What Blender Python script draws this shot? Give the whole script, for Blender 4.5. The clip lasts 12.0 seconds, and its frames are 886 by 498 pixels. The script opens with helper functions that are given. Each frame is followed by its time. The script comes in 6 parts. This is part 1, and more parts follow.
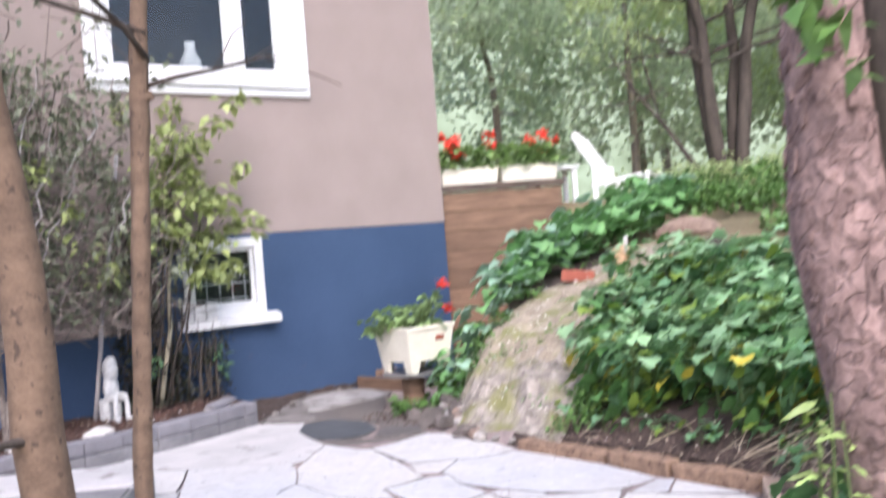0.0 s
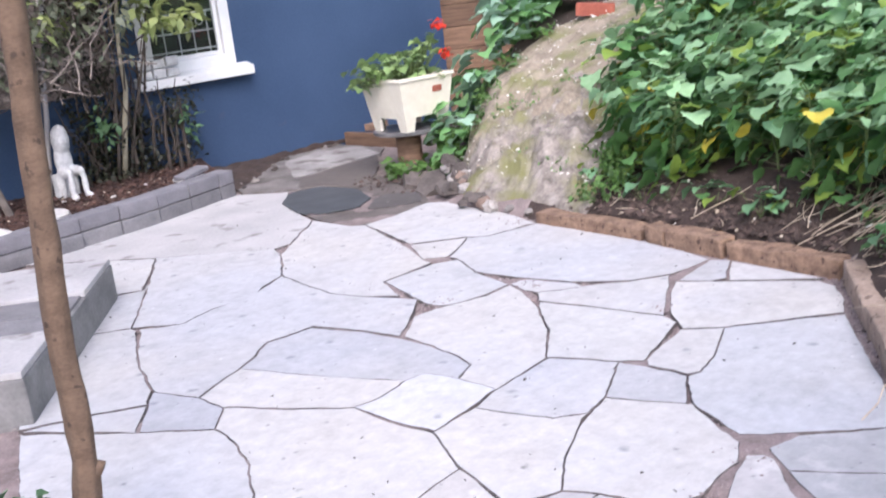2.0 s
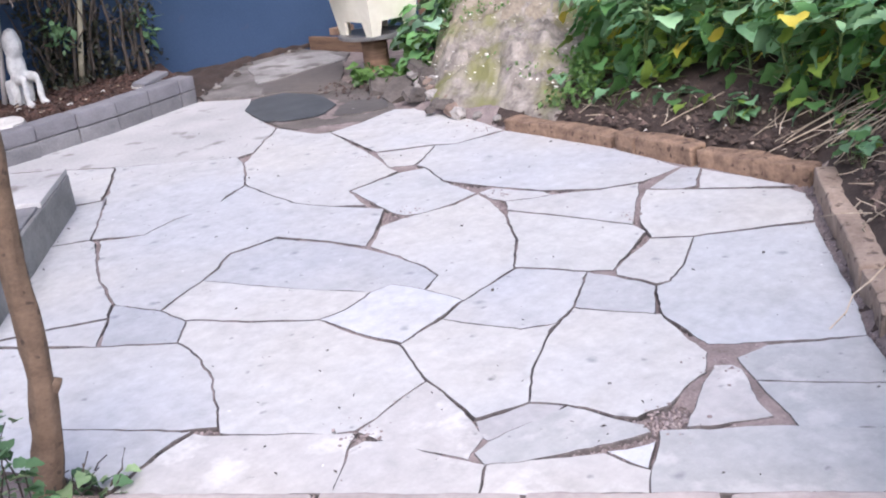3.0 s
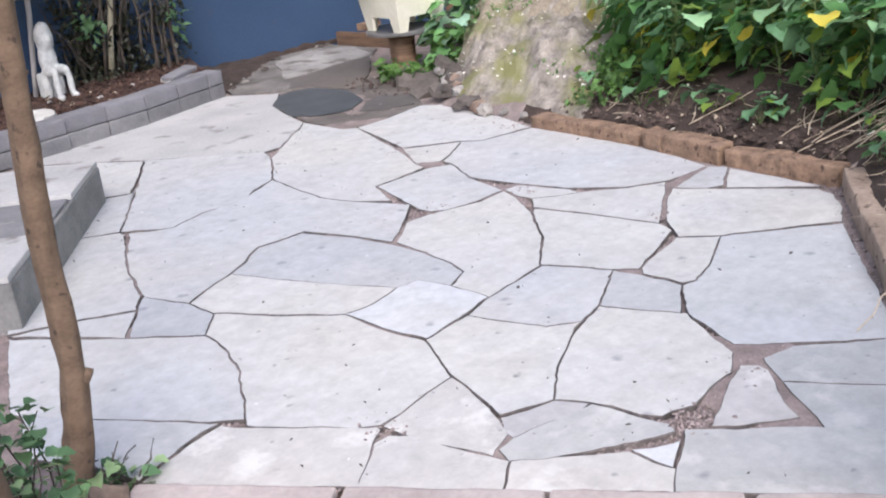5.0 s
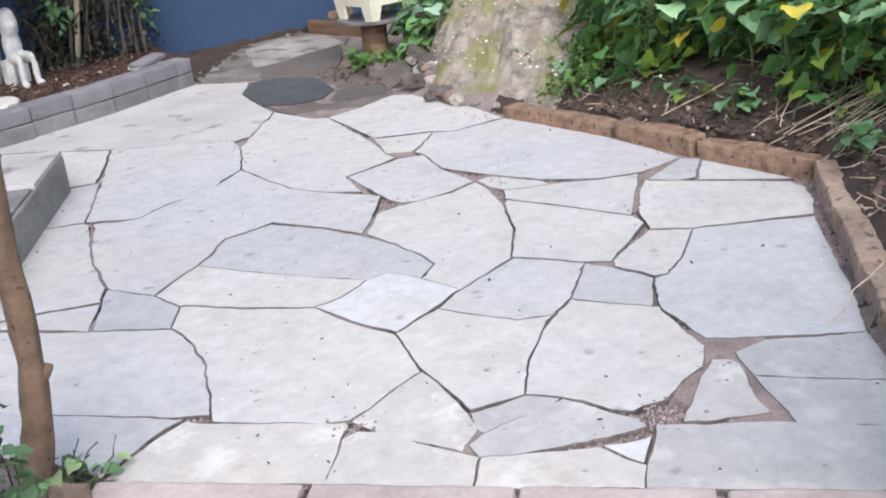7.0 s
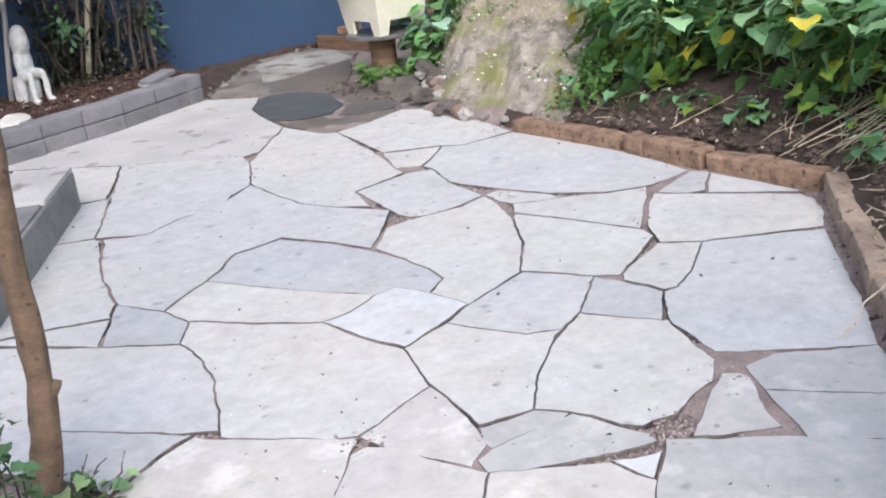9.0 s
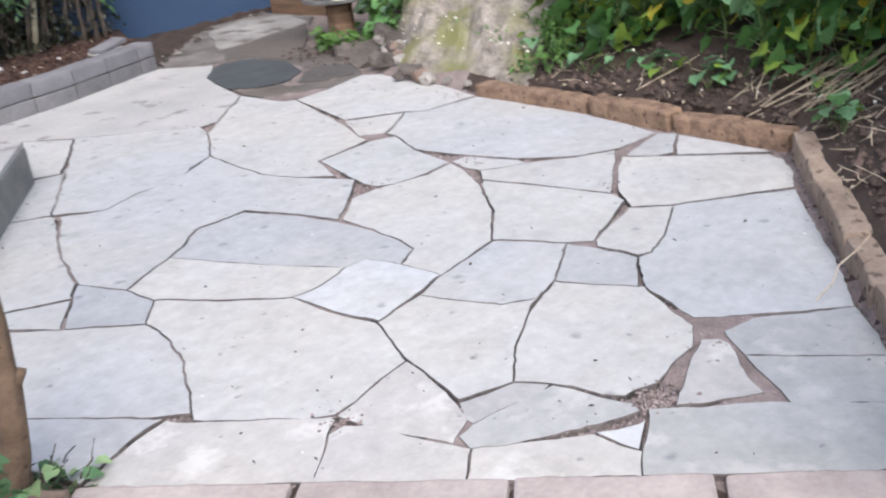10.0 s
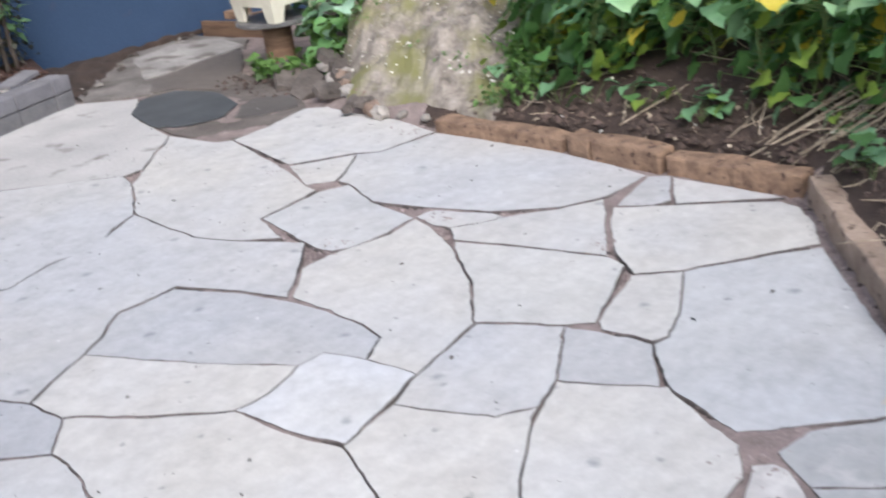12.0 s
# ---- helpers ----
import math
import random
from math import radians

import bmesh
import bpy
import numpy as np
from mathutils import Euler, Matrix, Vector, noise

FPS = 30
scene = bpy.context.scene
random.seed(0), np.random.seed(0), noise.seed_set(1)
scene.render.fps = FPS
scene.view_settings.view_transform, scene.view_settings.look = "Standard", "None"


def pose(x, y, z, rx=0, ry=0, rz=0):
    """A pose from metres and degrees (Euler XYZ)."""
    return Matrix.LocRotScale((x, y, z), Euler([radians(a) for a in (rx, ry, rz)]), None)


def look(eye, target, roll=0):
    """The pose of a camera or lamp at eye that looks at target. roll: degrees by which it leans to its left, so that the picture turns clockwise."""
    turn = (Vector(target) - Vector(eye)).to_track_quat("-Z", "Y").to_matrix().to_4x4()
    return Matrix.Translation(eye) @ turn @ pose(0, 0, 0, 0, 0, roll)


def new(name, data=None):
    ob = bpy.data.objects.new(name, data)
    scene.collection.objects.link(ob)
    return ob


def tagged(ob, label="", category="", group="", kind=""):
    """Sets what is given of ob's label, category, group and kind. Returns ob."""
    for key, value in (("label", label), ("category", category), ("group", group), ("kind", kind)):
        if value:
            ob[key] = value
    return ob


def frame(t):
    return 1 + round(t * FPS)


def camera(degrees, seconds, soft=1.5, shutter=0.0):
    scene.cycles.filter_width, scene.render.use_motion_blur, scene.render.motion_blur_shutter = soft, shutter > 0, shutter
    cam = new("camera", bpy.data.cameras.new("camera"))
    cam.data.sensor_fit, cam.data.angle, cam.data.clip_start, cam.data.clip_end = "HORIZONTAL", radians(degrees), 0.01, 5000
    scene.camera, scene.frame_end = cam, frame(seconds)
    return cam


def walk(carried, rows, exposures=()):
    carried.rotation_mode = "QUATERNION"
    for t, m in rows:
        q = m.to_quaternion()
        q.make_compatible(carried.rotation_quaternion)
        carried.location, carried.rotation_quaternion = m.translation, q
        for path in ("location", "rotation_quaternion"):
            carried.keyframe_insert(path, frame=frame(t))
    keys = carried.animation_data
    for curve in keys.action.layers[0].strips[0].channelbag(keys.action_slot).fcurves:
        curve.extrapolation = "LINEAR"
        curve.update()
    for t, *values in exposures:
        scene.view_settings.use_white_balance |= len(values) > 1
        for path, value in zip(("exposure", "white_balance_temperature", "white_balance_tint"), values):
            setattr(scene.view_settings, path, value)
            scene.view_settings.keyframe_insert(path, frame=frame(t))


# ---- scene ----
cam = camera(46.9, 12.0, soft=2.0, shutter=0.6)
PATH = [
    (0, (-0.782, -2.566, 1.569), (0.469, -1.006, 1.55), -4.3),
    (0.3, (-0.643, -2.404, 1.563), (0.594, -0.838, 1.423), -5.1),
    (0.5, (-0.564, -2.3, 1.597), (0.713, -0.771, 1.413), -5.1),
    (0.6, (-0.518, -2.196, 1.613), (0.737, -0.652, 1.413), -5.2),
    (1, (-0.392, -1.917, 1.611), (0.888, -0.433, 1.21), -4.9),
    (1.5, (-0.21, -1.696, 1.633), (1.024, -0.203, 1.136), -4.8),
    (2, (-0.093, -1.56, 1.628), (1.094, -0.043, 1.091), -6.5),
    (2.5, (-0.069, -1.51, 1.606), (1.109, -0.036, 0.943), -6.8),
    (3, (-0.028, -1.499, 1.609), (1.153, -0.052, 0.894), -6.4),
    (4.8, (-0.065, -1.499, 1.628), (1.09, -0.029, 0.916), -6.4),
    (5, (-0.046, -1.502, 1.619), (1.098, -0.028, 0.901), -6.2),
    (5.5, (-0.054, -1.484, 1.633), (1.115, -0.042, 0.886), -5.3),
    (6, (-0.065, -1.465, 1.619), (1.111, -0.025, 0.885), -4.8),
    (6.5, (-0.032, -1.472, 1.606), (1.147, -0.035, 0.867), -5.1),
    (8.5, (0.013, -1.46, 1.62), (1.182, -0.012, 0.889), -6.4),
    (9, (0.003, -1.472, 1.609), (1.173, -0.017, 0.894), -6.0),
    (9.5, (-0.006, -1.465, 1.611), (1.18, -0.024, 0.891), -6.3),
    (10, (0.017, -1.375, 1.611), (1.226, 0.008, 0.821), -6.5),
    (10.5, (0.063, -1.181, 1.606), (1.396, 0.084, 0.818), -7.4),
    (11, (0.05, -0.989, 1.623), (1.476, 0.182, 0.852), -6.6),
    (11.5, (0.311, -0.917, 1.625), (1.666, 0.302, 0.803), -5.9),
    (12, (0.463, -0.782, 1.605), (1.751, 0.525, 0.81), -7.1),
]

EXPOSURES = [(0, 1.24, 5950, 18), (1.5, 1.16, 5900, 18), (3.0, 1.0, 5900, 17), (4.8, 0.92, 6050, 12), (11.0, 0.88, 6100, 9), (12.0, 0.82, 6100, 9)]
walk(cam, [(t, look(e, g, r)) for t, e, g, r in PATH], EXPOSURES)

# ---- light: an overcast late-summer day ----
world = bpy.data.worlds.new("sky")
scene.world = world
world.use_nodes = True
wn = world.node_tree.nodes
sky = wn.new("ShaderNodeTexSky")
sky.sky_type = 'NISHITA'
sky.sun_disc = False
sky.sun_elevation = radians(48)
sky.sun_rotation = radians(215)
sky.air_density, sky.dust_density = 1.0, 4.0
wn["Background"].inputs["Strength"].default_value = 0.14
world.node_tree.links.new(sky.outputs[0], wn["Background"].inputs["Color"])
sun = new("sun", bpy.data.lights.new("sun", 'SUN'))
sun.data.energy, sun.data.angle, sun.data.color = 1.15, radians(50), (1.0, 0.98, 0.95)
sun.matrix_world = look((-6, -9, 12), (0, 0, 0))

# ---- materials ----
def surface(name, dark, light, scale=6.0, fine=60.0, rough=0.8, bump=0.3, spread=0.5, vary=0.0, metal=0.0,
            spots=None, spot_scale=9.0, spot_at=0.62, spot_soft=0.06, leaf=0.0, island=False, stretch=(1, 1, 1)):
    """Two colours mixed by large and fine noise, with relief; optional spots of a third colour and per-piece variation."""
    m = bpy.data.materials.new(name)
    m.use_nodes = True
    nt = m.node_tree
    n, ln = nt.nodes, nt.links
    bs = n["Principled BSDF"]
    tc = n.new("ShaderNodeTexCoord")
    mp = n.new("ShaderNodeMapping")
    mp.inputs["Scale"].default_value = stretch
    geo = n.new("ShaderNodeNewGeometry")
    ln.new(geo.outputs["Position"], mp.inputs["Vector"])
    big, small = n.new("ShaderNodeTexNoise"), n.new("ShaderNodeTexNoise")
    for tex, sc, det in ((big, scale, 6), (small, fine, 4)):
        tex.inputs["Scale"].default_value, tex.inputs["Detail"].default_value = sc, det
        ln.new(mp.outputs[0], tex.inputs["Vector"])
    mixn = n.new("ShaderNodeMath"); mixn.operation = 'MULTIPLY_ADD'
    mixn.inputs[1].default_value = 0.35
    half = n.new("ShaderNodeMath"); half.operation = 'MULTIPLY'; half.inputs[1].default_value = 0.65
    ln.new(big.outputs["Fac"], half.inputs[0])
    ln.new(small.outputs["Fac"], mixn.inputs[0]); ln.new(half.outputs[0], mixn.inputs[2])
    ramp = n.new("ShaderNodeValToRGB")
    a, b = ramp.color_ramp.elements
    a.position, b.position = 0.5 - spread * 0.35, 0.5 + spread * 0.35
    a.color, b.color = (*dark, 1), (*light, 1)
    ln.new(mixn.outputs[0], ramp.inputs[0])
    col = ramp.outputs[0]
    if spots:
        sp = n.new("ShaderNodeTexNoise"); sp.inputs["Scale"].default_value = spot_scale; sp.inputs["Detail"].default_value = 5
        ln.new(geo.outputs["Position"], sp.inputs["Vector"])
        r2 = n.new("ShaderNodeValToRGB")
        r2.color_ramp.elements[0].position, r2.color_ramp.elements[1].position = spot_at, spot_at + spot_soft
        ln.new(sp.outputs["Fac"], r2.inputs[0])
        mx = n.new("ShaderNodeMix"); mx.data_type = 'RGBA'
        ln.new(r2.outputs[0], mx.inputs[0]); ln.new(col, mx.inputs[6]); mx.inputs[7].default_value = (*spots, 1)
        col = mx.outputs[2]
    if vary:
        hs = n.new("ShaderNodeHueSaturation")
        mr = n.new("ShaderNodeMapRange"); mr.inputs[3].default_value, mr.inputs[4].default_value = 1 - vary, 1 + vary
        if island:
            ln.new(geo.outputs["Random Per Island"], mr.inputs[0])
        else:
            oi = n.new("ShaderNodeObjectInfo"); ln.new(oi.outputs["Random"], mr.inputs[0])
        ln.new(mr.outputs[0], hs.inputs["Value"]); ln.new(col, hs.inputs["Color"])
        col = hs.outputs[0]
    ln.new(col, bs.inputs["Base Color"])
    bs.inputs["Roughness"].default_value, bs.inputs["Metallic"].default_value = rough, metal
    if bump:
        bp = n.new("ShaderNodeBump"); bp.inputs["Strength"].default_value = bump; bp.inputs["Distance"].default_value = 0.01
        ln.new(mixn.outputs[0], bp.inputs["Height"]); ln.new(bp.outputs[0], bs.inputs["Normal"])
    if leaf:
        tr = n.new("ShaderNodeBsdfTranslucent"); ln.new(col, tr.inputs[0])
        ms = n.new("ShaderNodeMixShader"); ms.inputs[0].default_value = leaf
        ln.new(bs.outputs[0], ms.inputs[1]); ln.new(tr.outputs[0], ms.inputs[2])
        ln.new(ms.outputs[0], n["Material Output"].inputs["Surface"])
    return m


def slate(name, cool, warm, gain=1.0, vary=0.1):
    """Weathered slate: cool and warm greys in large clouds, fine grain, dull stains and small dark pits."""
    m = surface(name, [v * 0.82 * gain for v in cool], [v * 1.08 * gain for v in cool], scale=2.6, fine=30, rough=0.72, bump=0.22, spread=0.9, vary=vary,
                spots=[v * 0.42 for v in cool], spot_scale=8.5, spot_at=0.71)
    nt = m.node_tree
    n, ln = nt.nodes, nt.links
    bs = n["Principled BSDF"]
    col = bs.inputs["Base Color"].links[0].from_socket
    geo = n.new("ShaderNodeNewGeometry")
    oi = n.new("ShaderNodeObjectInfo")
    cloud = n.new("ShaderNodeTexNoise"); cloud.inputs["Scale"].default_value = 1.1; cloud.inputs["Detail"].default_value = 7
    ln.new(geo.outputs["Position"], cloud.inputs["Vector"])
    ad = n.new("ShaderNodeMath"); ad.operation = 'MULTIPLY_ADD'; ad.inputs[1].default_value = 0.3
    ln.new(oi.outputs["Random"], ad.inputs[0]); ln.new(cloud.outputs["Fac"], ad.inputs[2])
    rp = n.new("ShaderNodeValToRGB"); rp.color_ramp.elements[0].position, rp.color_ramp.elements[1].position = 0.48, 0.82
    ln.new(ad.outputs[0], rp.inputs[0])
    mul = n.new("ShaderNodeMix"); mul.data_type = 'RGBA'; mul.blend_type = 'MULTIPLY'
    mul.inputs[7].default_value = (*[w / v for v, w in zip(cool, warm)], 1)
    ln.new(rp.outputs[0], mul.inputs[0]); ln.new(col, mul.inputs[6])
    stain = n.new("ShaderNodeTexNoise"); stain.inputs["Scale"].default_value = 4.2; stain.inputs["Detail"].default_value = 8; stain.inputs["Roughness"].default_value = 0.65
    ln.new(geo.outputs["Position"], stain.inputs["Vector"])
    r3 = n.new("ShaderNodeMapRange"); r3.inputs[1].default_value, r3.inputs[2].default_value = 0.52, 0.75
    r3.inputs[3].default_value, r3.inputs[4].default_value = 0.0, 0.45
    ln.new(stain.outputs["Fac"], r3.inputs[0])
    m2 = n.new("ShaderNodeMix"); m2.data_type = 'RGBA'; m2.blend_type = 'MULTIPLY'; m2.inputs[7].default_value = (0.7, 0.68, 0.66, 1)
    ln.new(r3.outputs[0], m2.inputs[0]); ln.new(mul.outputs[2], m2.inputs[6])
    mott = n.new("ShaderNodeTexNoise"); mott.inputs["Scale"].default_value = 13; mott.inputs["Detail"].default_value = 9; mott.inputs["Roughness"].default_value = 0.72
    ln.new(geo.outputs["Position"], mott.inputs["Vector"])
    r4 = n.new("ShaderNodeMapRange"); r4.inputs[1].default_value, r4.inputs[2].default_value = 0.3, 0.7
    r4.inputs[3].default_value, r4.inputs[4].default_value = 0.83, 1.13
    ln.new(mott.outputs["Fac"], r4.inputs[0])
    hv = n.new("ShaderNodeHueSaturation"); ln.new(r4.outputs[0], hv.inputs["Value"]); ln.new(m2.outputs[2], hv.inputs["Color"])
    pit = n.new("ShaderNodeTexVoronoi"); pit.inputs["Scale"].default_value = 16; ln.new(geo.outputs["Position"], pit.inputs["Vector"])
    r5 = n.new("ShaderNodeMapRange"); r5.inputs[1].default_value, r5.inputs[2].default_value = 0.05, 0.11
    r5.inputs[3].default_value, r5.inputs[4].default_value = 0.5, 0.0
    ln.new(pit.outputs["Distance"], r5.inputs[0])
    gate = n.new("ShaderNodeMath"); gate.operation = 'GREATER_THAN'; gate.inputs[1].default_value = 0.8
    ln.new(pit.outputs["Color"], gate.inputs[0])
    gm = n.new("ShaderNodeMath"); gm.operation = 'MULTIPLY'; ln.new(gate.outputs[0], gm.inputs[0]); ln.new(r5.outputs[0], gm.inputs[1])
    m3 = n.new("ShaderNodeMix"); m3.data_type = 'RGBA'; m3.inputs[7].default_value = (0.1, 0.1, 0.11, 1)
    ln.new(gm.outputs[0], m3.inputs[0]); ln.new(hv.outputs[0], m3.inputs[6])
    last = m3.outputs[2]
    # soft dark blotches, then pale specks of lichen
    for scale, near, far, chance, strength, tint in ((3.0, 0.02, 0.08, 0.62, 0.55, (0.15, 0.15, 0.17, 1)), (7.0, 0.02, 0.09, 0.74, 0.6, (0.16, 0.15, 0.16, 1)),
                                                     (8.0, 0.02, 0.06, 0.9, 0.7, (0.82, 0.82, 0.8, 1))):
        vo = n.new("ShaderNodeTexVoronoi"); vo.voronoi_dimensions = '2D'; vo.inputs["Scale"].default_value = scale
        wv = n.new("ShaderNodeTexNoise"); wv.inputs["Scale"].default_value = 22
        wm = n.new("ShaderNodeMix"); wm.data_type = 'VECTOR'; wm.inputs[0].default_value = 0.035
        ln.new(geo.outputs["Position"], wv.inputs["Vector"]); ln.new(geo.outputs["Position"], wm.inputs[4]); ln.new(wv.outputs["Color"], wm.inputs[5])
        ln.new(wm.outputs[1], vo.inputs["Vector"])
        ra = n.new("ShaderNodeMapRange"); ra.inputs[1].default_value, ra.inputs[2].default_value = near, far
        ra.inputs[3].default_value, ra.inputs[4].default_value = strength, 0.0
        ln.new(vo.outputs["Distance"], ra.inputs[0])
        gt = n.new("ShaderNodeMath"); gt.operation = 'GREATER_THAN'; gt.inputs[1].default_value = chance
        ln.new(vo.outputs["Color"], gt.inputs[0])
        pr = n.new("ShaderNodeMath"); pr.operation = 'MULTIPLY'; ln.new(gt.outputs[0], pr.inputs[0]); ln.new(ra.outputs[0], pr.inputs[1])
        mz = n.new("ShaderNodeMix"); mz.data_type = 'RGBA'; mz.inputs[7].default_value = tint
        ln.new(pr.outputs[0], mz.inputs[0]); ln.new(last, mz.inputs[6])
        last = mz.outputs[2]
    ln.new(last, bs.inputs["Base Color"])
    return m


def flake(m, scale=3.4, strength=0.6):
    """Pale patches where the surface of a slab has flaked off."""
    n, ln = m.node_tree.nodes, m.node_tree.links
    bs = n["Principled BSDF"]
    col = bs.inputs["Base Color"].links[0].from_socket
    geo = n.new("ShaderNodeNewGeometry")
    tx = n.new("ShaderNodeTexNoise"); tx.inputs["Scale"].default_value = scale; tx.inputs["Detail"].default_value = 9; tx.inputs["Roughness"].default_value = 0.62
    ln.new(geo.outputs["Position"], tx.inputs["Vector"])
    r = n.new("ShaderNodeMapRange"); r.inputs[1].default_value, r.inputs[2].default_value = 0.55, 0.63
    r.inputs[3].default_value, r.inputs[4].default_value = 0.0, strength
    ln.new(tx.outputs["Fac"], r.inputs[0])
    mx = n.new("ShaderNodeMix"); mx.data_type = 'RGBA'; mx.inputs[7].default_value = (0.7, 0.68, 0.65, 1)
    ln.new(r.outputs[0], mx.inputs[0]); ln.new(col, mx.inputs[6])
    ln.new(mx.outputs[2], bs.inputs["Base Color"])
    return m


def plates(m, scale=22.0):
    """Cracks the bark of a material into small raised plates."""
    n, ln = m.node_tree.nodes, m.node_tree.links
    bs = n["Principled BSDF"]
    col = bs.inputs["Base Color"].links[0].from_socket
    geo = n.new("ShaderNodeNewGeometry")
    mp = n.new("ShaderNodeMapping"); mp.inputs["Scale"].default_value = (1, 1, 0.62)
    wob = n.new("ShaderNodeTexNoise"); wob.inputs["Scale"].default_value = 9
    mixv = n.new("ShaderNodeMix"); mixv.data_type = 'VECTOR'; mixv.inputs[0].default_value = 0.16
    ln.new(geo.outputs["Position"], wob.inputs["Vector"])
    ln.new(geo.outputs["Position"], mixv.inputs[4]); ln.new(wob.outputs["Color"], mixv.inputs[5])
    ln.new(mixv.outputs[1], mp.inputs["Vector"])
    crack, cell = n.new("ShaderNodeTexVoronoi"), n.new("ShaderNodeTexVoronoi")
    crack.feature = 'DISTANCE_TO_EDGE'
    for v in (crack, cell):
        v.inputs["Scale"].default_value = scale
        ln.new(mp.outputs[0], v.inputs["Vector"])
    r = n.new("ShaderNodeMapRange"); r.inputs[1].default_value, r.inputs[2].default_value = 0.0, 0.12
    r.inputs[3].default_value, r.inputs[4].default_value = 0.66, 1.0
    ln.new(crack.outputs["Distance"], r.inputs[0])
    r2 = n.new("ShaderNodeMapRange"); r2.inputs[3].default_value, r2.inputs[4].default_value = 0.7, 1.25
    ln.new(cell.outputs["Color"], r2.inputs[0])
    mu = n.new("ShaderNodeMath"); mu.operation = 'MULTIPLY'
    ln.new(r.outputs[0], mu.inputs[0]); ln.new(r2.outputs[0], mu.inputs[1])
    hv = n.new("ShaderNodeHueSaturation"); ln.new(mu.outputs[0], hv.inputs["Value"]); ln.new(col, hv.inputs["Color"])
    ln.new(hv.outputs[0], bs.inputs["Base Color"])
    bp = n.new("ShaderNodeBump"); bp.inputs["Strength"].default_value, bp.inputs["Distance"].default_value = 1.0, 0.012
    ln.new(mu.outputs[0], bp.inputs["Height"])
    if bs.inputs["Normal"].links:
        ln.new(bs.inputs["Normal"].links[0].from_socket, bp.inputs["Normal"])
    ln.new(bp.outputs[0], bs.inputs["Normal"])
    return m


M = {}
M["slate"] = slate("slate_grey", (0.495, 0.498, 0.512), (0.525, 0.508, 0.48), 1.0, 0.055)
M["dark"] = slate("slate_blue", (0.43, 0.44, 0.466), (0.45, 0.445, 0.44), 1.0, 0.04)
M["pale"] = slate("slate_pale", (0.58, 0.595, 0.63), (0.60, 0.59, 0.57), 1.0, 0.03)
M["warm"] = slate("slate_warm", (0.50, 0.505, 0.515), (0.52, 0.51, 0.49), 1.0, 0.03)
M["rosy"] = slate("slate_rosy", (0.47, 0.455, 0.452), (0.52, 0.495, 0.465), 1.0, 0.05)
M["rosy"] = flake(M["rosy"])
M["grey"] = flake(slate("slate_plain", (0.425, 0.428, 0.43), (0.455, 0.445, 0.425), 1.0, 0.04), 4.5, 0.3)
M["mossy"] = slate("slate_dull", (0.105, 0.095, 0.09), (0.12, 0.104, 0.092), 1.0, 0.2)
# slab sides and arrises, much darker than the slab tops
M["slate_side"] = surface("dark_slate_edge", (0.03, 0.026, 0.025), (0.2, 0.17, 0.16), scale=9, fine=60, rough=0.95, bump=0.5)
M["concrete"] = surface("concrete", (0.3, 0.29, 0.285), (0.54, 0.525, 0.51), scale=2.2, fine=45, rough=0.9, bump=0.5, spread=0.8,
                        spots=(0.2, 0.18, 0.165), spot_scale=5, spot_at=0.6, spot_soft=0.12)
# worn concrete, its colour lowered for the part shade by the wall
M["shaded_worn_concrete"] = surface("shaded_worn_concrete", (0.17, 0.16, 0.15), (0.44, 0.415, 0.4), scale=3.0, fine=45, rough=0.92, bump=0.6, spread=0.6,
                             spots=(0.14, 0.125, 0.115), spot_scale=4.5, spot_at=0.52, spot_soft=0.14)
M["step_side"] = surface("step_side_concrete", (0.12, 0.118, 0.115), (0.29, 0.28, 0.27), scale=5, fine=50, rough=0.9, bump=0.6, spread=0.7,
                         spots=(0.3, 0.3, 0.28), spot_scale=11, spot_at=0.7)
M["soil"] = surface("soil", (0.018, 0.0125, 0.0105), (0.082, 0.056, 0.045), scale=8, fine=70, rough=1.0, bump=1.0, spread=0.7)
M["clod"] = surface("soil_clod", (0.03, 0.021, 0.018), (0.12, 0.083, 0.068), scale=9, fine=60, rough=1.0, bump=0.5, vary=0.4, island=True)
M["joint"] = surface("joint_sand", (0.09, 0.066, 0.06), (0.37, 0.3, 0.28), scale=9, fine=90, rough=1.0, bump=0.8, spread=0.8)
# stained concrete, its colour lowered further for dirt and shade
M["old_concrete"] = surface("old_concrete", (0.085, 0.077, 0.07), (0.3, 0.275, 0.258), scale=3.2, fine=40, rough=0.95, bump=0.8, spread=0.7,
                            spots=(0.09, 0.078, 0.07), spot_scale=2.2, spot_at=0.5, spot_soft=0.16)
M["dirt"] = surface("grey_dirt", (0.05, 0.042, 0.037), (0.2, 0.172, 0.155), scale=4, fine=60, rough=1.0, bump=0.8, spread=0.8)
M["grit"] = surface("joint_grit", (0.16, 0.125, 0.12), (0.4, 0.33, 0.315), scale=20, fine=90, rough=1.0, bump=0, vary=0.3, island=True)
M["mulch"] = surface("bark_mulch", (0.022, 0.013, 0.011), (0.12, 0.062, 0.048), scale=14, fine=80, rough=1.0, bump=1.0, spread=0.8)
M["chip"] = surface("bark_chip", (0.026, 0.014, 0.011), (0.115, 0.062, 0.046), scale=20, fine=80, rough=1.0, bump=0.3, vary=0.5, island=True)
M["grass_soil"] = surface("grassy_ground", (0.07, 0.06, 0.03), (0.24, 0.19, 0.11), scale=2.5, fine=40, rough=1.0, bump=0.8, spread=0.8)
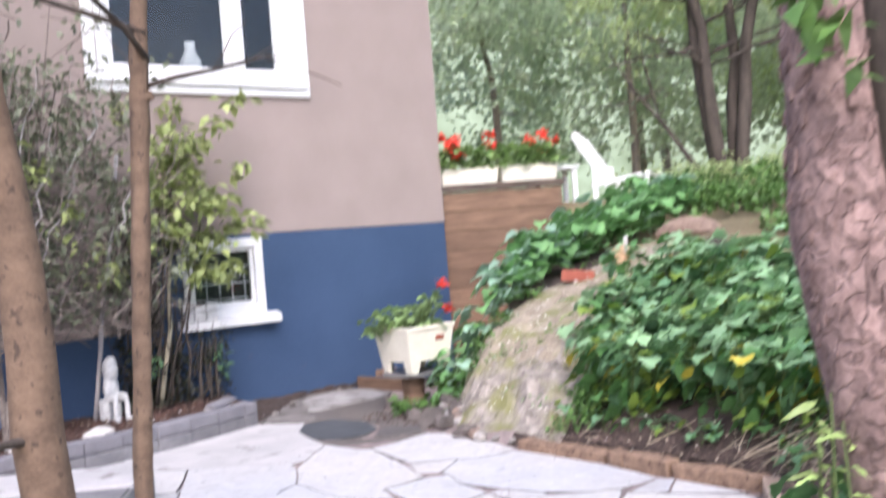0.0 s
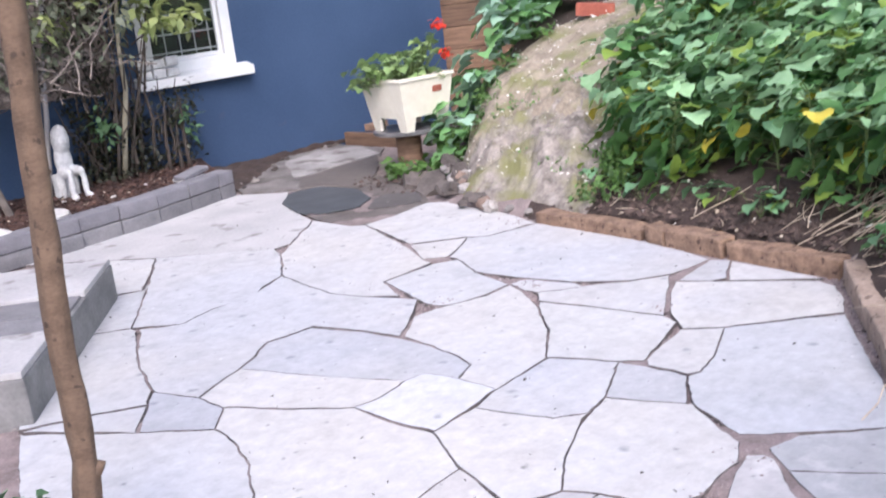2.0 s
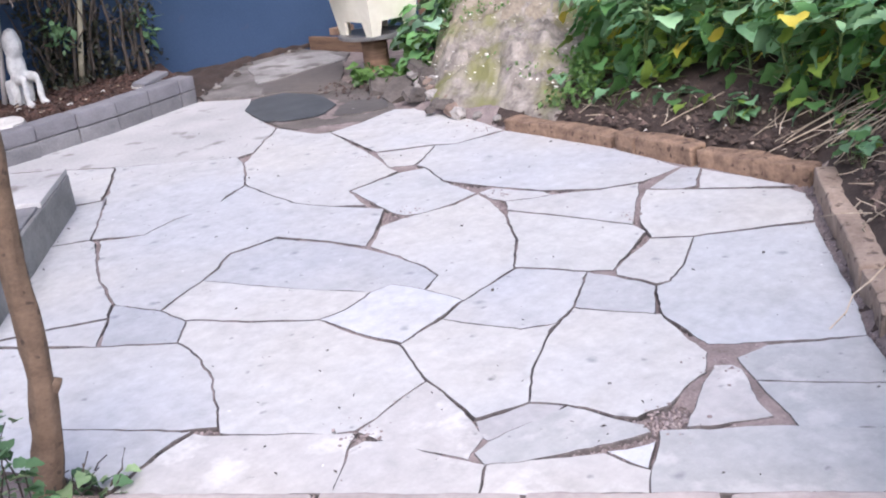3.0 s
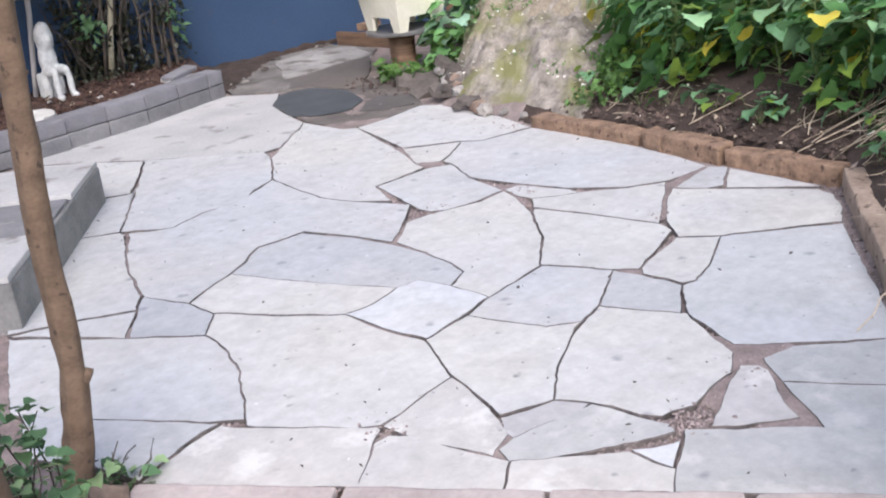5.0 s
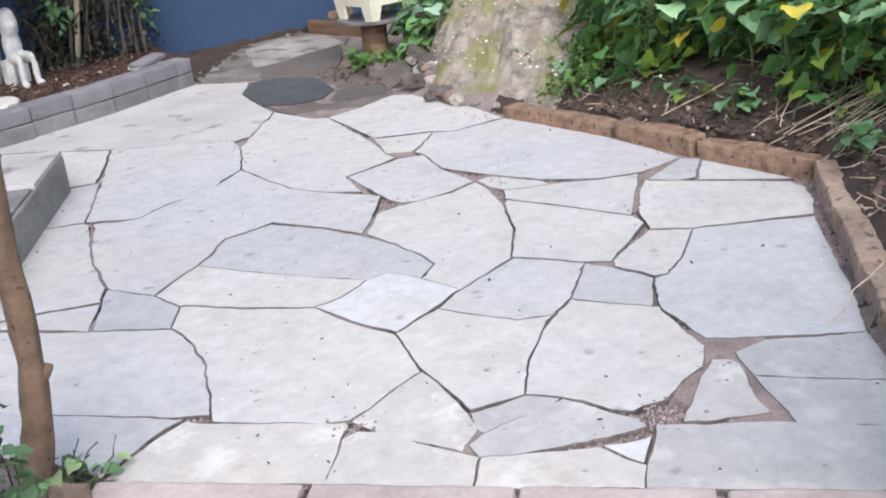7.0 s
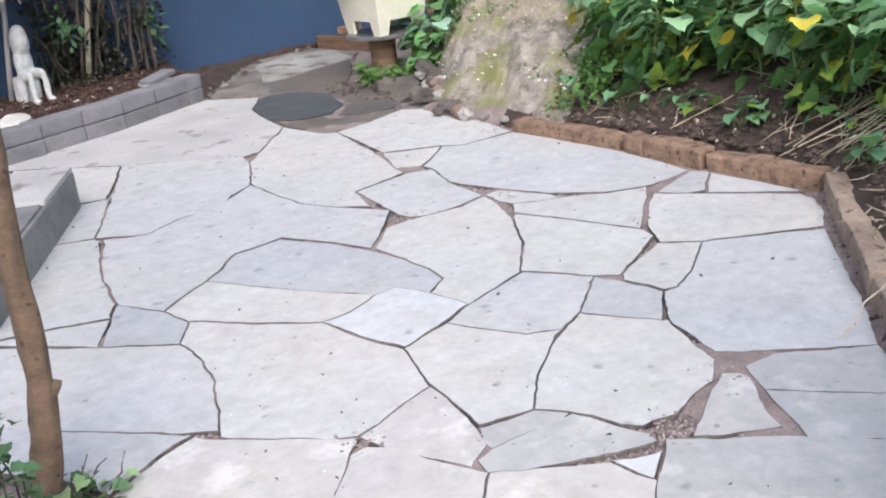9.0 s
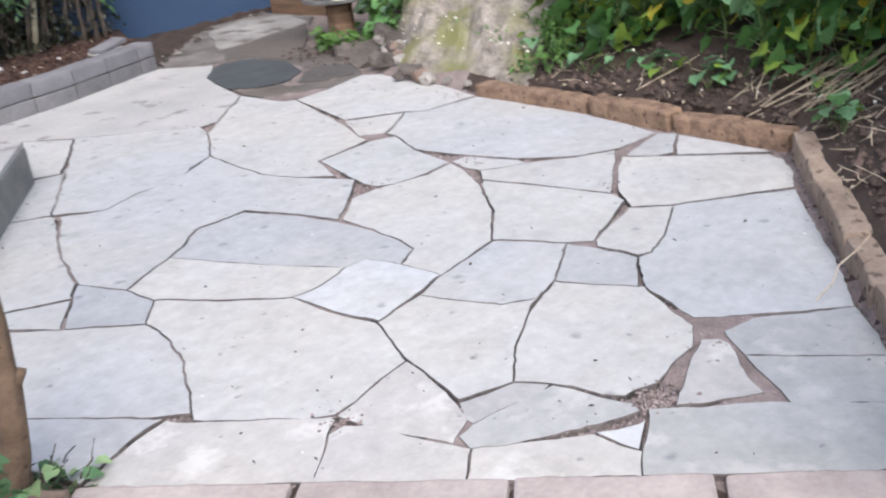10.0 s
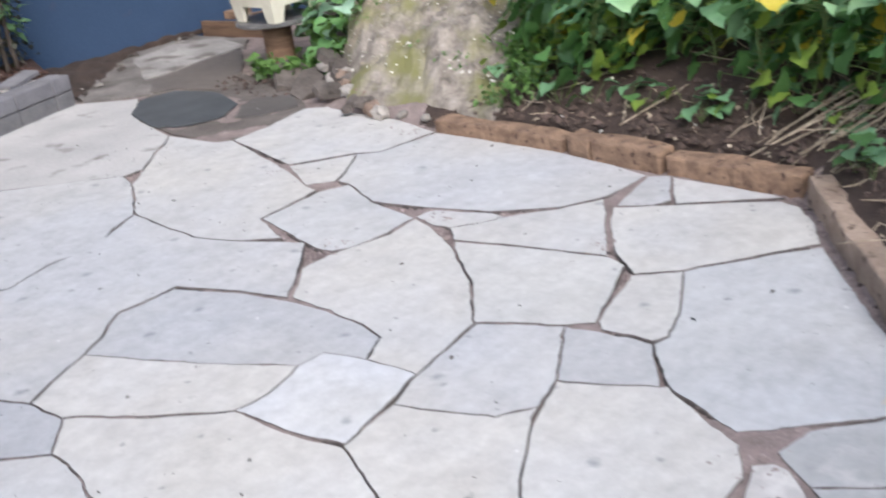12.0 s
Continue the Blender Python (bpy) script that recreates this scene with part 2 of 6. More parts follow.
M["rock"] = surface("bare_rock", (0.1, 0.084, 0.07), (0.4, 0.352, 0.305), scale=9, fine=34, rough=0.95, bump=1.0, spread=0.5,
                    spots=(0.19, 0.185, 0.075), spot_scale=3.2, spot_at=0.47, spot_soft=0.2)
M["dry_slope"] = surface("dry_grass_soil", (0.13, 0.105, 0.075), (0.4, 0.34, 0.26), scale=6, fine=40, rough=1.0, bump=1.0, spread=0.6,
                         spots=(0.17, 0.18, 0.06), spot_scale=3.5, spot_at=0.5, spot_soft=0.2)
M["dark_rock"] = surface("dark_stone", (0.06, 0.05, 0.044), (0.15, 0.127, 0.112), scale=9, fine=50, rough=0.95, bump=0.8, vary=0.25)
M["tan_rock"] = surface("brown_stone", (0.12, 0.08, 0.06), (0.3, 0.22, 0.17), scale=7, fine=40, rough=0.95, bump=0.8)
M["pebble"] = surface("pale_pebble", (0.4, 0.38, 0.35), (0.62, 0.6, 0.57), scale=12, fine=60, rough=0.8, bump=0.3, vary=0.2)
M["dull_pebble"] = surface("dull_pebble", (0.16, 0.145, 0.13), (0.36, 0.33, 0.3), scale=12, fine=60, rough=0.9, bump=0.5, vary=0.2)
M["kerb"] = surface("red_sandstone", (0.1, 0.06, 0.042), (0.33, 0.218, 0.145), scale=14, fine=60, rough=0.95, bump=1.0, spread=0.6, vary=0.1,
                    spots=(0.09, 0.055, 0.04), spot_scale=24, spot_at=0.6)
M["pale_kerb"] = surface("pale_sandstone", (0.2, 0.145, 0.11), (0.4, 0.31, 0.245), scale=9, fine=48, rough=0.95, bump=1.0, spread=0.6, vary=0.1,
                         spots=(0.12, 0.085, 0.065), spot_scale=20, spot_at=0.6)
M["pink_stone"] = surface("pink_stone", (0.33, 0.275, 0.26), (0.49, 0.425, 0.4), scale=6, fine=55, rough=0.9, bump=0.5, vary=0.08)
M["block"] = surface("concrete_block", (0.1, 0.1, 0.105), (0.26, 0.25, 0.255), scale=6, fine=80, rough=0.92, bump=0.5, spread=0.8, vary=0.12)
M["cap_block"] = surface("cap_block", (0.115, 0.113, 0.125), (0.245, 0.235, 0.25), scale=6, fine=80, rough=0.9, bump=0.4, spread=0.8, vary=0.08)
M["blue"] = surface("blue_plinth_paint", (0.019, 0.046, 0.1), (0.048, 0.086, 0.166), scale=1.6, fine=55, rough=0.75, bump=0.35, spread=0.9,
                    spots=(0.05, 0.066, 0.12), spot_scale=3, spot_at=0.66)
M["stucco"] = surface("beige_stucco", (0.265, 0.215, 0.195), (0.345, 0.28, 0.255), scale=2.0, fine=90, rough=0.95, bump=0.6, spread=0.9)
M["white"] = surface("white_paint", (0.72, 0.72, 0.72), (0.82, 0.82, 0.81), scale=5, fine=30, rough=0.45, bump=0.05)
M["white_worn"] = surface("worn_white_paint", (0.42, 0.42, 0.42), (0.74, 0.74, 0.73), scale=18, fine=60, rough=0.7, bump=0.3, spread=0.6)
M["cream"] = surface("cream_plastic", (0.70, 0.65, 0.53), (0.80, 0.755, 0.64), scale=5, fine=20, rough=0.5, bump=0.03)
M["wood"] = surface("weathered_planks", (0.09, 0.052, 0.034), (0.26, 0.16, 0.1), scale=3, fine=30, rough=0.85, bump=0.5, vary=0.25, stretch=(1, 1, 12))
M["dark_wood"] = surface("dark_wood", (0.05, 0.035, 0.028), (0.12, 0.085, 0.065), scale=4, fine=40, rough=0.8, bump=0.4)
M["bark"] = surface("young_bark", (0.085, 0.056, 0.038), (0.235, 0.158, 0.106), scale=11, fine=70, rough=0.9, bump=0.9, spread=0.7, stretch=(1, 1, 1.6),
                    spots=(0.07, 0.048, 0.036), spot_scale=26, spot_at=0.62)
M["old_bark"] = surface("scaly_bark", (0.12, 0.075, 0.068), (0.43, 0.3, 0.27), scale=12, fine=60, rough=0.95, bump=0.8, spread=0.55, stretch=(1, 1, 0.8))
M["old_bark"] = plates(M["old_bark"])
M["dark_bark"] = surface("dark_bark", (0.03, 0.024, 0.02), (0.10, 0.08, 0.065), scale=8, fine=50, rough=0.95, bump=0.8, stretch=(1, 1, 0.4))
M["mid_bark"] = surface("mid_bark", (0.13, 0.11, 0.095), (0.3, 0.26, 0.21), scale=8, fine=50, rough=0.95, bump=0.6, stretch=(1, 1, 0.4))
M["grey_bark"] = surface("pale_stem", (0.22, 0.20, 0.14), (0.42, 0.38, 0.28), scale=9, fine=50, rough=0.85, bump=0.3, stretch=(1, 1, 0.5))
M["twig"] = surface("dry_twig", (0.07, 0.055, 0.048), (0.26, 0.22, 0.19), scale=5, fine=30, rough=0.9, bump=0.2, vary=0.3, island=True)
M["straw"] = surface("dry_straw", (0.24, 0.19, 0.13), (0.52, 0.44, 0.34), scale=8, fine=30, rough=0.9, bump=0.1, vary=0.3, island=True)
M["pale_pole"] = surface("pale_pole", (0.3, 0.28, 0.28), (0.48, 0.45, 0.44), scale=9, fine=50, rough=0.7, bump=0.2, stretch=(1, 1, 0.3))
M["lid"] = surface("dark_rubber", (0.05, 0.055, 0.06), (0.085, 0.09, 0.095), scale=5, fine=60, rough=0.7, bump=0.3)
M["pewter"] = surface("dark_tabletop", (0.09, 0.085, 0.085), (0.17, 0.165, 0.165), scale=8, fine=40, rough=0.35, bump=0.1)
M["terracotta"] = surface("red_brick", (0.24, 0.065, 0.042), (0.38, 0.12, 0.075), scale=8, fine=50, rough=0.9, bump=0.4)
M["tan"] = surface("tan_clay", (0.45, 0.26, 0.14), (0.68, 0.48, 0.3), scale=9, fine=40, rough=0.8, bump=0.3)
M["iron"] = surface("white_iron", (0.55, 0.55, 0.55), (0.7, 0.7, 0.7), scale=9, fine=40, rough=0.5, bump=0.05)
# near-black, the darkness of an unlit room put into the colour
M["room"] = surface("room_shade", (0.02, 0.02, 0.022), (0.05, 0.048, 0.045), scale=2, fine=10, rough=0.9, bump=0)
M["curtain"] = surface("net_curtain", (0.3, 0.3, 0.3), (0.5, 0.5, 0.5), scale=9, fine=40, rough=0.9, bump=0.2)


def foliage(name, dark, light, vary=0.35, island=False, leaf=0.3):
    return surface(name, dark, light, scale=12, fine=40, rough=0.44, bump=0.1, spread=0.7, vary=vary, leaf=leaf, island=island)


# skylight put into the colours: top leaves paler and bluish, low ones darker
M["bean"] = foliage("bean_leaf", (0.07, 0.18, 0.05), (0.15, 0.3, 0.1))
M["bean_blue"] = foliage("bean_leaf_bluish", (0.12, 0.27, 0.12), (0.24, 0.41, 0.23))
M["bean_top"] = foliage("bean_leaf_skylit", (0.24, 0.43, 0.2), (0.4, 0.59, 0.34), 0.22)
M["bean_lime"] = foliage("bean_leaf_lime", (0.18, 0.3, 0.04), (0.32, 0.43, 0.09), 0.2)
M["bean_yellow"] = foliage("bean_leaf_yellow", (0.6, 0.48, 0.04), (0.82, 0.7, 0.13), 0.15)
M["hosta"] = foliage("hosta_leaf", (0.12, 0.29, 0.09), (0.25, 0.44, 0.18))
M["hosta_pale"] = foliage("hosta_leaf_pale", (0.24, 0.42, 0.28), (0.44, 0.6, 0.46))
M["geranium"] = foliage("geranium_leaf", (0.17, 0.3, 0.09), (0.36, 0.48, 0.2))
M["red"] = foliage("red_petal", (0.7, 0.03, 0.012), (0.88, 0.1, 0.05), 0.2, island=True, leaf=0.2)
M["ivy"] = foliage("ivy_leaf", (0.06, 0.14, 0.06), (0.16, 0.27, 0.13))
M["ivy_pale"] = foliage("ivy_leaf_pale", (0.16, 0.28, 0.11), (0.38, 0.48, 0.27))
M["lance"] = foliage("lance_leaf", (0.22, 0.34, 0.09), (0.42, 0.53, 0.2))
M["rose"] = foliage("bush_leaf", (0.2, 0.27, 0.08), (0.43, 0.47, 0.2), 0.4, island=True)
M["rose_dull"] = foliage("shrub_leaf_dull", (0.1, 0.12, 0.075), (0.25, 0.27, 0.18), 0.4, island=True)
# near-black green, the bush's inner shade put into the leaf colour
M["shade_leaf"] = foliage("shade_leaf", (0.012, 0.017, 0.009), (0.045, 0.048, 0.026), 0.5, island=True, leaf=0.15)
# far foliage paled well beyond leaf green, so the colour carries haze
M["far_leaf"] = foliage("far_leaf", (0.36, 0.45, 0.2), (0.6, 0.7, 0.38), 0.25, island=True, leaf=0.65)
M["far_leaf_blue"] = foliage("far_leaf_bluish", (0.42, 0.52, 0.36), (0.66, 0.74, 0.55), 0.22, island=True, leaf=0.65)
M["weed"] = foliage("weed_leaf", (0.06, 0.14, 0.03), (0.15, 0.26, 0.07), 0.4, island=True)
M["stalk"] = surface("green_stalk", (0.07, 0.11, 0.03), (0.13, 0.18, 0.06), rough=0.7, bump=0.1)
M["petal_bits"] = surface("pale_litter", (0.6, 0.56, 0.48), (0.8, 0.78, 0.7), rough=0.8, bump=0.0)

gl = bpy.data.materials.new("window_glass")
gl.use_nodes = True
g = gl.node_tree.nodes["Principled BSDF"]
g.inputs["Base Color"].default_value = (0.9, 0.95, 0.95, 1)
g.inputs["Transmission Weight"].default_value, g.inputs["Roughness"].default_value, g.inputs["IOR"].default_value = 1.0, 0.03, 1.45
M["glass"] = gl

RND = random.Random(11)


# ---- builders ----
def link(name, bm, material, parent=None, label="", smooth=False):
    me = bpy.data.meshes.new(name)
    bm.normal_update()
    bm.to_mesh(me)
    bm.free()
    if material:
        me.materials.append(material)
    if smooth:
        me.shade_smooth()
    ob = new(name, me)
    if parent:
        ob.parent = parent
    if label:
        tagged(ob, label)
    return ob


def part(name, bm, material, parent, label="", smooth=False):
    return link(name, bm, material, parent, label, smooth)


def thing(name, place=None, label="", category="", group="", kind=""):
    ob = new(name)
    ob.empty_display_size = 0.1
    if place is not None:
        ob.matrix_world = place
    return tagged(ob, label, category, group, kind)


def raw(name, verts, faces, material, parent=None, smooth=False):
    me = bpy.data.meshes.new(name)
    me.from_pydata([tuple(v) for v in verts], [], faces)
    me.materials.append(material)
    if smooth:
        me.shade_smooth()
    ob = new(name, me)
    if parent:
        ob.parent = parent
    return ob


def box(bm, x0, x1, y0, y1, z0, z1, bevel=0.0, m=None):
    r = bmesh.ops.create_cube(bm, size=1.0)
    vs = r["verts"]
    for v in vs:
        v.co = Vector((x0 + (v.co.x + 0.5) * (x1 - x0), y0 + (v.co.y + 0.5) * (y1 - y0), z0 + (v.co.z + 0.5) * (z1 - z0)))
    if bevel:
        es = list({e for v in vs for e in v.link_edges})
        r = bmesh.ops.bevel(bm, geom=es, offset=bevel, segments=2, affect='EDGES', profile=0.6)
        vs = list({v for f in r["faces"] for v in f.verts} | {v for v in vs if v.is_valid})
    if m:
        bmesh.ops.transform(bm, matrix=m, verts=[v for v in bm.verts if v in set(vs)])
    return vs


def box_bm(x0, x1, y0, y1, z0, z1, bevel=0.0, m=None):
    bm = bmesh.new()
    box(bm, x0, x1, y0, y1, z0, z1, bevel)
    if m:
        bm.transform(m)
    return bm


def tube(verts, faces, pts, radii, sides=8, rough=0.0, close=True):
    """Adds a bent tapered tube to lists of vertices and faces."""
    base = len(verts)
    n = len(pts)
    for i, (p, r) in enumerate(zip(pts, radii)):
        p = Vector(p)
        d = (Vector(pts[min(i + 1, n - 1)]) - Vector(pts[max(i - 1, 0)])).normalized()
        u = d.orthogonal().normalized() if abs(d.z) < 0.9 else Vector((1, 0, 0)) - d * d.x
        u.normalize()
        w = d.cross(u)
        for k in range(sides):
            a = 2 * math.pi * k / sides
            q = r * (1 + rough * noise.noise(p * 9 + Vector((math.cos(a), math.sin(a), 0)) * 2.2))
            verts.append(p + (u * math.cos(a) + w * math.sin(a)) * q)
    for i in range(n - 1):
        for k in range(sides):
            a, b = base + i * sides + k, base + i * sides + (k + 1) % sides
            faces.append((a, b, b + sides, a + sides))
    if close:
        faces.append(tuple(base + k for k in reversed(range(sides))))
        faces.append(tuple(base + (n - 1) * sides + k for k in range(sides)))


def bend(p0, p1, n, wob, rng):
    """Points of a slightly crooked line."""
    p0, p1 = Vector(p0), Vector(p1)
    out = []
    off = Vector((0, 0, 0))
    for i in range(n):
        f = i / (n - 1)
        if 0 < i < n - 1:
            off = off * 0.6 + Vector((rng.uniform(-1, 1), rng.uniform(-1, 1), rng.uniform(-0.4, 0.4))) * wob
        out.append(p0.lerp(p1, f) + off * math.sin(math.pi * f))
    return out


def smoothstep(a, b, x):
    f = min(1.0, max(0.0, (x - a) / (b - a)))
    return f * f * (3 - 2 * f)


# ---- the lie of the land ----
FOOT = [(-6.0, -1.5), (-1.2, 1.75), (-0.55, 2.45), (-0.05, 3.0), (0.62, 3.87), (0.9, 4.25), (3.0, 4.32), (3.6, 4.42),
        (4.3, 4.75), (4.8, 5.25), (5.4, 5.75), (6.2, 6.3), (7.0, 7.0), (8.0, 7.05), (500, 7.05)]
WALL_Y = 7.026
CORNER_X = 6.965


def foot_x(y):
    """Where the bank begins, along x."""
    for (y0, x0), (y1, x1) in zip(FOOT, FOOT[1:]):
        if y <= y1:
            return x0 + (x1 - x0) * max(0.0, (y - y0) / (y1 - y0))
    return FOOT[-1][1]


RIDGE = [(4.2, 3.55), (4.6, 3.85), (5.2, 4.4), (6.0, 4.85), (7.0, 5.5), (8.0, 6.1), (9.0, 6.6), (60, 7.0)]
ROCK_LEFT = [(4.2, 3.6), (4.4, 3.82), (4.75, 4.25), (5.3, 4.68), (5.9, 4.66), (6.46, 4.5), (7.6, 4.42), (9, 4.4)]
ROCK_RIGHT = [(4.2, 2.74), (4.4, 2.72), (5.0, 3.08), (6.5, 3.56), (7.6, 3.9), (9, 4.0)]


def line_at(line, x):
    for (x0, y0), (x1, y1) in zip(line, line[1:]):
        if x <= x1:
            return y0 + (y1 - y0) * max(0.0, (x - x0) / (x1 - x0))
    return line[-1][1]


def rise(s, k):
    if s <= 0:
        return -0.02
    first = 1.9 if k > 0.4 else 2.6
    z = 0.07 + k * min(s, first) + 0.25 * min(max(s - first, 0), 3) + 0.12 * min(max(s - first - 3, 0), 3) + 0.02 * min(max(s - first - 6, 0), 60)
    return z * smoothstep(0, 0.06, s)


def ground_z(x, y):
    if x < CORNER_X and y > WALL_Y - 0.02:
        return -0.05
    s = x - foot_x(y)
    z = rise(s, 0.35 + 0.14 * smoothstep(2.6, 3.8, y)) * (1 - 0.25 * smoothstep(0.6, -1.5, y) * (s > 0))
    if y > 2.9:
        hump = rise(x - 4.32, 0.35 + 0.14 * smoothstep(2.6, 3.8, y))
        w = smoothstep(0.5, 0.0, y - line_at(RIDGE, x))
        z = z + (max(hump, z) - z) * w
        s = max(s, (x - 4.32) * w)
    # terrace behind the plank wall
    d = (x - 7.0) * 0.5 + (y - 7.2) * 0.866
    u = (x - 7.0) * 0.866 - (y - 7.2) * 0.5
    if x > CORNER_X and u > -2:
        z = max(z, 1.92 * smoothstep(0.0, 0.06, d) if u < 1.55 else 1.92 * smoothstep(-1.6, 0.2, d))
    if s > 0.3:
        z += 0.035 * noise.noise(Vector((x * 1.6, y * 1.6, 0.3)))
    return z


def spread_axis(lo, hi, step, far):
    a = list(np.arange(lo, hi + 1e-6, step))
    g, w = lo, step
    left, right = [], []
    while g > -far:
        w *= 1.35
        g -= w
        left.append(g)
    g, w = hi, step
    while g < far:
        w *= 1.35
        g += w
        right.append(g)
    return left[::-1] + a + right


xs, ys = spread_axis(-2, 11, 0.11, 300), spread_axis(-3, 9, 0.11, 300)
gv = [(x, y, ground_z(x, y) if max(abs(x), abs(y)) < 60 else ground_z(60 * x / max(abs(x), abs(y)), 60 * y / max(abs(x), abs(y)))) for y in ys for x in xs]
nx = len(xs)
gf = [(j * nx + i, j * nx + i + 1, (j + 1) * nx + i + 1, (j + 1) * nx + i) for j in range(len(ys) - 1) for i in range(nx - 1)]
ground = raw("ground", gv, gf, M["soil"], smooth=True)
ground.data.materials.append(M["grass_soil"])
ground.data.materials.append(M["joint"])
for f in ground.data.polygons:
    c = f.center
    wob = 0.6 * noise.noise(Vector((c.x * 0.9, c.y * 0.9, 3)))
    if c.x + wob > 7.5 or c.y > 9 or c.x * 0.76 + c.y * 0.65 + wob < 0.5 or c.y - 0.7 * c.x + wob < -4.2:
        f.material_index = 1
    elif c.x - foot_x(c.y) < -0.02 and c.y < 6.6 and c.x > 0.55 and c.y > 1.2 - 1.18 * (c.x - 0.7):
        f.material_index = 2
tagged(ground, "dark garden soil and grassy slope rising beside the patio", "ground", kind="structure")


# ---- house ----
def wall_with_holes(name, x0, x1, z0, z1, holes, material, y0, y1, parent, label=""):
    """A wall slab along x, with square openings that go through it."""
    bm = bmesh.new()
    cx = sorted({x0, x1, *[h[0] for h in holes], *[h[1] for h in holes]})
    cz = sorted({z0, z1, *[h[2] for h in holes], *[h[3] for h in holes]})
    for a, b in zip(cx, cx[1:]):
        for c, d in zip(cz, cz[1:]):
            if any(h[0] <= a and b <= h[1] and h[2] <= c and d <= h[3] for h in holes):
                continue
            box(bm, a, b, y0, y1, c, d)
    bmesh.ops.remove_doubles(bm, verts=bm.verts, dist=0.0005)
    inner = [f for f in bm.faces if len({tuple(round(q, 3) for q in f.calc_center_median())}) == 1]
    seen = {}
    for f in inner:
        k = tuple(round(q, 3) for q in f.calc_center_median())
        seen.setdefault(k, []).append(f)
    dup = [f for fs in seen.values() if len(fs) > 1 for f in fs]
    bmesh.ops.delete(bm, geom=dup, context='FACES')
    bmesh.ops.recalc_face_normals(bm, faces=bm.faces)
    return part(name, bm, material, parent, label)


house = thing("house", pose(0, WALL_Y, 0), "beige stuccoed house with a dark blue plinth and white windows", "house")
BW = (3.56, 4.47, 0.95, 1.74)      # basement window opening
UW = (2.86, 4.99, 3.34, 4.75)      # upper window opening
wall_with_holes("upper_wall", -4.0, CORNER_X, 1.78, 6.2, [UW], M["stucco"], 0.0, 0.3, house, "beige-grey rough stucco wall")
wall_with_holes("low_wall", -4.0, 3.3, 0.885, 1.78, [], M["stucco"], 0.0, 0.3, house, "beige-grey rough stucco wall")
wall_with_holes("plinth", 3.3, CORNER_X, -0.3, 1.776, [BW], M["blue"], 0.006, 0.3, house, "dark blue painted plinth")
wall_with_holes("low_plinth", -4.0, 3.3, -0.3, 0.88, [], M["blue"], 0.006, 0.3, house, "dark blue painted plinth")
part("side_wall", box_bm(CORNER_X - 0.3, CORNER_X - 0.004, 0.31, 7.0, -0.3, 6.2), M["stucco"], house)
part("back_wall", box_bm(-4, CORNER_X - 0.31, 6.7, 7.0, -0.3, 6.2), M["stucco"], house)
part("end_wall", box_bm(-4, -3.7, 0.31, 6.69, -0.3, 6.2), M["stucco"], house)
bm = bmesh.new()
for x in (-4.4, CORNER_X + 0.4):
    for y, z in ((-0.45, 6.15), (3.5, 8.6), (7.45, 6.15), (7.45, 6.0), (-0.45, 6.0)):
        bm.verts.new((x, y, z))
bm.verts.ensure_lookup_table()
for k in range(5):
    bm.faces.new([bm.verts[i] for i in (k, (k + 1) % 5, 5 + (k + 1) % 5, 5 + k)])
bm.faces.new([bm.verts[i] for i in range(5)])
bm.faces.new([bm.verts[5 + i] for i in reversed(range(5))])
bmesh.ops.recalc_face_normals(bm, faces=bm.faces)
part("roof", bm, M["dark_rock"], house, "dark tiled roof")


def bars(bm, x0, x1, z0, z1, w, y0, y1, bevel=0.006):
    """A rectangular frame of width w."""
    box(bm, x0, x1, y0, y1, z0, z0 + w, bevel)
    box(bm, x0, x1, y0, y1, z1 - w, z1, bevel)
    box(bm, x0, x0 + w, y0 + 0.001, y1 - 0.001, z0 + w, z1 - w, bevel)
    box(bm, x1 - w, x1, y0 + 0.001, y1 - 0.001, z0 + w, z1 - w, bevel)


def plain_pane(x0, x1, z0, z1, y, parent):
    p = part("pane", box_bm(x0, x1, y, y + 0.006, z0, z1), M["glass"], parent)
    p.visible_shadow = False
    return p


# basement window
bw = thing("basement_window", pose(0, WALL_Y, 0), "small white basement window with a projecting sill and iron grille", "window")
bm = bmesh.new()
bars(bm, BW[0], BW[1], BW[2], BW[3], 0.1, -0.012, 0.09)
part("window_frame", bm, M["white"], bw)
bm = bmesh.new()
bars(bm, BW[0] + 0.101, BW[1] - 0.101, BW[2] + 0.101, BW[3] - 0.101, 0.035, 0.03, 0.07, 0.004)
part("sash", bm, M["white"], bw)
plain_pane(BW[0] + 0.13, BW[1] - 0.13, BW[2] + 0.13, BW[3] - 0.13, 0.05, bw)
bm = box_bm(3.47, 4.585, -0.12, 0.02, 0.872, 0.953, 0.008)
for v in bm.verts:
    v.co.z -= 0.03 * smoothstep(0.0, -0.12, v.co.y)
part("window_sill", bm, M["white"], bw)
bm = bmesh.new()
gv2, gf2 = [], []
for k in range(5):
    x = 3.72 + k * 0.145
    tube(gv2, gf2, [(x, 0.12, 1.08), (x, 0.12, 1.45)], [0.007, 0.007], 6)
for z in (1.12, 1.28, 1.45):
    tube(gv2, gf2, [(3.66, 0.112, z), (4.36, 0.112, z)], [0.008, 0.008], 6)
for k in range(4):
    cx = 3.792 + k * 0.145
    tube(gv2, gf2, [(cx + 0.035 * math.cos(a * 0.7), 0.118, 1.365 + 0.035 * math.sin(a * 0.7)) for a in range(10)], [0.005] * 10, 5)
raw("grille", gv2, gf2, M["iron"], bw, smooth=True)
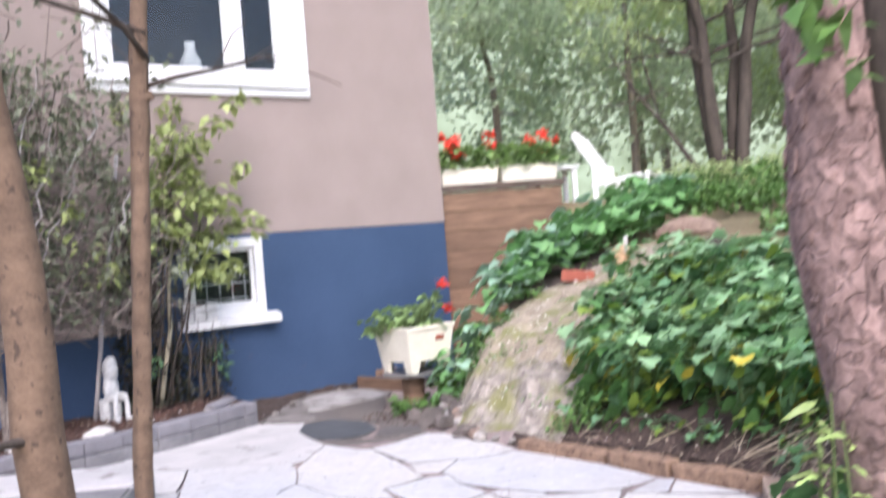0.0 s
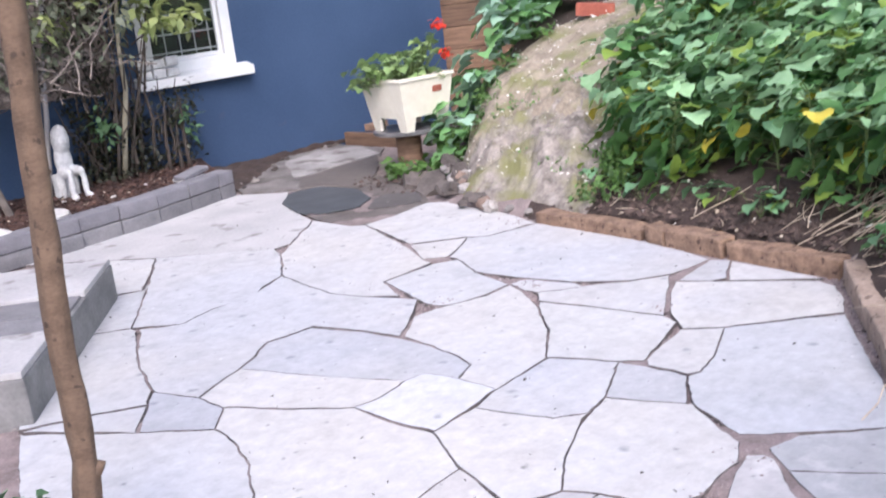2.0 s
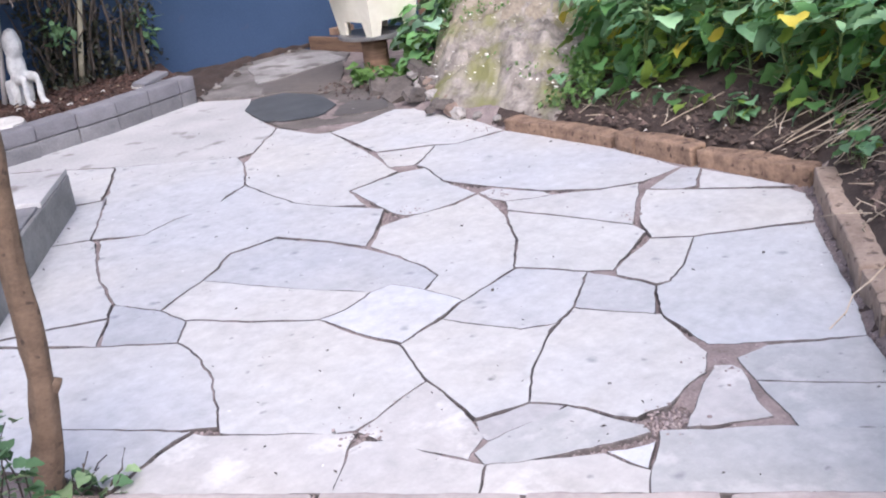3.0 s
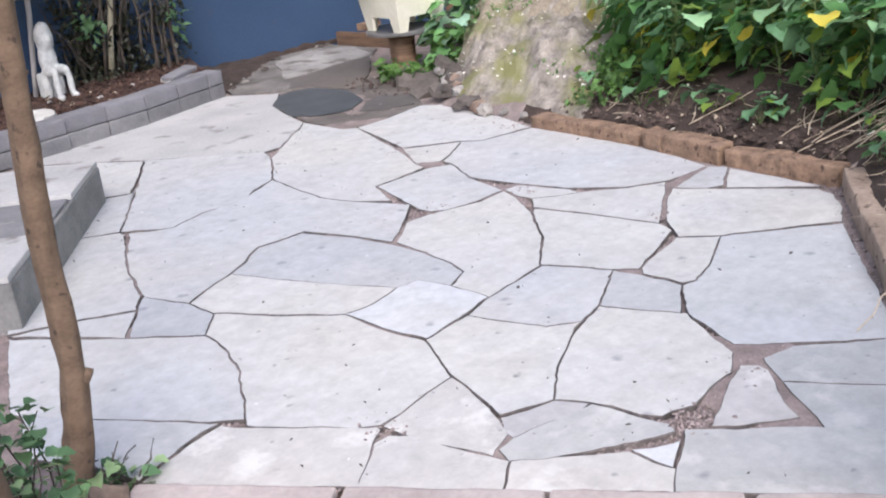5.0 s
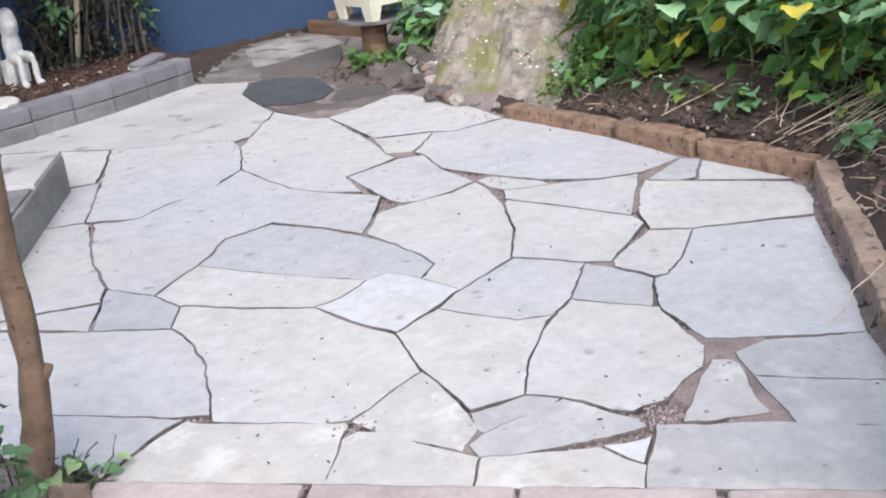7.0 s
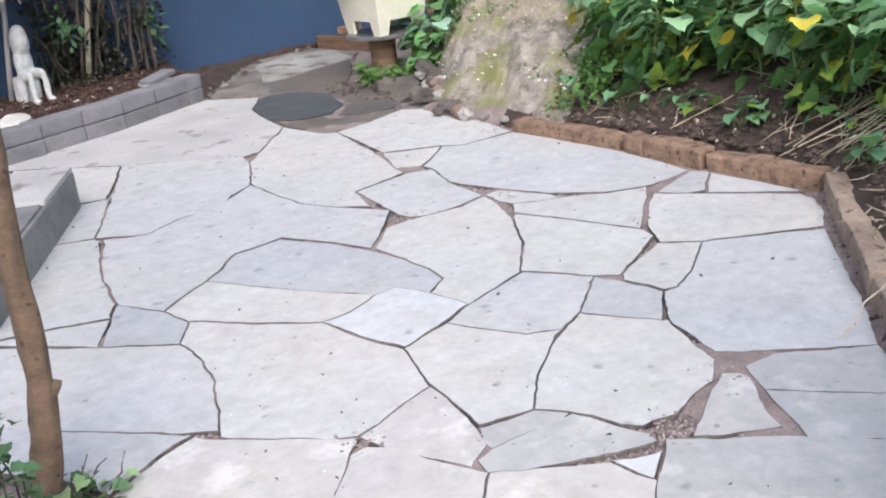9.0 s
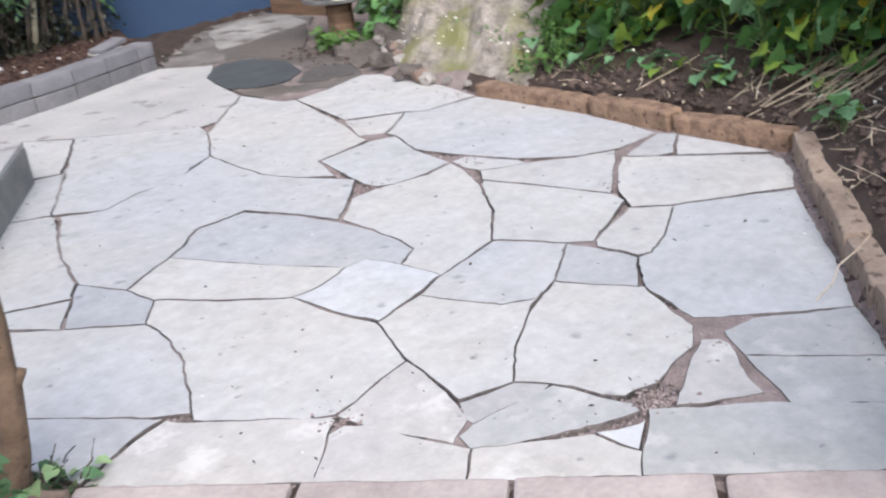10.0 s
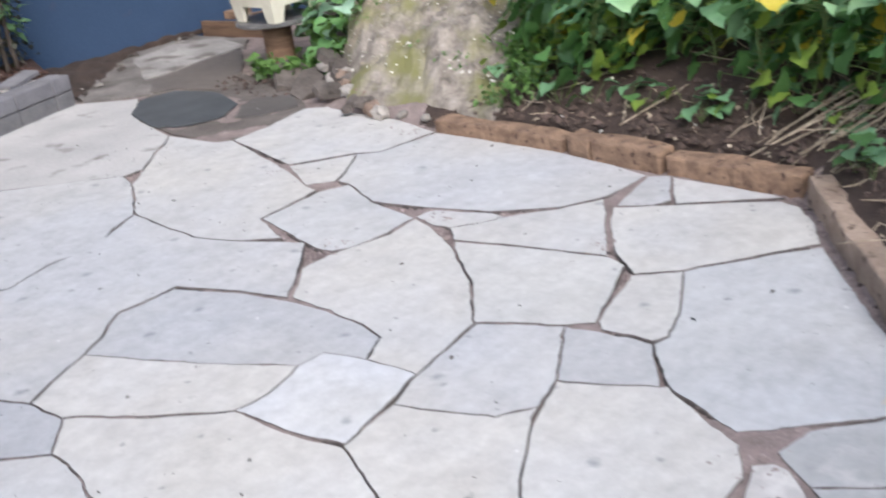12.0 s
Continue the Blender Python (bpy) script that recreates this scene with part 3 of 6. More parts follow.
# added block, coloured as the shade inside the basement
part("niche", box_bm(BW[0] + 0.02, BW[1] - 0.02, 0.292, 0.5, BW[2] + 0.02, BW[3] - 0.02), M["room"], bw, "near-black block standing for the dim room behind the glass")

orn = thing("sill_ornament", pose(3.67, WALL_Y - 0.1, 0.93) @ Matrix.Scale(1.45, 4), "small white openwork block standing on the sill", "ornament")
for k in range(3):
    for q in range(2):
        part("cell", box_bm(-0.045, 0.035, -0.02, 0.02, 0.004, 0.05 + 0.012 * ((k + q) % 2), 0.008, pose(-0.09 + 0.09 * k, 0, 0.062 * q)), M["white_worn"], orn)

# upper window
uw = thing("upper_window", pose(0, WALL_Y, 0), "large white casement window in the beige wall", "window")
bm = bmesh.new()
bars(bm, UW[0] - 0.13, UW[1] + 0.2, UW[2] - 0.115, UW[3] + 0.2, 0.112, -0.035, -0.001)
box(bm, UW[1] + 0.002, UW[1] + 0.09, -0.03, -0.001, UW[2] - 0.001, UW[3] + 0.08, 0.004)
part("casing", bm, M["white"], uw)
bm = bmesh.new()
bars(bm, UW[0], UW[1], UW[2], UW[3], 0.1, -0.01, 0.1)
part("window_frame", bm, M["white"], uw)
MUL = 4.34
part("mullion", box_bm(MUL - 0.04, MUL + 0.04, -0.006, 0.095, UW[2] + 0.101, UW[3] - 0.101, 0.006), M["white"], uw)
for a, b in ((UW[0] + 0.102, MUL - 0.042), (MUL + 0.042, UW[1] - 0.102)):
    bm = bmesh.new()
    bars(bm, a, b, UW[2] + 0.102, UW[3] - 0.102, 0.07, 0.02, 0.08, 0.005)
    sash = part("sash", bm, M["white"], uw)
    plain_pane(a + 0.06, b - 0.06, UW[2] + 0.16, UW[3] - 0.16, 0.05, sash)
bm = box_bm(UW[0] - 0.14, UW[1] + 0.14, -0.075, 0.0, UW[2] - 0.025, UW[2] + 0.02, 0.006)
part("window_sill", bm, M["white"], uw)
# added block, coloured as the shade inside the upper room
part("niche", box_bm(UW[0] + 0.02, UW[1] - 0.02, 0.9, 1.0, UW[2] - 0.2, UW[3] + 0.2), M["room"], uw, "near-black block standing for the dim room behind the glass")
vase = thing("vase", pose(3.93, WALL_Y + 0.22, UW[2] + 0.1), "pale vase on the inner window ledge", "vase")
vv, vf = [], []
tube(vv, vf, [(0, 0, 0), (0, 0, 0.03), (0, 0, 0.16), (0, 0, 0.28), (0, 0, 0.36)], [0.05, 0.09, 0.11, 0.05, 0.06], 14)
raw("vase_body", vv, vf, M["curtain"], vase, True)
part("ledge", box_bm(UW[0], UW[1], 0.11, 0.34, UW[2] + 0.04, UW[2] + 0.1), M["white"], uw)


# ---- concrete step block ----
step = thing("concrete_step", pose(0.93, 2.58, 0, 0, 0, math.degrees(math.atan2(1.43, 0.955))), "low grey concrete step with light treads at the patio edge", "step")
L = 1.72
bm = box_bm(0, L, 0, 1.5, -0.1, 0.2, 0.012)
part("step_body", bm, M["step_side"], step, "dark mottled concrete side")
for a, b in ((0.0, 0.52), (1.1, L)):
    part("tread", box_bm(a + 0.004, b, 0.006, 1.5, 0.2, 0.232, 0.006), M["concrete"], step, "light concrete tread")
for a, b in ((0.53, 0.8), (0.812, 1.09)):
    part("block", box_bm(a, b, 0.02, 1.49, 0.196, 0.216, 0.008), M["block"], step, "grey concrete block")


# ---- block retaining wall and planting bed ----
WALL = [(-0.9, 5.12), (1.2, 5.28), (1.97, 5.385), (2.39, 5.47), (2.85, 5.575), (3.67, 5.87)]
bed_wall = thing("retaining_wall", pose(0, 0, 0), "low retaining wall of grey concrete blocks round the bed", "wall")


def along(poly, d):
    for (x0, y0), (x1, y1) in zip(poly, poly[1:]):
        l = math.hypot(x1 - x0, y1 - y0)
        if d <= l or (x1, y1) == poly[-1]:
            return x0 + (x1 - x0) * d / l, y0 + (y1 - y0) * d / l, math.degrees(math.atan2(y1 - y0, x1 - x0))
        d -= l


total = sum(math.hypot(b[0] - a[0], b[1] - a[1]) for a, b in zip(WALL, WALL[1:]))
for row, (z0, z1, mt) in enumerate(((-0.01, 0.103, "block"), (0.107, 0.212, "cap_block"))):
    d = total - 0.001
    k = 0
    while d > 0.4:
        w = 0.17 if k == 0 else 0.335
        x, y, a = along(WALL, d - w)
        bm = box_bm(0.003, w - 0.003, 0.0, 0.17, z0, z1, 0.012)
        bmesh.ops.subdivide_edges(bm, edges=[e for e in bm.edges if e.calc_length() > 0.07], cuts=3, use_grid_fill=True)
        jit = RND.uniform(-0.006, 0.006)
        for v in bm.verts:
            v.co += Vector((0, jit, 0)) + 0.004 * noise.noise_vector(v.co * 14 + Vector((d, row, 0))) + 0.002 * noise.noise_vector(v.co * 50 + Vector((d, row, 0)))
        b = part("wall_block", bm, M[mt], bed_wall)
        b.matrix_world = pose(x, y, 0, 0, 0, a + RND.uniform(-1, 1))
        d -= w
        k += 1

bv, bf = [], []
for j in range(40):
    for i in range(11):
        d = total * j / 39
        x, y, a = along(WALL, min(d, total - 0.002))
        f = i / 10
        px, py = x - 0.02 * (1 - f), (y + 0.11) * (1 - f) + (WALL_Y + 0.01) * f
        if j > 33:
            px += 0.3 * f * (j - 33) / 6
        z = 0.13 + 0.03 * f + 0.025 * noise.noise(Vector((px * 3, py * 3, 0)))
        bv.append((px, py, z))
for j in range(39):
    for i in range(10):
        bf.append((j * 11 + i, j * 11 + i + 1, (j + 1) * 11 + i + 1, (j + 1) * 11 + i))
e = len(bv)
for i in range(11):
    p = bv[39 * 11 + i]
    bv.append((p[0] + 0.03, p[1] - 0.02, -0.1))
for i in range(10):
    bf.append((39 * 11 + i, 39 * 11 + i + 1, e + i + 1, e + i))
bed = raw("planting_bed", bv, bf, M["mulch"], smooth=True)
tagged(bed, "bed of reddish brown bark mulch between wall and house", "bed", kind="structure")


def lump(rx, ry, rz, rough=0.25, seed=0.0, sub=2):
    bm = bmesh.new()
    bmesh.ops.create_icosphere(bm, subdivisions=sub, radius=1.0)
    for v in bm.verts:
        q = 1 + rough * noise.noise(v.co * 1.7 + Vector((seed, seed * 2, 0)))
        v.co = Vector((v.co.x * rx * q, v.co.y * ry * q, max(v.co.z, -0.55) * rz * q))
    return bm


def stone_at(name, x, y, z, r, mat, label, flat=0.6, group=""):
    s = link(name, lump(r, r * RND.uniform(0.7, 1.0), r * flat, 0.45, RND.uniform(0, 50)), M[mat], label=label)
    s.matrix_world = pose(x, y, z, RND.uniform(-8, 8), RND.uniform(-8, 8), RND.uniform(0, 360))
    return tagged(s, category="stone", group=group)


for x, y, r in ((2.12, 5.66, 0.15), (1.72, 5.55, 0.12), (1.5, 5.75, 0.09)):
    stone_at("white_rock", x, y, 0.19, r, "pebble", "pale round rock lying on the mulch", 0.5, "pale rocks in the bed")
for x, y, r in ((2.5, 5.68, 0.05), (3.0, 5.8, 0.045), (3.25, 5.93, 0.06), (2.75, 6.1, 0.035), (3.1, 6.3, 0.03), (2.45, 6.35, 0.03)):
    stone_at("pebble", x, y, 0.17, r * 0.75, "pebble", "small pale stone on the mulch", 0.5, "pebbles in the bed")
slab = link("broken_slab", box_bm(-0.15, 0.15, -0.06, 0.06, 0, 0.035, 0.008), M["cap_block"], label="loose flat stone piece lying on the wall end")
slab.matrix_world = pose(3.38, 6.02, 0.215, 4, -6, 24)
tagged(slab, category="stone")
slab2 = link("broken_slab", box_bm(-0.13, 0.13, -0.07, 0.05, 0, 0.03, 0.008), M["pebble"], label="loose pale stone piece under another on the wall")
slab2.matrix_world = pose(3.36, 6.03, 0.18, 0, 3, 15)
tagged(slab2, category="stone")

# ---- statue and pole ----
bm = bmesh.new()


def blob(bm, c, r, seed=0.0):
    q = bmesh.ops.create_icosphere(bm, subdivisions=2, radius=1.0)
    for v in q["verts"]:
        v.co = Vector((c[0] + v.co.x * r[0], c[1] + v.co.y * r[1], c[2] + v.co.z * r[2]))


for sx in (-1, 1):
    blob(bm, (0.075 * sx, -0.02, 0.13), (0.035, 0.04, 0.15))
    blob(bm, (0.07 * sx, -0.1, 0.21), (0.04, 0.11, 0.045))
    blob(bm, (0.075 * sx, -0.18, 0.1), (0.033, 0.035, 0.12))
    blob(bm, (0.08 * sx, -0.21, 0.015), (0.035, 0.06, 0.025))
box(bm, -0.12, 0.12, -0.02, 0.1, -0.02, 0.2, 0.02)
blob(bm, (0, 0.0, 0.3), (0.1, 0.075, 0.14))
blob(bm, (0, -0.01, 0.46), (0.095, 0.09, 0.13))
blob(bm, (0, -0.02, 0.53), (0.07, 0.07, 0.06))
blob(bm, (0, -0.1, 0.45), (0.016, 0.03, 0.03))
statue = link("garden_statue", bm, M["white_worn"], label="weathered white seated garden statue on the mulch", smooth=True)
statue.matrix_world = pose(2.6, 6.62, 0.15, 0, 0, 14) @ Matrix.Diagonal((0.78, 0.8, 1.0, 1))
fuse = statue.modifiers.new("fuse", 'REMESH')
fuse.mode, fuse.voxel_size, fuse.use_smooth_shade = 'VOXEL', 0.014, True
tagged(statue, category="statue")
pv, pf = [], []
tube(pv, pf, bend((2.48, 6.74, 0.15), (2.93, 6.9, 2.6), 9, 0.015, RND), [0.022] * 9, 8)
pole = raw("garden_pole", pv, pf, M["pale_pole"], smooth=True)
tagged(pole, "long pale pole leaning against the house wall", "pole")


# ---- kerbs ----
def kerb_stone(x0, y0, x1, y1, w, h, parent, mat="kerb", rough=0.014, base=-0.05):
    """A rough-hewn stone from one point to the other; its width lies to the right of the way."""
    l = math.hypot(x1 - x0, y1 - y0)
    bm = box_bm(0.004, l - 0.004, -w, 0, base, h, 0.012)
    bmesh.ops.subdivide_edges(bm, edges=[e for e in bm.edges if e.calc_length() > l * 0.4], cuts=max(2, int(l / 0.045)), use_grid_fill=True)
    seed = Vector((x0 * 3, y0 * 3, 0))
    for v in bm.verts:
        v.co.z -= 0.25 * rough * (abs(2 * v.co.x / l - 1) ** 6) * (v.co.z > 0)
        v.co += rough * noise.noise_vector(v.co * 4 + seed) + 0.5 * rough * noise.noise_vector(v.co * 19 + seed) + 0.3 * rough * noise.noise_vector(v.co * 45 + seed)
    o = part("kerb_stone", bm, M[mat], parent)
    o.matrix_world = pose(x0, y0, 0, 0, 0, math.degrees(math.atan2(y1 - y0, x1 - x0)))
    return o


kerb = thing("kerb", pose(0, 0, 0), "kerb of rough reddish sandstone pieces along the soil bank", "kerb")
for x0, y0, x1, y1, h in ((4.155, 0.885, 4.155, 1.52, 0.082), (4.14, 1.535, 4.175, 1.93, 0.102), (4.185, 1.935, 4.2, 2.095, 0.097), (4.205, 2.112, 4.2, 2.97, 0.07)):
    kerb_stone(x0, y0, x1, y1, 0.13, h, kerb, rough=0.016)
for x0, y0, x1, y1, h in ((3.59, 0.437, 4.14, 0.868, 0.1), (3.2, 0.14, 3.58, 0.43, 0.108), (2.91, -0.095, 3.19, 0.133, 0.095), (2.5, -0.475, 2.9, -0.105, 0.105), (2.11, -0.825, 2.49, -0.485, 0.1)):
    kerb_stone(x0, y0, x1, y1, 0.1, h, kerb, "pale_kerb", 0.012)
front = thing("front_kerb", pose(0, 0, 0), "flush edging of pinkish stone along the front of the patio", "kerb")
for a, b in ((0.0, 0.62), (0.63, 1.2), (1.21, 1.72), (1.73, 2.3)):
    u = Vector((0.645, -0.764, 0))
    p, q = Vector((0.765, 1.125, 0)) + u * a, Vector((0.765, 1.125, 0)) + u * b
    kerb_stone(p.x, p.y, q.x, q.y, 0.22, 0.008, front, "pink_stone", 0.008)
stone_at("edge_stone", 0.62, 1.06, 0.01, 0.11, "tan_rock", "reddish stone beside the thin tree trunk", 0.5)


# ---- planter stump, round lid, landing ----
lid = bmesh.new()
ring = []
corners = [(-0.25, 0.24), (-0.37, -0.2), (-0.26, -0.38), (-0.04, -0.47), (0.2, -0.3), (0.34, 0.1), (0.24, 0.47), (-0.04, 0.5)]
for k in range(28):
    # a rounded eight-sided outline
    f = k * 8 / 28
    i0 = int(f)
    p, q = Vector(corners[i0 % 8]), Vector(corners[(i0 + 1) % 8])
    w = p.lerp(q, f - i0) * (1 + 0.05 * noise.noise(Vector((k * 0.9, 4.0, 0))))
    ring.append((w.x, w.y))
for z, q in ((0.0, 1.0), (0.005, 1.0), (0.008, 0.985)):
    for x, y in ring:
        lid.verts.new((x * q, y * q, z))
lid.verts.ensure_lookup_table()
for i in range(2):
    for k in range(28):
        lid.faces.new([lid.verts[j] for j in (i * 28 + k, i * 28 + (k + 1) % 28, (i + 1) * 28 + (k + 1) % 28, (i + 1) * 28 + k)])
lid.faces.new([lid.verts[56 + k] for k in range(28)])
lo = link("round_slab", lid, M["lid"], label="dark grey round slab lying flat on the patio")
lo.matrix_world = pose(3.92, 4.92, 0.002)
tagged(lo, category="slab")

stump = thing("stump_table", pose(4.97, 5.2, -0.02), "short wooden stump carrying a dark round tabletop", "table")
sv, sf = [], []
tube(sv, sf, [(0, 0, 0), (0, 0, 0.04), (0, 0, 0.18), (0, 0, 0.335)], [0.13, 0.115, 0.1, 0.105], 18, 0.2)
raw("stump", sv, sf, M["wood"], stump, True)
sv, sf = [], []
tube(sv, sf, [(0, 0, 0.336), (0, 0, 0.342), (0, 0, 0.364), (0, 0, 0.37)], [0.27, 0.285, 0.285, 0.275], 40)
raw("tabletop", sv, sf, M["pewter"], stump)

planter = thing("planter", pose(4.985, 5.165, 0.35), "cream plastic planter standing on four short legs", "planter")
bm = bmesh.new()
R0, R1, HH, CUT = 0.213, 0.272, 0.42, 0.14
for sx, sy in ((0, -1), (1, 0), (0, 1), (-1, 0)):
    # one side: a tapered sheet with an opening between two legs
    def at(f, z, out):
        r = (R0 + (R1 - R0) * z / HH) - (0 if out else 0.018)
        return Vector((r * sx - f * r * sy, r * sy + f * r * sx, z))
    grid = [(-1, 0), (-0.62, 0), (-0.5, CUT * 0.8), (0.5, CUT * 0.8), (0.62, 0), (1, 0), (1, HH), (-1, HH)]
    fo = bm.faces.new([bm.verts.new(at(f, z, True)) for f, z in grid])
    fi = bm.faces.new([bm.verts.new(at(f, z, False)) for f, z in reversed(grid)])
    lo_, li_ = list(fo.verts), list(reversed(fi.verts))
    for k in range(8):
        bm.faces.new((lo_[k], li_[k], li_[(k + 1) % 8], lo_[(k + 1) % 8]))
bmesh.ops.recalc_face_normals(bm, faces=bm.faces)
part("planter_body", bm, M["cream"], planter)
bm = bmesh.new()
bars(bm, -R1 - 0.012, R1 + 0.012, -R1 - 0.012, R1 + 0.012, 0.035, -0.014, 0.014)
bm.transform(Matrix.Translation((0, 0, HH)) @ pose(0, 0, 0, 90, 0, 0))
part("rim", bm, M["cream"], planter)
part("soil_fill", box_bm(-0.2, 0.2, -0.2, 0.2, CUT * 0.8 + 0.01, HH - 0.05), M["soil"], planter)
part("badge", box_bm(0.03, 0.12, -0.006, 0.006, -0.03, 0.02, 0.004, pose(0.03, -0.262, 0.32, 8, 0, 0)), M["terracotta"], planter, "small reddish mark")

board = link("edging_board", box_bm(0, 0.72, 0, 0.05, -0.02, 0.11, 0.006), M["wood"], label="reddish timber edging board by the blue wall")
board.matrix_world = pose(5.5, 6.97, 0, 0, 0, -80)
tagged(board, category="board")
for x, y, z, a in ((5.75, 6.75, 0.11, 12), (5.72, 6.4, 0.1, -25)):
    b = link("loose_brick", box_bm(-0.12, 0.12, -0.055, 0.055, 0, 0.07, 0.008), M["kerb"], label="loose old brick beside the blue wall")
    b.matrix_world = pose(x, y, z, 0, 0, a)
    tagged(b, category="brick", group="loose bricks")
rb = link("red_brick", box_bm(-0.16, 0.16, -0.06, 0.06, -0.03, 0.075, 0.008), M["terracotta"], label="red brick lying at the hosta edge")
rb.matrix_world = pose(6.42, 4.36, ground_z(6.42, 4.36) + 0.05, 0, 6, -48)
tagged(rb, category="brick")
ct = thing("clay_ornament", pose(6.95, 4.25, ground_z(6.95, 4.25) + 0.09, 0, 0, 40), "tan and white clay ornament among the hostas", "ornament")
part("shell", lump(0.15, 0.1, 0.13, 0.5, 3.0), M["tan"], ct)
for k in range(4):
    part("spike", box_bm(-0.012, 0.012, -0.02, 0.02, 0, 0.16, 0.006, pose(-0.12 + 0.04 * k, -0.05, 0.03, 0, -25 + 10 * k, 0)), M["pebble"], ct)
bs = link("bank_stone", lump(0.34, 0.18, 0.16, 0.4, 8.0), M["tan_rock"], label="flat brown stone at the top of the bank")
bs.matrix_world = pose(7.85, 4.1, ground_z(7.85, 4.1) + 0.05, 0, 0, 130)
tagged(bs, category="stone")

# ---- rock outcrop ----
rv, rf = [], []
NU, NV = 190, 84
for i in range(NU):
    f = i / (NU - 1)
    x = 4.31 + 3.3 * f
    yl, yr = line_at(ROCK_LEFT, x) + 0.06, line_at(ROCK_RIGHT, x) - 0.08
    for j in range(NV):
        h = j / (NV - 1)
        y = yl + (yr - yl) * h
        edge = min(1.0, 6 * h, 6 * (1 - h), 12 * f + 0.1, 5 * (1 - f)) * (1 - 0.75 * smoothstep(5.1, 6.1, x))
        v = Vector((x * 2.1, y * 2.1, 2))
        proud = 0.10 * edge - 0.03 + 0.085 * noise.fractal(v * 1.2, 0.5, 2.3, 8) * edge + 0.09 * abs(noise.noise(v * 1.1)) * edge - 0.05 * max(0, noise.noise(v * 2.4 + Vector((3, 1, 0)))) * edge + 0.022 * noise.noise(v * 6.5) * edge + 0.012 * noise.noise(v * 15) * edge
        z = ground_z(x, y) + (max(proud, 0.014 + 0.008 * noise.noise(v * 9)) if 0 < j < NV - 1 else -0.03)
        rv.append((x + 0.03 * noise.noise(v * 1.5), y, z))
for i in range(NU - 1):
    for j in range(NV - 1):
        a = i * NV + j
        rf.append((a, a + NV, a + NV + 1, a + 1))
outcrop = raw("rock_outcrop", rv, rf, M["rock"], smooth=True)
outcrop.data.materials.append(M["dry_slope"])
for p in outcrop.data.polygons:
    c = p.center
    q = noise.noise(Vector((c.x * 3, c.y * 3, 5))) + 0.6 * noise.noise(Vector((c.x * 9, c.y * 9, 1)))
    if c.x + 0.5 * q > 5.2 - 0.5 * smoothstep(3.6, 4.5, c.y):
        p.material_index = 1
tagged(outcrop, "bare sloping grey rock with patches of yellow-green moss", "rock", kind="structure")

def tilted_slab(x, y, z, w, d, tx, ty, a):
    """A broken flat stone leaning against the bank."""
    bm = bmesh.new()
    n = 7
    ring = [(w * RND.uniform(0.75, 1.1) * math.cos(6.283 * k / n), d * RND.uniform(0.75, 1.1) * math.sin(6.283 * k / n)) for k in range(n)]
    lo_row = [bm.verts.new((px, py, -0.03)) for px, py in ring]
    hi_row = [bm.verts.new((px * 0.94, py * 0.94, 0.012 + RND.uniform(-0.006, 0.006))) for px, py in ring]
    for k in range(n):
        bm.faces.new((lo_row[k], lo_row[(k + 1) % n], hi_row[(k + 1) % n], hi_row[k]))
    bm.faces.new(hi_row)
    bm.faces.new(lo_row[::-1])
    o = link("flat_stone", bm, M["dark_rock"], label="dark flat broken stone leaning on the bank")
    o.matrix_world = pose(x, y, z, tx, ty, a)
    tagged(o, category="stone", group="flat stones below the rock")


for x, y, z, w, d, tx, ty, a in ((4.62, 4.66, 0.07, 0.2, 0.13, 24, -20, 30), (4.5, 4.38, 0.05, 0.17, 0.12, 10, -26, 10), (4.78, 4.42, 0.16, 0.16, 0.1, 28, -12, 60),
                                 (4.46, 4.1, 0.05, 0.13, 0.1, 8, -22, 80), (4.72, 5.0, 0.03, 0.15, 0.1, 5, -8, 20), (4.62, 4.12, 0.13, 0.14, 0.1, 20, -28, 45)):
    tilted_slab(x, y, z, w, d, tx, ty, a)
for k in range(30):
    f = k / 29
    stone_at("dark_stone", 4.28 + 0.45 * f + RND.uniform(-0.05, 0.1), 3.62 + 0.75 * f + RND.uniform(-0.12, 0.12), 0.02 + 0.1 * f + RND.uniform(0, 0.05),
             RND.uniform(0.03, 0.085), RND.choice(("dark_rock", "dark_rock", "tan_rock", "dull_pebble")), "broken stone at the foot of the rock", 0.65, "stones below the rock")
for x, y, r in ((4.27, 3.45, 0.06), (4.4, 3.4, 0.045), (4.3, 3.3, 0.035), (4.42, 3.62, 0.05), (4.3, 3.12, 0.03)):
    stone_at("pale_stone", x, y, 0.03, r, "dull_pebble", "pale round stone at the patio edge", 0.8, "pale stones at the rock foot")

# soil apron round the lid and stump, and concrete landing by the house
def sheet(name, pts, z, mat, label, cat, h=0.03, wob=0.0):
    bm = bmesh.new()
    ring = []
    for (x0, y0), (x1, y1) in zip(pts, pts[1:] + pts[:1]):
        n = max(1, int(math.hypot(x1 - x0, y1 - y0) / 0.08))
        for k in range(n):
            x, y = x0 + (x1 - x0) * k / n, y0 + (y1 - y0) * k / n
            w = noise.noise_vector(Vector((x * 4, y * 4, 0))) * wob
            ring.append(bm.verts.new((x + w.x, y + w.y, z)))
    f = bm.faces.new(ring)
    if f.normal.z < 0:
        f.normal_flip()
    r = bmesh.ops.extrude_face_region(bm, geom=[f])
    bmesh.ops.translate(bm, vec=(0, 0, -h), verts=[v for v in r["geom"] if isinstance(v, bmesh.types.BMVert)])
    bmesh.ops.recalc_face_normals(bm, faces=bm.faces)
    o = link(name, bm, M[mat], label=label)
    return tagged(o, category=cat, kind="structure")


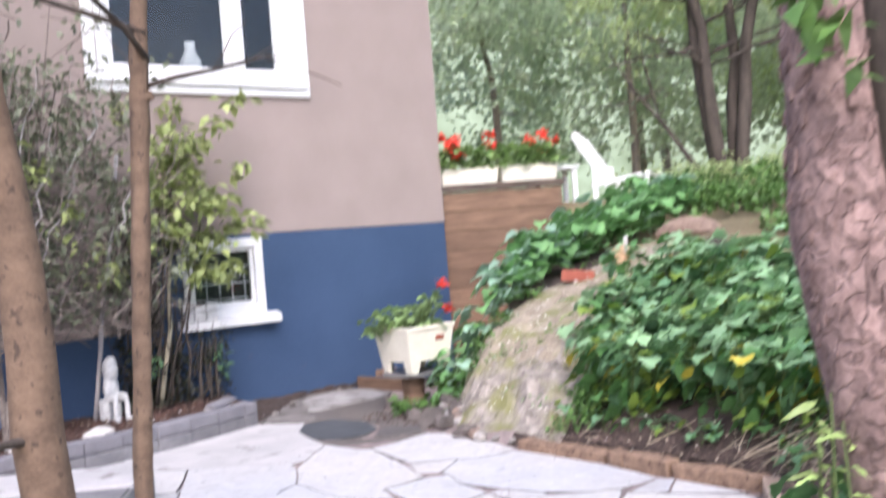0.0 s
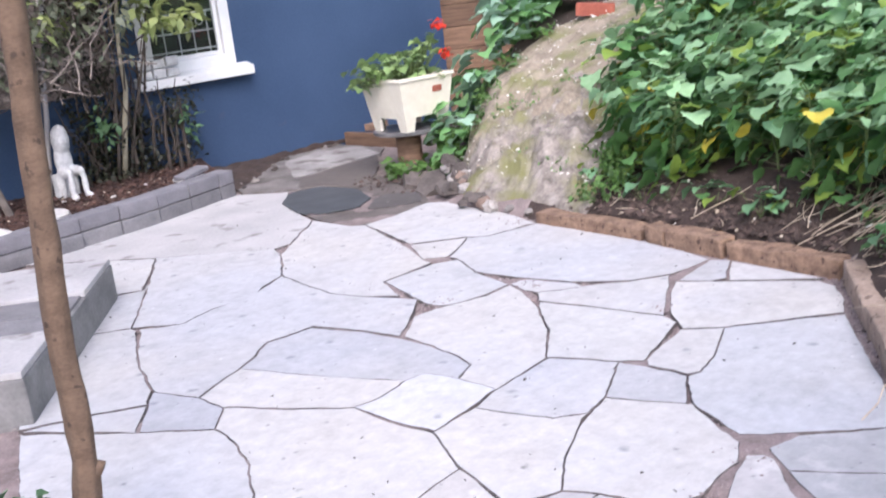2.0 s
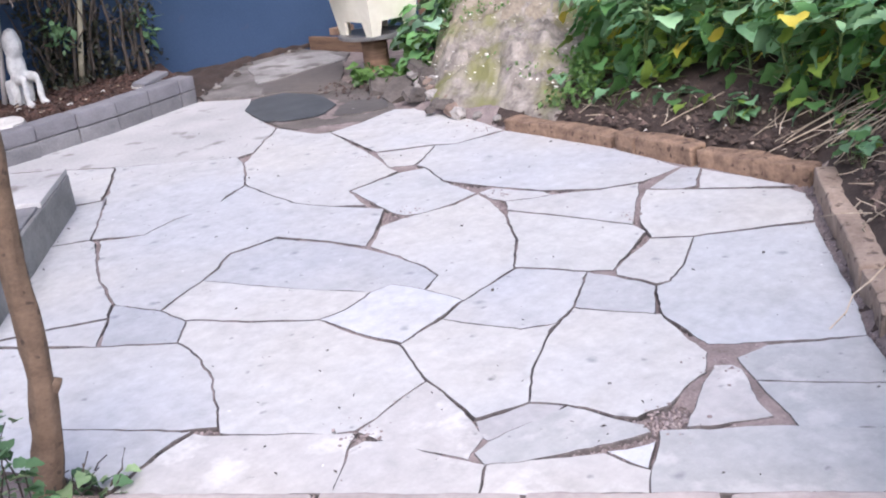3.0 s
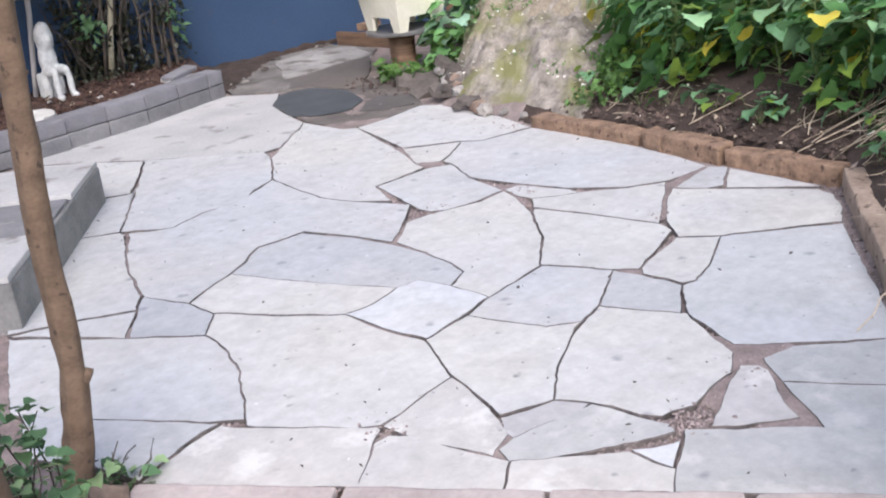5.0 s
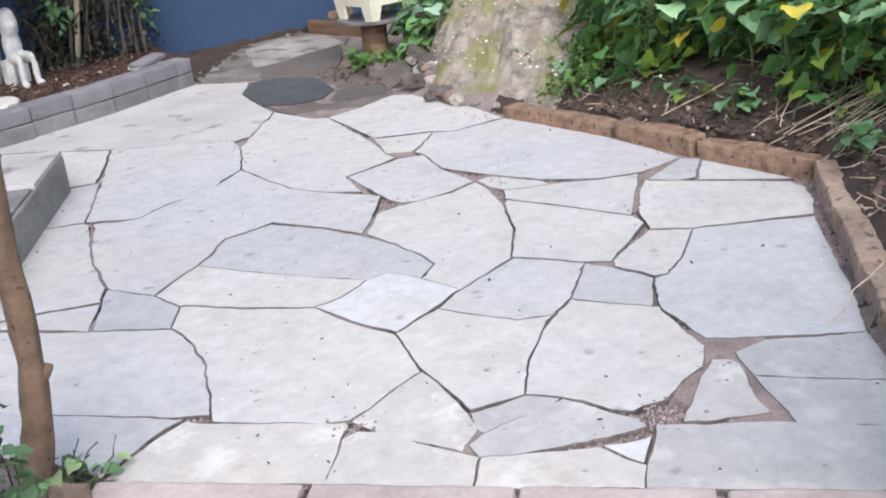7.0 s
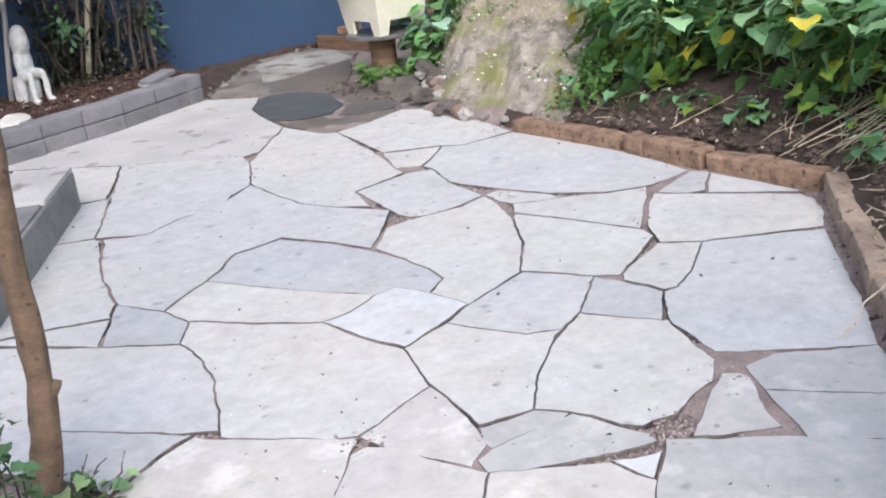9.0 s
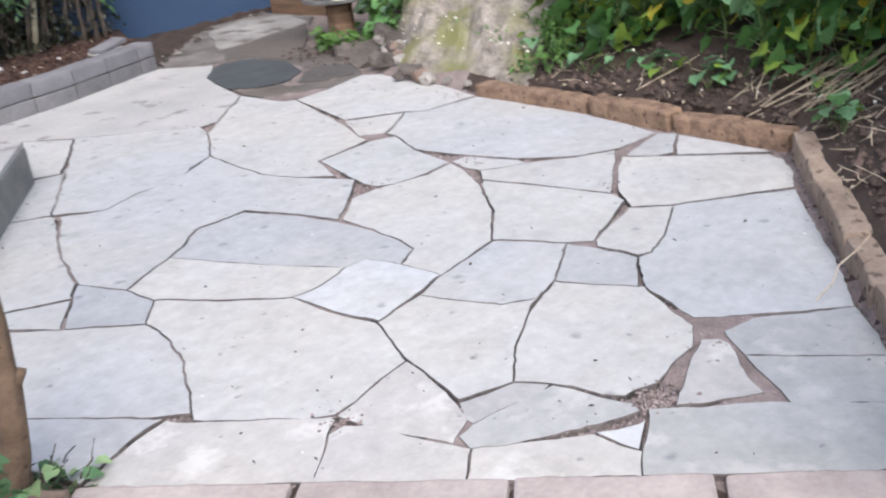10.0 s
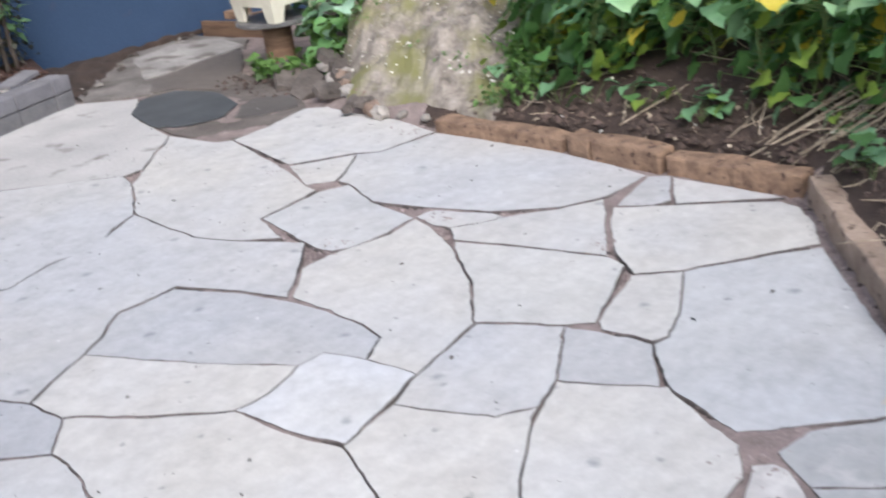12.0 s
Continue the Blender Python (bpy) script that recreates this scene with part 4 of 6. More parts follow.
sheet("landing", [(3.72, 5.9), (4.05, 5.55), (4.5, 5.5), (4.7, 5.35), (5.05, 5.9), (5.5, 6.3), (5.45, 7.02), (4.1, 7.02)], 0.0, "old_concrete",
      "worn stained concrete landing, coloured darker for shade, along the blue wall", "landing", 0.05, 0.03)
sheet("dirt_patch", [(3.6, 4.08), (3.66, 4.01), (3.9, 4.02), (4.25, 4.1), (4.5, 4.5), (4.7, 5.3), (4.45, 5.48), (4.05, 5.53), (3.95, 5.48), (3.64, 4.98), (3.54, 4.5)],
      -0.006, "dirt", "trodden grey dirt round the round slab", "dirt", 0.05, 0.02)

# part shade on this slab is in its colour
sheet("pale_landing", [(4.27, 5.95), (4.64, 6.72), (5.25, 6.9), (5.42, 6.55), (5.3, 6.08), (4.87, 6.02)], 0.008, "shaded_worn_concrete",
      "pale worn concrete slab, coloured for part shade, in front of the blue wall", "landing", 0.03, 0.03)
sheet("dull_landing", [(4.06, 5.56), (4.27, 5.87), (4.87, 5.99), (5.2, 6.0), (4.78, 5.45), (4.44, 5.08), (4.3, 5.12), (4.2, 5.46)], 0.005, "mossy",
      "dull grey-brown stone slab beside the stump", "slab", 0.03, 0.02)
sheet("dark_landing", [(4.1, 4.56), (4.26, 4.62), (4.44, 4.45), (4.24, 4.18), (4.02, 4.25), (3.9, 4.36)], 0.004, "mossy",
      "dark brown stone slab beside the round slab", "slab", 0.03, 0.015)
# damp soil in the corner between the bed, the blue wall and the landing
cv, cf = [], []
for i in range(34):
    f = i / 33
    x = 3.66 + 1.95 * f
    y0 = line_at([(3.66, 5.98), (3.95, 6.16), (4.2, 6.4), (4.65, 6.84), (4.9, 6.99), (5.7, 7.018)], x) + 0.04 * noise.noise(Vector((x * 9, 0, 2)))
    for k in range(11):
        h = k / 10
        y = y0 + (WALL_Y + 0.004 - y0) * h
        cv.append((x, y, -0.012 + 0.03 * smoothstep(0, 0.35, h) + (0.03 + 0.02 * h) * (0.4 + noise.noise(Vector((x * 8, y * 8, 1))))))
for i in range(33):
    for k in range(10):
        a = i * 11 + k
        cf.append((a, a + 11, a + 12, a + 1))
corner_soil = raw("corner_soil", cv, cf, M["soil"], smooth=True)
tagged(corner_soil, "damp dark soil heaped along the foot of the blue wall", "soil", kind="structure")
for k in range(14):
    x = 3.75 + 1.75 * RND.random()
    y = line_at([(3.66, 5.98), (3.95, 6.16), (4.2, 6.36), (4.65, 6.76), (5.0, 6.95), (5.7, 7.0)], x) + RND.uniform(-0.06, 0.1)
    stone_at("rubble", x, min(y, 6.98), 0.012, RND.uniform(0.012, 0.04), RND.choice(("dark_rock", "dark_rock", "dull_pebble")), "small lump of rubble by the blue wall", 0.5, "rubble by the wall")

# ---- plank wall with flower boxes, table and chair on the terrace ----
plank = thing("plank_wall", pose(7.0, 7.12, 0, 0, 0, -30), "retaining wall of weathered brown planks beside the house", "wall")
for k in range(-3, 6):
    z = 0.72 + k * 0.235
    part("plank", box_bm(0.0, 1.52, 0, 0.05, z, z + 0.228, 0.006), M["wood"], plank)
part("top_beam", box_bm(-0.02, 1.56, -0.03, 0.12, 2.135, 2.215, 0.008), M["dark_wood"], plank, "dark top beam")
for x in (0.08, 0.8, 1.45):
    part("post", box_bm(x, x + 0.09, 0.052, 0.14, 0.6, 2.13, 0.006), M["dark_wood"], plank)
FB = pose(7.0, 7.12, 2.216, 0, 0, -30)


# ---- leaves ----
def leaf_mesh(name, outline, mat, fold=0.25, droop=0.3):
    """A leaf one unit long, its stalk at the origin, along y; outline: half-widths along its length."""
    n = len(outline)
    vs, fs = [], []
    for i, w in enumerate(outline):
        f = i / (n - 1)
        z = -droop * f * f
        wave = 0.05 * math.sin(i * 2.1)
        vs += [(-w, f - 0.1 * w, z + fold * w + wave), (0, f, z), (w, f - 0.1 * w, z + fold * w - wave)]
    for i in range(n - 1):
        a = 3 * i
        fs += [(a, a + 1, a + 4, a + 3), (a + 1, a + 2, a + 5, a + 4)]
    me = bpy.data.meshes.new(name)
    me.from_pydata(vs, [], fs)
    me.materials.append(M[mat])
    me.shade_smooth()
    return me


BEAN = [0.05, 0.31, 0.45, 0.50, 0.48, 0.41, 0.29, 0.14, 0.01]
BEAN_B = [0.1, 0.38, 0.47, 0.40, 0.46, 0.41, 0.26, 0.12, 0.01]
HOSTA = [0.08, 0.32, 0.43, 0.47, 0.46, 0.40, 0.3, 0.16, 0.01]
ROUND = [0.12, 0.42, 0.54, 0.52, 0.4, 0.2, 0.02]
LANCE = [0.02, 0.07, 0.1, 0.1, 0.08, 0.05, 0.005]
OVAL = [0.03, 0.2, 0.28, 0.26, 0.18, 0.09, 0.01]
LEAF = {}
for key, shape, mats in (("bean", BEAN, ("bean", "bean_blue", "bean_top", "bean_lime", "bean_yellow")), ("bean_b", BEAN_B, ("bean", "bean_blue", "bean_top", "bean_lime", "bean_yellow")),
                         ("hosta", HOSTA, ("hosta", "hosta_pale")), ("ger", ROUND, ("geranium",)), ("ivy", BEAN_B, ("ivy", "ivy_pale")), ("lance", LANCE, ("lance",)), ("round", ROUND, ("ivy",))):
    for mt in mats:
        LEAF[key, mt] = leaf_mesh("leaf", shape, mt, RND.uniform(0.15, 0.35), RND.uniform(0.2, 0.45))


def put_leaf(me, parent, p, yaw, pitch, size, roll=0.0):
    o = new("leaf", me)
    o.parent = parent
    o.matrix_basis = Matrix.Translation(p) @ Euler((radians(pitch), radians(roll), radians(yaw)), 'ZYX').to_matrix().to_4x4() @ Matrix.Scale(size, 4)
    return o


def leaf_cloud(verts, faces, centre, radius, count, size, rng, shape=OVAL, flat=0.0):
    """Many small folded leaves about a centre, into one pair of lists."""
    c = Vector(centre)
    for _ in range(count):
        d = Vector((rng.gauss(0, 1), rng.gauss(0, 1), rng.gauss(0, 1)))
        d = d.normalized() * rng.random() ** 0.45
        p = c + Vector((d.x * radius[0], d.y * radius[1], d.z * radius[2]))
        m = Euler((rng.uniform(-1.2, 0.5) * (1 - flat), rng.uniform(-0.7, 0.7), rng.uniform(0, 6.283))).to_matrix() * (size * rng.uniform(0.6, 1.25))
        b = len(verts)
        for f, w in ((0.0, 0.02), (0.45, shape[2]), (1.0, 0.02)):
            for sx in (-1, 1):
                verts.append(p + m @ Vector((sx * w, f, -0.25 * f * f + 0.2 * w)))
        faces.append((b, b + 1, b + 3, b + 2))
        faces.append((b + 2, b + 3, b + 5, b + 4))


# bean plants
def bean_plant(x, y, rng, tall, n, low_yellow):
    z = ground_z(x, y)
    t = thing("bean_plant", pose(x, y, z), "leafy green bean plant with some yellowing leaves on the soil bank", "plant", "bean plants")
    sv, sf = [], []
    top = Vector((rng.uniform(-0.08, 0.08), rng.uniform(-0.08, 0.08), tall))
    tube(sv, sf, bend((0, 0, -0.02), top, 5, 0.02, rng), [0.008, 0.007, 0.006, 0.005, 0.003], 5)
    for k in range(n):
        f = (0.02 if low_yellow > 0.5 else 0.3) + (1.0 if low_yellow > 0.5 else 0.72) * (k + rng.random()) / n
        yaw = rng.uniform(0, 360)
        r = rng.uniform(0.04, 0.22)
        a = radians(yaw)
        p0 = top * min(f, 1.0)
        p = p0 + Vector((-math.sin(a) * r, math.cos(a) * r, rng.uniform(0.0, 0.07)))
        tube(sv, sf, [p0, p], [0.003, 0.002], 4, close=False)
        v = rng.random()
        yl = low_yellow * (1.0 - f)
        # higher leaves take the painted skylit tones, lower ones the shaded green
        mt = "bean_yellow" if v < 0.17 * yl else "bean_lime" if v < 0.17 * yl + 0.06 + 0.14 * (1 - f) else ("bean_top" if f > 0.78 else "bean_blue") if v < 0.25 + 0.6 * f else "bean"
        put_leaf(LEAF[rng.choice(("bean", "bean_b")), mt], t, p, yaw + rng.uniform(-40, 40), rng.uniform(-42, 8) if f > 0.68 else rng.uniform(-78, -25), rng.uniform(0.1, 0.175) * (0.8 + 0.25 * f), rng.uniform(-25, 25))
    raw("stem", sv, sf, M["stalk"], t)


rng = random.Random(5)
count = 0
for i in range(-2, 9):
    for j in range(17):
        x = 4.72 + i * 0.29 + rng.uniform(-0.1, 0.1)
        y = -0.35 + j * 0.245 + rng.uniform(-0.09, 0.09)
        lim = line_at(ROCK_RIGHT, x) - 0.08
        if y > lim or x - foot_x(y) < 0.4 or (i < 0 and y > 0.25) or (y < 1.5 and x < 4.62 and y > 0.3) or x > 6.95 - 0.15 * max(0.0, y - 1.0):
            continue
        bean_plant(x, y, rng, rng.uniform(0.38, 0.54) + 0.05 * (i > 2), 44 if i < 3 else 34 if i < 5 else 26, 1.0 if i < 2 else 0.25)
# low straggling seedlings on the soil near the kerb
for k in range(17):
    y = 0.5 + 2.3 * k / 16 + rng.uniform(-0.08, 0.08)
    x = foot_x(y) + rng.uniform(0.2, 0.45)
    t = thing("seedling", pose(x, y, ground_z(x, y)), "small low green seedling on bare soil", "plant", "seedlings")
    sv, sf = [], []
    for q in range(rng.randint(4, 7)):
        yaw = rng.uniform(0, 360)
        a, r = radians(yaw), rng.uniform(0.02, 0.08)
        p = Vector((-math.sin(a) * r, math.cos(a) * r, rng.uniform(0.03, 0.12)))
        sv, sf = [], []
        tube(sv, sf, [(0, 0, -0.01), p], [0.0018, 0.0012], 4, close=False)
        raw("stalk", sv, sf, M["stalk"], t)
        put_leaf(LEAF["bean", rng.choice(("bean", "bean_blue", "bean_blue", "bean_lime"))], t, p, yaw, rng.uniform(-45, 5), rng.uniform(0.06, 0.11))
# weeds along the edge of the rock
wv, wf = [], []
for k in range(70):
    f = rng.random()
    x, y = 4.38 + 1.4 * f + rng.uniform(-0.05, 0.1), 2.62 + 0.5 * f + rng.uniform(-0.14, 0.16)
    leaf_cloud(wv, wf, (x, y, ground_z(x, y) + 0.07 + rng.uniform(0, 0.08)), (0.08, 0.08, 0.08), 22, 0.045, rng)
for x, y, z, n, r in ((4.62, 4.72, 0.06, 40, 0.1), (4.78, 4.6, 0.08, 40, 0.1), (4.95, 4.72, 0.12, 50, 0.12), (5.15, 4.85, 0.2, 50, 0.14), (4.7, 5.05, 0.05, 30, 0.09), (5.3, 5.1, 0.15, 50, 0.14), (4.6, 4.95, 0.03, 24, 0.07)):
    leaf_cloud(wv, wf, (x, y, z + 0.05), (r * 1.1, r * 1.1, r * 0.8), n, 0.075, rng, ROUND)
for k in range(300):
    x = rng.uniform(4.5, 7.4)
    y0, y1 = line_at(ROCK_RIGHT, x), line_at(ROCK_LEFT, x)
    y = y0 + (y1 - y0) * rng.random()
    if noise.noise(Vector((x * 1.7, y * 1.7, 7))) < 0.05:
        continue
    leaf_cloud(wv, wf, (x, y, ground_z(x, y) + 0.12), (0.05, 0.05, 0.03), 9, 0.03, rng)
for k in range(30):
    # ferny growth between the stump and the rock
    x = rng.uniform(4.7, 6.3)
    y = line_at(ROCK_LEFT, x) + rng.uniform(-0.12, 0.4)
    if math.hypot(x - 4.97, y - 5.2) < 0.3:
        continue
    leaf_cloud(wv, wf, (x, y, ground_z(x, y) + 0.06 + rng.uniform(0, 0.06)), (0.09, 0.09, 0.06), 14, rng.choice((0.04, 0.06)), rng, rng.choice((OVAL, LANCE, ROUND)))
weeds = raw("weeds", wv, wf, M["weed"])
tagged(weeds, "small fresh green weeds between rock and beans", "weeds", kind="stuff")

# hostas
def hosta(x, y, rng, n, size, pale):
    z = ground_z(x, y)
    t = thing("hosta", pose(x, y, z), "broad-leaved green hosta clump along the rock", "plant", "hostas")
    for k in range(n):
        yaw = 360 * k / n * 2.4 + rng.uniform(-20, 20)
        h = rng.uniform(0.1, 0.42)
        r = rng.uniform(0.05, 0.22)
        a = radians(yaw)
        put_leaf(LEAF["hosta", "hosta_pale" if rng.random() < pale else "hosta"], t, Vector((-math.sin(a) * r, math.cos(a) * r, h)), yaw, rng.uniform(-45, 10), size * rng.uniform(0.7, 1.05), rng.uniform(-20, 20))


for x, off, n, s, pale in ((5.05, 0.12, 12, 0.13, 0.5), (5.3, 0.14, 20, 0.15, 0.5), (5.6, 0.18, 22, 0.16, 0.6), (5.45, 0.42, 16, 0.16, 0.7), (5.9, 0.2, 22, 0.17, 0.6), (6.0, 0.55, 20, 0.18, 0.7), (6.2, 0.22, 22, 0.18, 0.4),
                          (6.5, 0.3, 22, 0.19, 0.3), (6.45, 0.7, 20, 0.18, 0.6), (6.85, 0.28, 22, 0.19, 0.1), (6.9, 0.75, 22, 0.2, 0.3), (7.2, 0.28, 24, 0.2, 0.05), (7.35, 0.8, 22, 0.2, 0.1), (7.6, 0.3, 24, 0.2, 0.05),
                          (7.85, 0.8, 22, 0.2, 0.05), (8.0, 0.35, 22, 0.2, 0.05), (8.4, 0.4, 22, 0.2, 0.1), (6.9, 1.2, 18, 0.18, 0.6), (7.4, 1.35, 18, 0.18, 0.3), (8.4, 0.9, 20, 0.19, 0.1), (8.7, 1.2, 20, 0.2, 0.1), (8.2, 1.5, 20, 0.2, 0.2),
                          (7.8, 1.75, 18, 0.18, 0.3), (8.9, 0.7, 20, 0.2, 0.1), (9.2, 1.3, 20, 0.19, 0.1)):
    y = line_at(ROCK_LEFT, x) + off + (0.16 if 5.95 < x < 7.3 else 0.0)
    hosta(x, y, rng, n + 12, s * 1.12, pale)

# geraniums
def flower_head(parent, p, r, rng):
    fv, ff = [], []
    leaf_cloud(fv, ff, (0, 0, 0), (r, r, r * 0.7), 26, r * 0.8, rng, ROUND)
    o = raw("flower_head", fv, ff, M["red"], parent)
    o.matrix_basis = Matrix.Translation(p)
    tagged(o, "bright red flower head")


ger = thing("geranium", pose(4.985, 5.165, 0.35 + 0.38), "trailing geranium with few red flowers in the cream planter", "plant")
sv, sf = [], []
for k in range(150):
    yaw = rng.uniform(0, 360)
    a, r = radians(yaw), 0.27 * rng.random() ** 0.6
    side = -math.sin(a) * r, math.cos(a) * r
    p = Vector((side[0] * 1.15, side[1] * 1.1, rng.uniform(0.06, 0.24) - 0.25 * max(0, r - 0.22)))
    if rng.random() < 0.2:
        p = Vector((-0.3 - rng.random() * 0.16, 0.12 + rng.uniform(-0.16, 0.12), rng.uniform(-0.02, 0.16)))
    if rng.random() < 0.14:
        p = Vector((0.22 + rng.uniform(-0.1, 0.1), -0.02 + rng.uniform(-0.12, 0.12), rng.uniform(0.2, 0.36)))
    tube(sv, sf, [(p.x * 0.4, p.y * 0.4, 0), p], [0.005, 0.003], 4, close=False)
    put_leaf(LEAF["ger", "geranium"], ger, p, yaw, rng.uniform(-45, 15), rng.uniform(0.06, 0.1), rng.uniform(-25, 25))
for p in ((0.22, -0.2, 0.43), (0.27, -0.21, 0.2)):
    tube(sv, sf, [(p[0] * 0.5, p[1] * 0.5, 0), p], [0.005, 0.003], 4, close=False)
    flower_head(ger, p, 0.055, rng)
raw("stem", sv, sf, M["stalk"], ger)

for k in range(2):
    fb = thing("flower_box", FB @ pose(0.38 + 0.75 * k, 0.05, 0), "cream flower box on top of the plank wall", "flower box", "flower boxes")
    bm = bmesh.new()
    box(bm, -0.36, 0.36, -0.09, 0.09, 0.0, 0.17, 0.01)
    for v in bm.verts:
        q = 0.82 + 0.18 * v.co.z / 0.17
        v.co.x, v.co.y = v.co.x * (0.94 + 0.06 * v.co.z / 0.17), v.co.y * q
    part("box_body", bm, M["cream"], fb)
    part("lip", box_bm(-0.37, 0.37, -0.098, 0.098, 0.171, 0.188, 0.005), M["cream"], fb)
    bg = thing("box_geranium", FB @ pose(0.38 + 0.75 * k, 0.05, 0.19), "bushy geranium with red flowers in a cream box", "plant", "box geraniums")
    for q in range(230):
        yaw = rng.uniform(0, 360)
        put_leaf(LEAF["ger", "geranium"], bg, Vector((rng.uniform(-0.36, 0.36), rng.gauss(0, 0.08), rng.uniform(0.0, 0.27))), yaw, rng.uniform(-45, 10), rng.uniform(0.07, 0.11), rng.uniform(-25, 25))
    for q in range(8 if k == 0 else 4):
        flower_head(bg, (rng.uniform(-0.36, 0.34), rng.uniform(-0.14, 0.05), rng.uniform(0.15, 0.42)), 0.08, rng)

# white side table and chair
def stick(parent, name, a, b, r, mat="white", sides=8):
    v, f = [], []
    tube(v, f, [a, b], [r, r], sides)
    return raw(name, v, f, M[mat], parent)


tb = thing("side_table", pose(8.55, 6.75, 1.9, 0, 0, -30), "small white garden table on the terrace", "table")
part("tabletop", box_bm(-0.3, 0.3, -0.28, 0.28, 0.44, 0.475, 0.01), M["white"], tb)
for sx in (-1, 1):
    for sy in (-1, 1):
        part("leg", box_bm(-0.03, 0.03, -0.03, 0.03, 0, 0.438, 0.006, pose(0.24 * sx, 0.22 * sy, 0)), M["white"], tb)
ch = thing("lounge_chair", pose(9.5, 6.22, 1.9, 0, 0, 28) @ Matrix.Diagonal((1.45, 1, 1, 1)), "white slatted garden chair with a reclined back", "chair")
for k in range(7):
    part("seat_slat", box_bm(-0.27, 0.27, -0.03, 0.03, 0, 0.02, 0.005, pose(0, -0.3 + 0.075 * k, 0.3 - 0.014 * k)), M["white"], ch)
for k in range(6):
    x = -0.235 + 0.094 * k
    part("back_slat", box_bm(-0.044, 0.044, 0, 0.024, 0, 0.98 - 0.045 * abs(k - 2.5), 0.006, pose(x, 0.2, 0.14, -32, 0, 0)), M["white"], ch)
for z in (0.3, 0.62):
    part("back_rail", box_bm(-0.28, 0.28, 0.026, 0.05, z, z + 0.06, 0.005, pose(0, 0.2, 0.14, -32, 0, 0)), M["white"], ch)
for sx in (-1, 1):
    part("front_leg", box_bm(-0.025, 0.025, -0.03, 0.03, 0, 0.31, 0.005, pose(0.3 * sx, -0.28, 0)), M["white"], ch)
    part("rear_leg", box_bm(-0.025, 0.025, -0.03, 0.03, 0, 0.46, 0.005, pose(0.3 * sx, 0.38, 0)), M["white"], ch)
    part("side_rail", box_bm(-0.02, 0.02, -0.34, 0.42, 0.24, 0.298, 0.006, pose(0.255 * sx, 0, 0, -7, 0, 0)), M["white"], ch)


# ---- trees ----
def trunk_part(parent, pts, radii, mat, sides=14, rough=0.1, name="trunk"):
    v, f = [], []
    tube(v, f, pts, radii, sides, rough)
    return raw(name, v, f, M[mat], parent, True)


thin = thing("young_tree", pose(0.64, 1.21, 0), "slim young tree with knobbly brown bark at the patio corner", "tree")
pts = [(-0.01, 0.01, -0.05), (0.005, 0.0, 0.06), (0.035, -0.005, 0.2), (0.06, -0.01, 0.34), (0.08, -0.01, 0.52), (0.1, 0.0, 0.75), (0.13, 0.0, 1.1), (0.165, 0.0, 1.6), (0.2, 0.0, 2.1), (0.235, 0.0, 2.6), (0.3, 0.05, 3.4), (0.35, 0.05, 4.3)]
pts = [(x - 0.03 * smoothstep(0.15, 0.9, z), y + 0.024 * smoothstep(0.15, 0.9, z), z) for x, y, z in pts]
rad = [0.055, 0.043, 0.038, 0.037, 0.036, 0.035, 0.035, 0.037, 0.035, 0.032, 0.028, 0.018]
fine, fr = [], []
for (a, b), (ra, rb) in zip(zip(pts, pts[1:]), zip(rad, rad[1:])):
    for k in range(4):
        fine.append(Vector(a).lerp(Vector(b), k / 4)); fr.append(ra + (rb - ra) * k / 4)
trunk_part(thin, fine, fr, "bark", 16, 0.38)
for z, x, a, r in ((0.345, 0.088, 5, 0.03), (0.56, 0.11, 20, 0.016), (0.8, 0.13, -30, 0.014), (1.2, 0.17, 10, 0.014), (2.2, 0.235, 0, 0.03)):
    k = part("knot", lump(r * 1.5, r, r, 0.4, z * 7), M["bark"], thin)
    k.matrix_basis = pose(x - 0.014 - 0.03 * smoothstep(0.15, 0.9, z), -0.008 + 0.024 * smoothstep(0.15, 0.9, z), z, 0, -20, a)
for z, dx, dy, dz in ((2.25, 0.75, 0.2, 0.2), (2.45, -0.9, 0.1, 0.25), (2.35, -0.7, -0.4, 0.5), (2.7, 0.6, -0.3, 0.6), (2.9, -0.5, 0.5, 0.9), (3.2, 0.7, 0.4, 0.8), (3.5, -0.4, -0.5, 0.8)):
    p0 = Vector((0.21, 0, z))
    pp = bend(p0, p0 + Vector((dx, dy, dz)), 6, 0.04, rng)
    bv2, bf2 = [], []
    tube(bv2, bf2, pp, [0.014, 0.012, 0.01, 0.008, 0.006, 0.003], 6)
    for q in range(3):
        tip = pp[2 + q] + Vector((dx * 0.35, rng.uniform(-0.25, 0.25), rng.uniform(-0.15, 0.3)))
        tube(bv2, bf2, bend(pp[2 + q], tip, 4, 0.02, rng), [0.005, 0.004, 0.003, 0.002], 4, close=False)
    raw("branch", bv2, bf2, M["dark_bark"], thin, True)
cv, cf = [], []
for k in range(9):
    leaf_cloud(cv, cf, (0.1 + rng.gauss(0, 0.5), -0.4 + rng.gauss(0, 0.5), 4.3 + rng.gauss(0, 0.45)), (0.3, 0.3, 0.25), 40, 0.08, rng)
raw("crown", cv, cf, M["rose_dull"], thin)

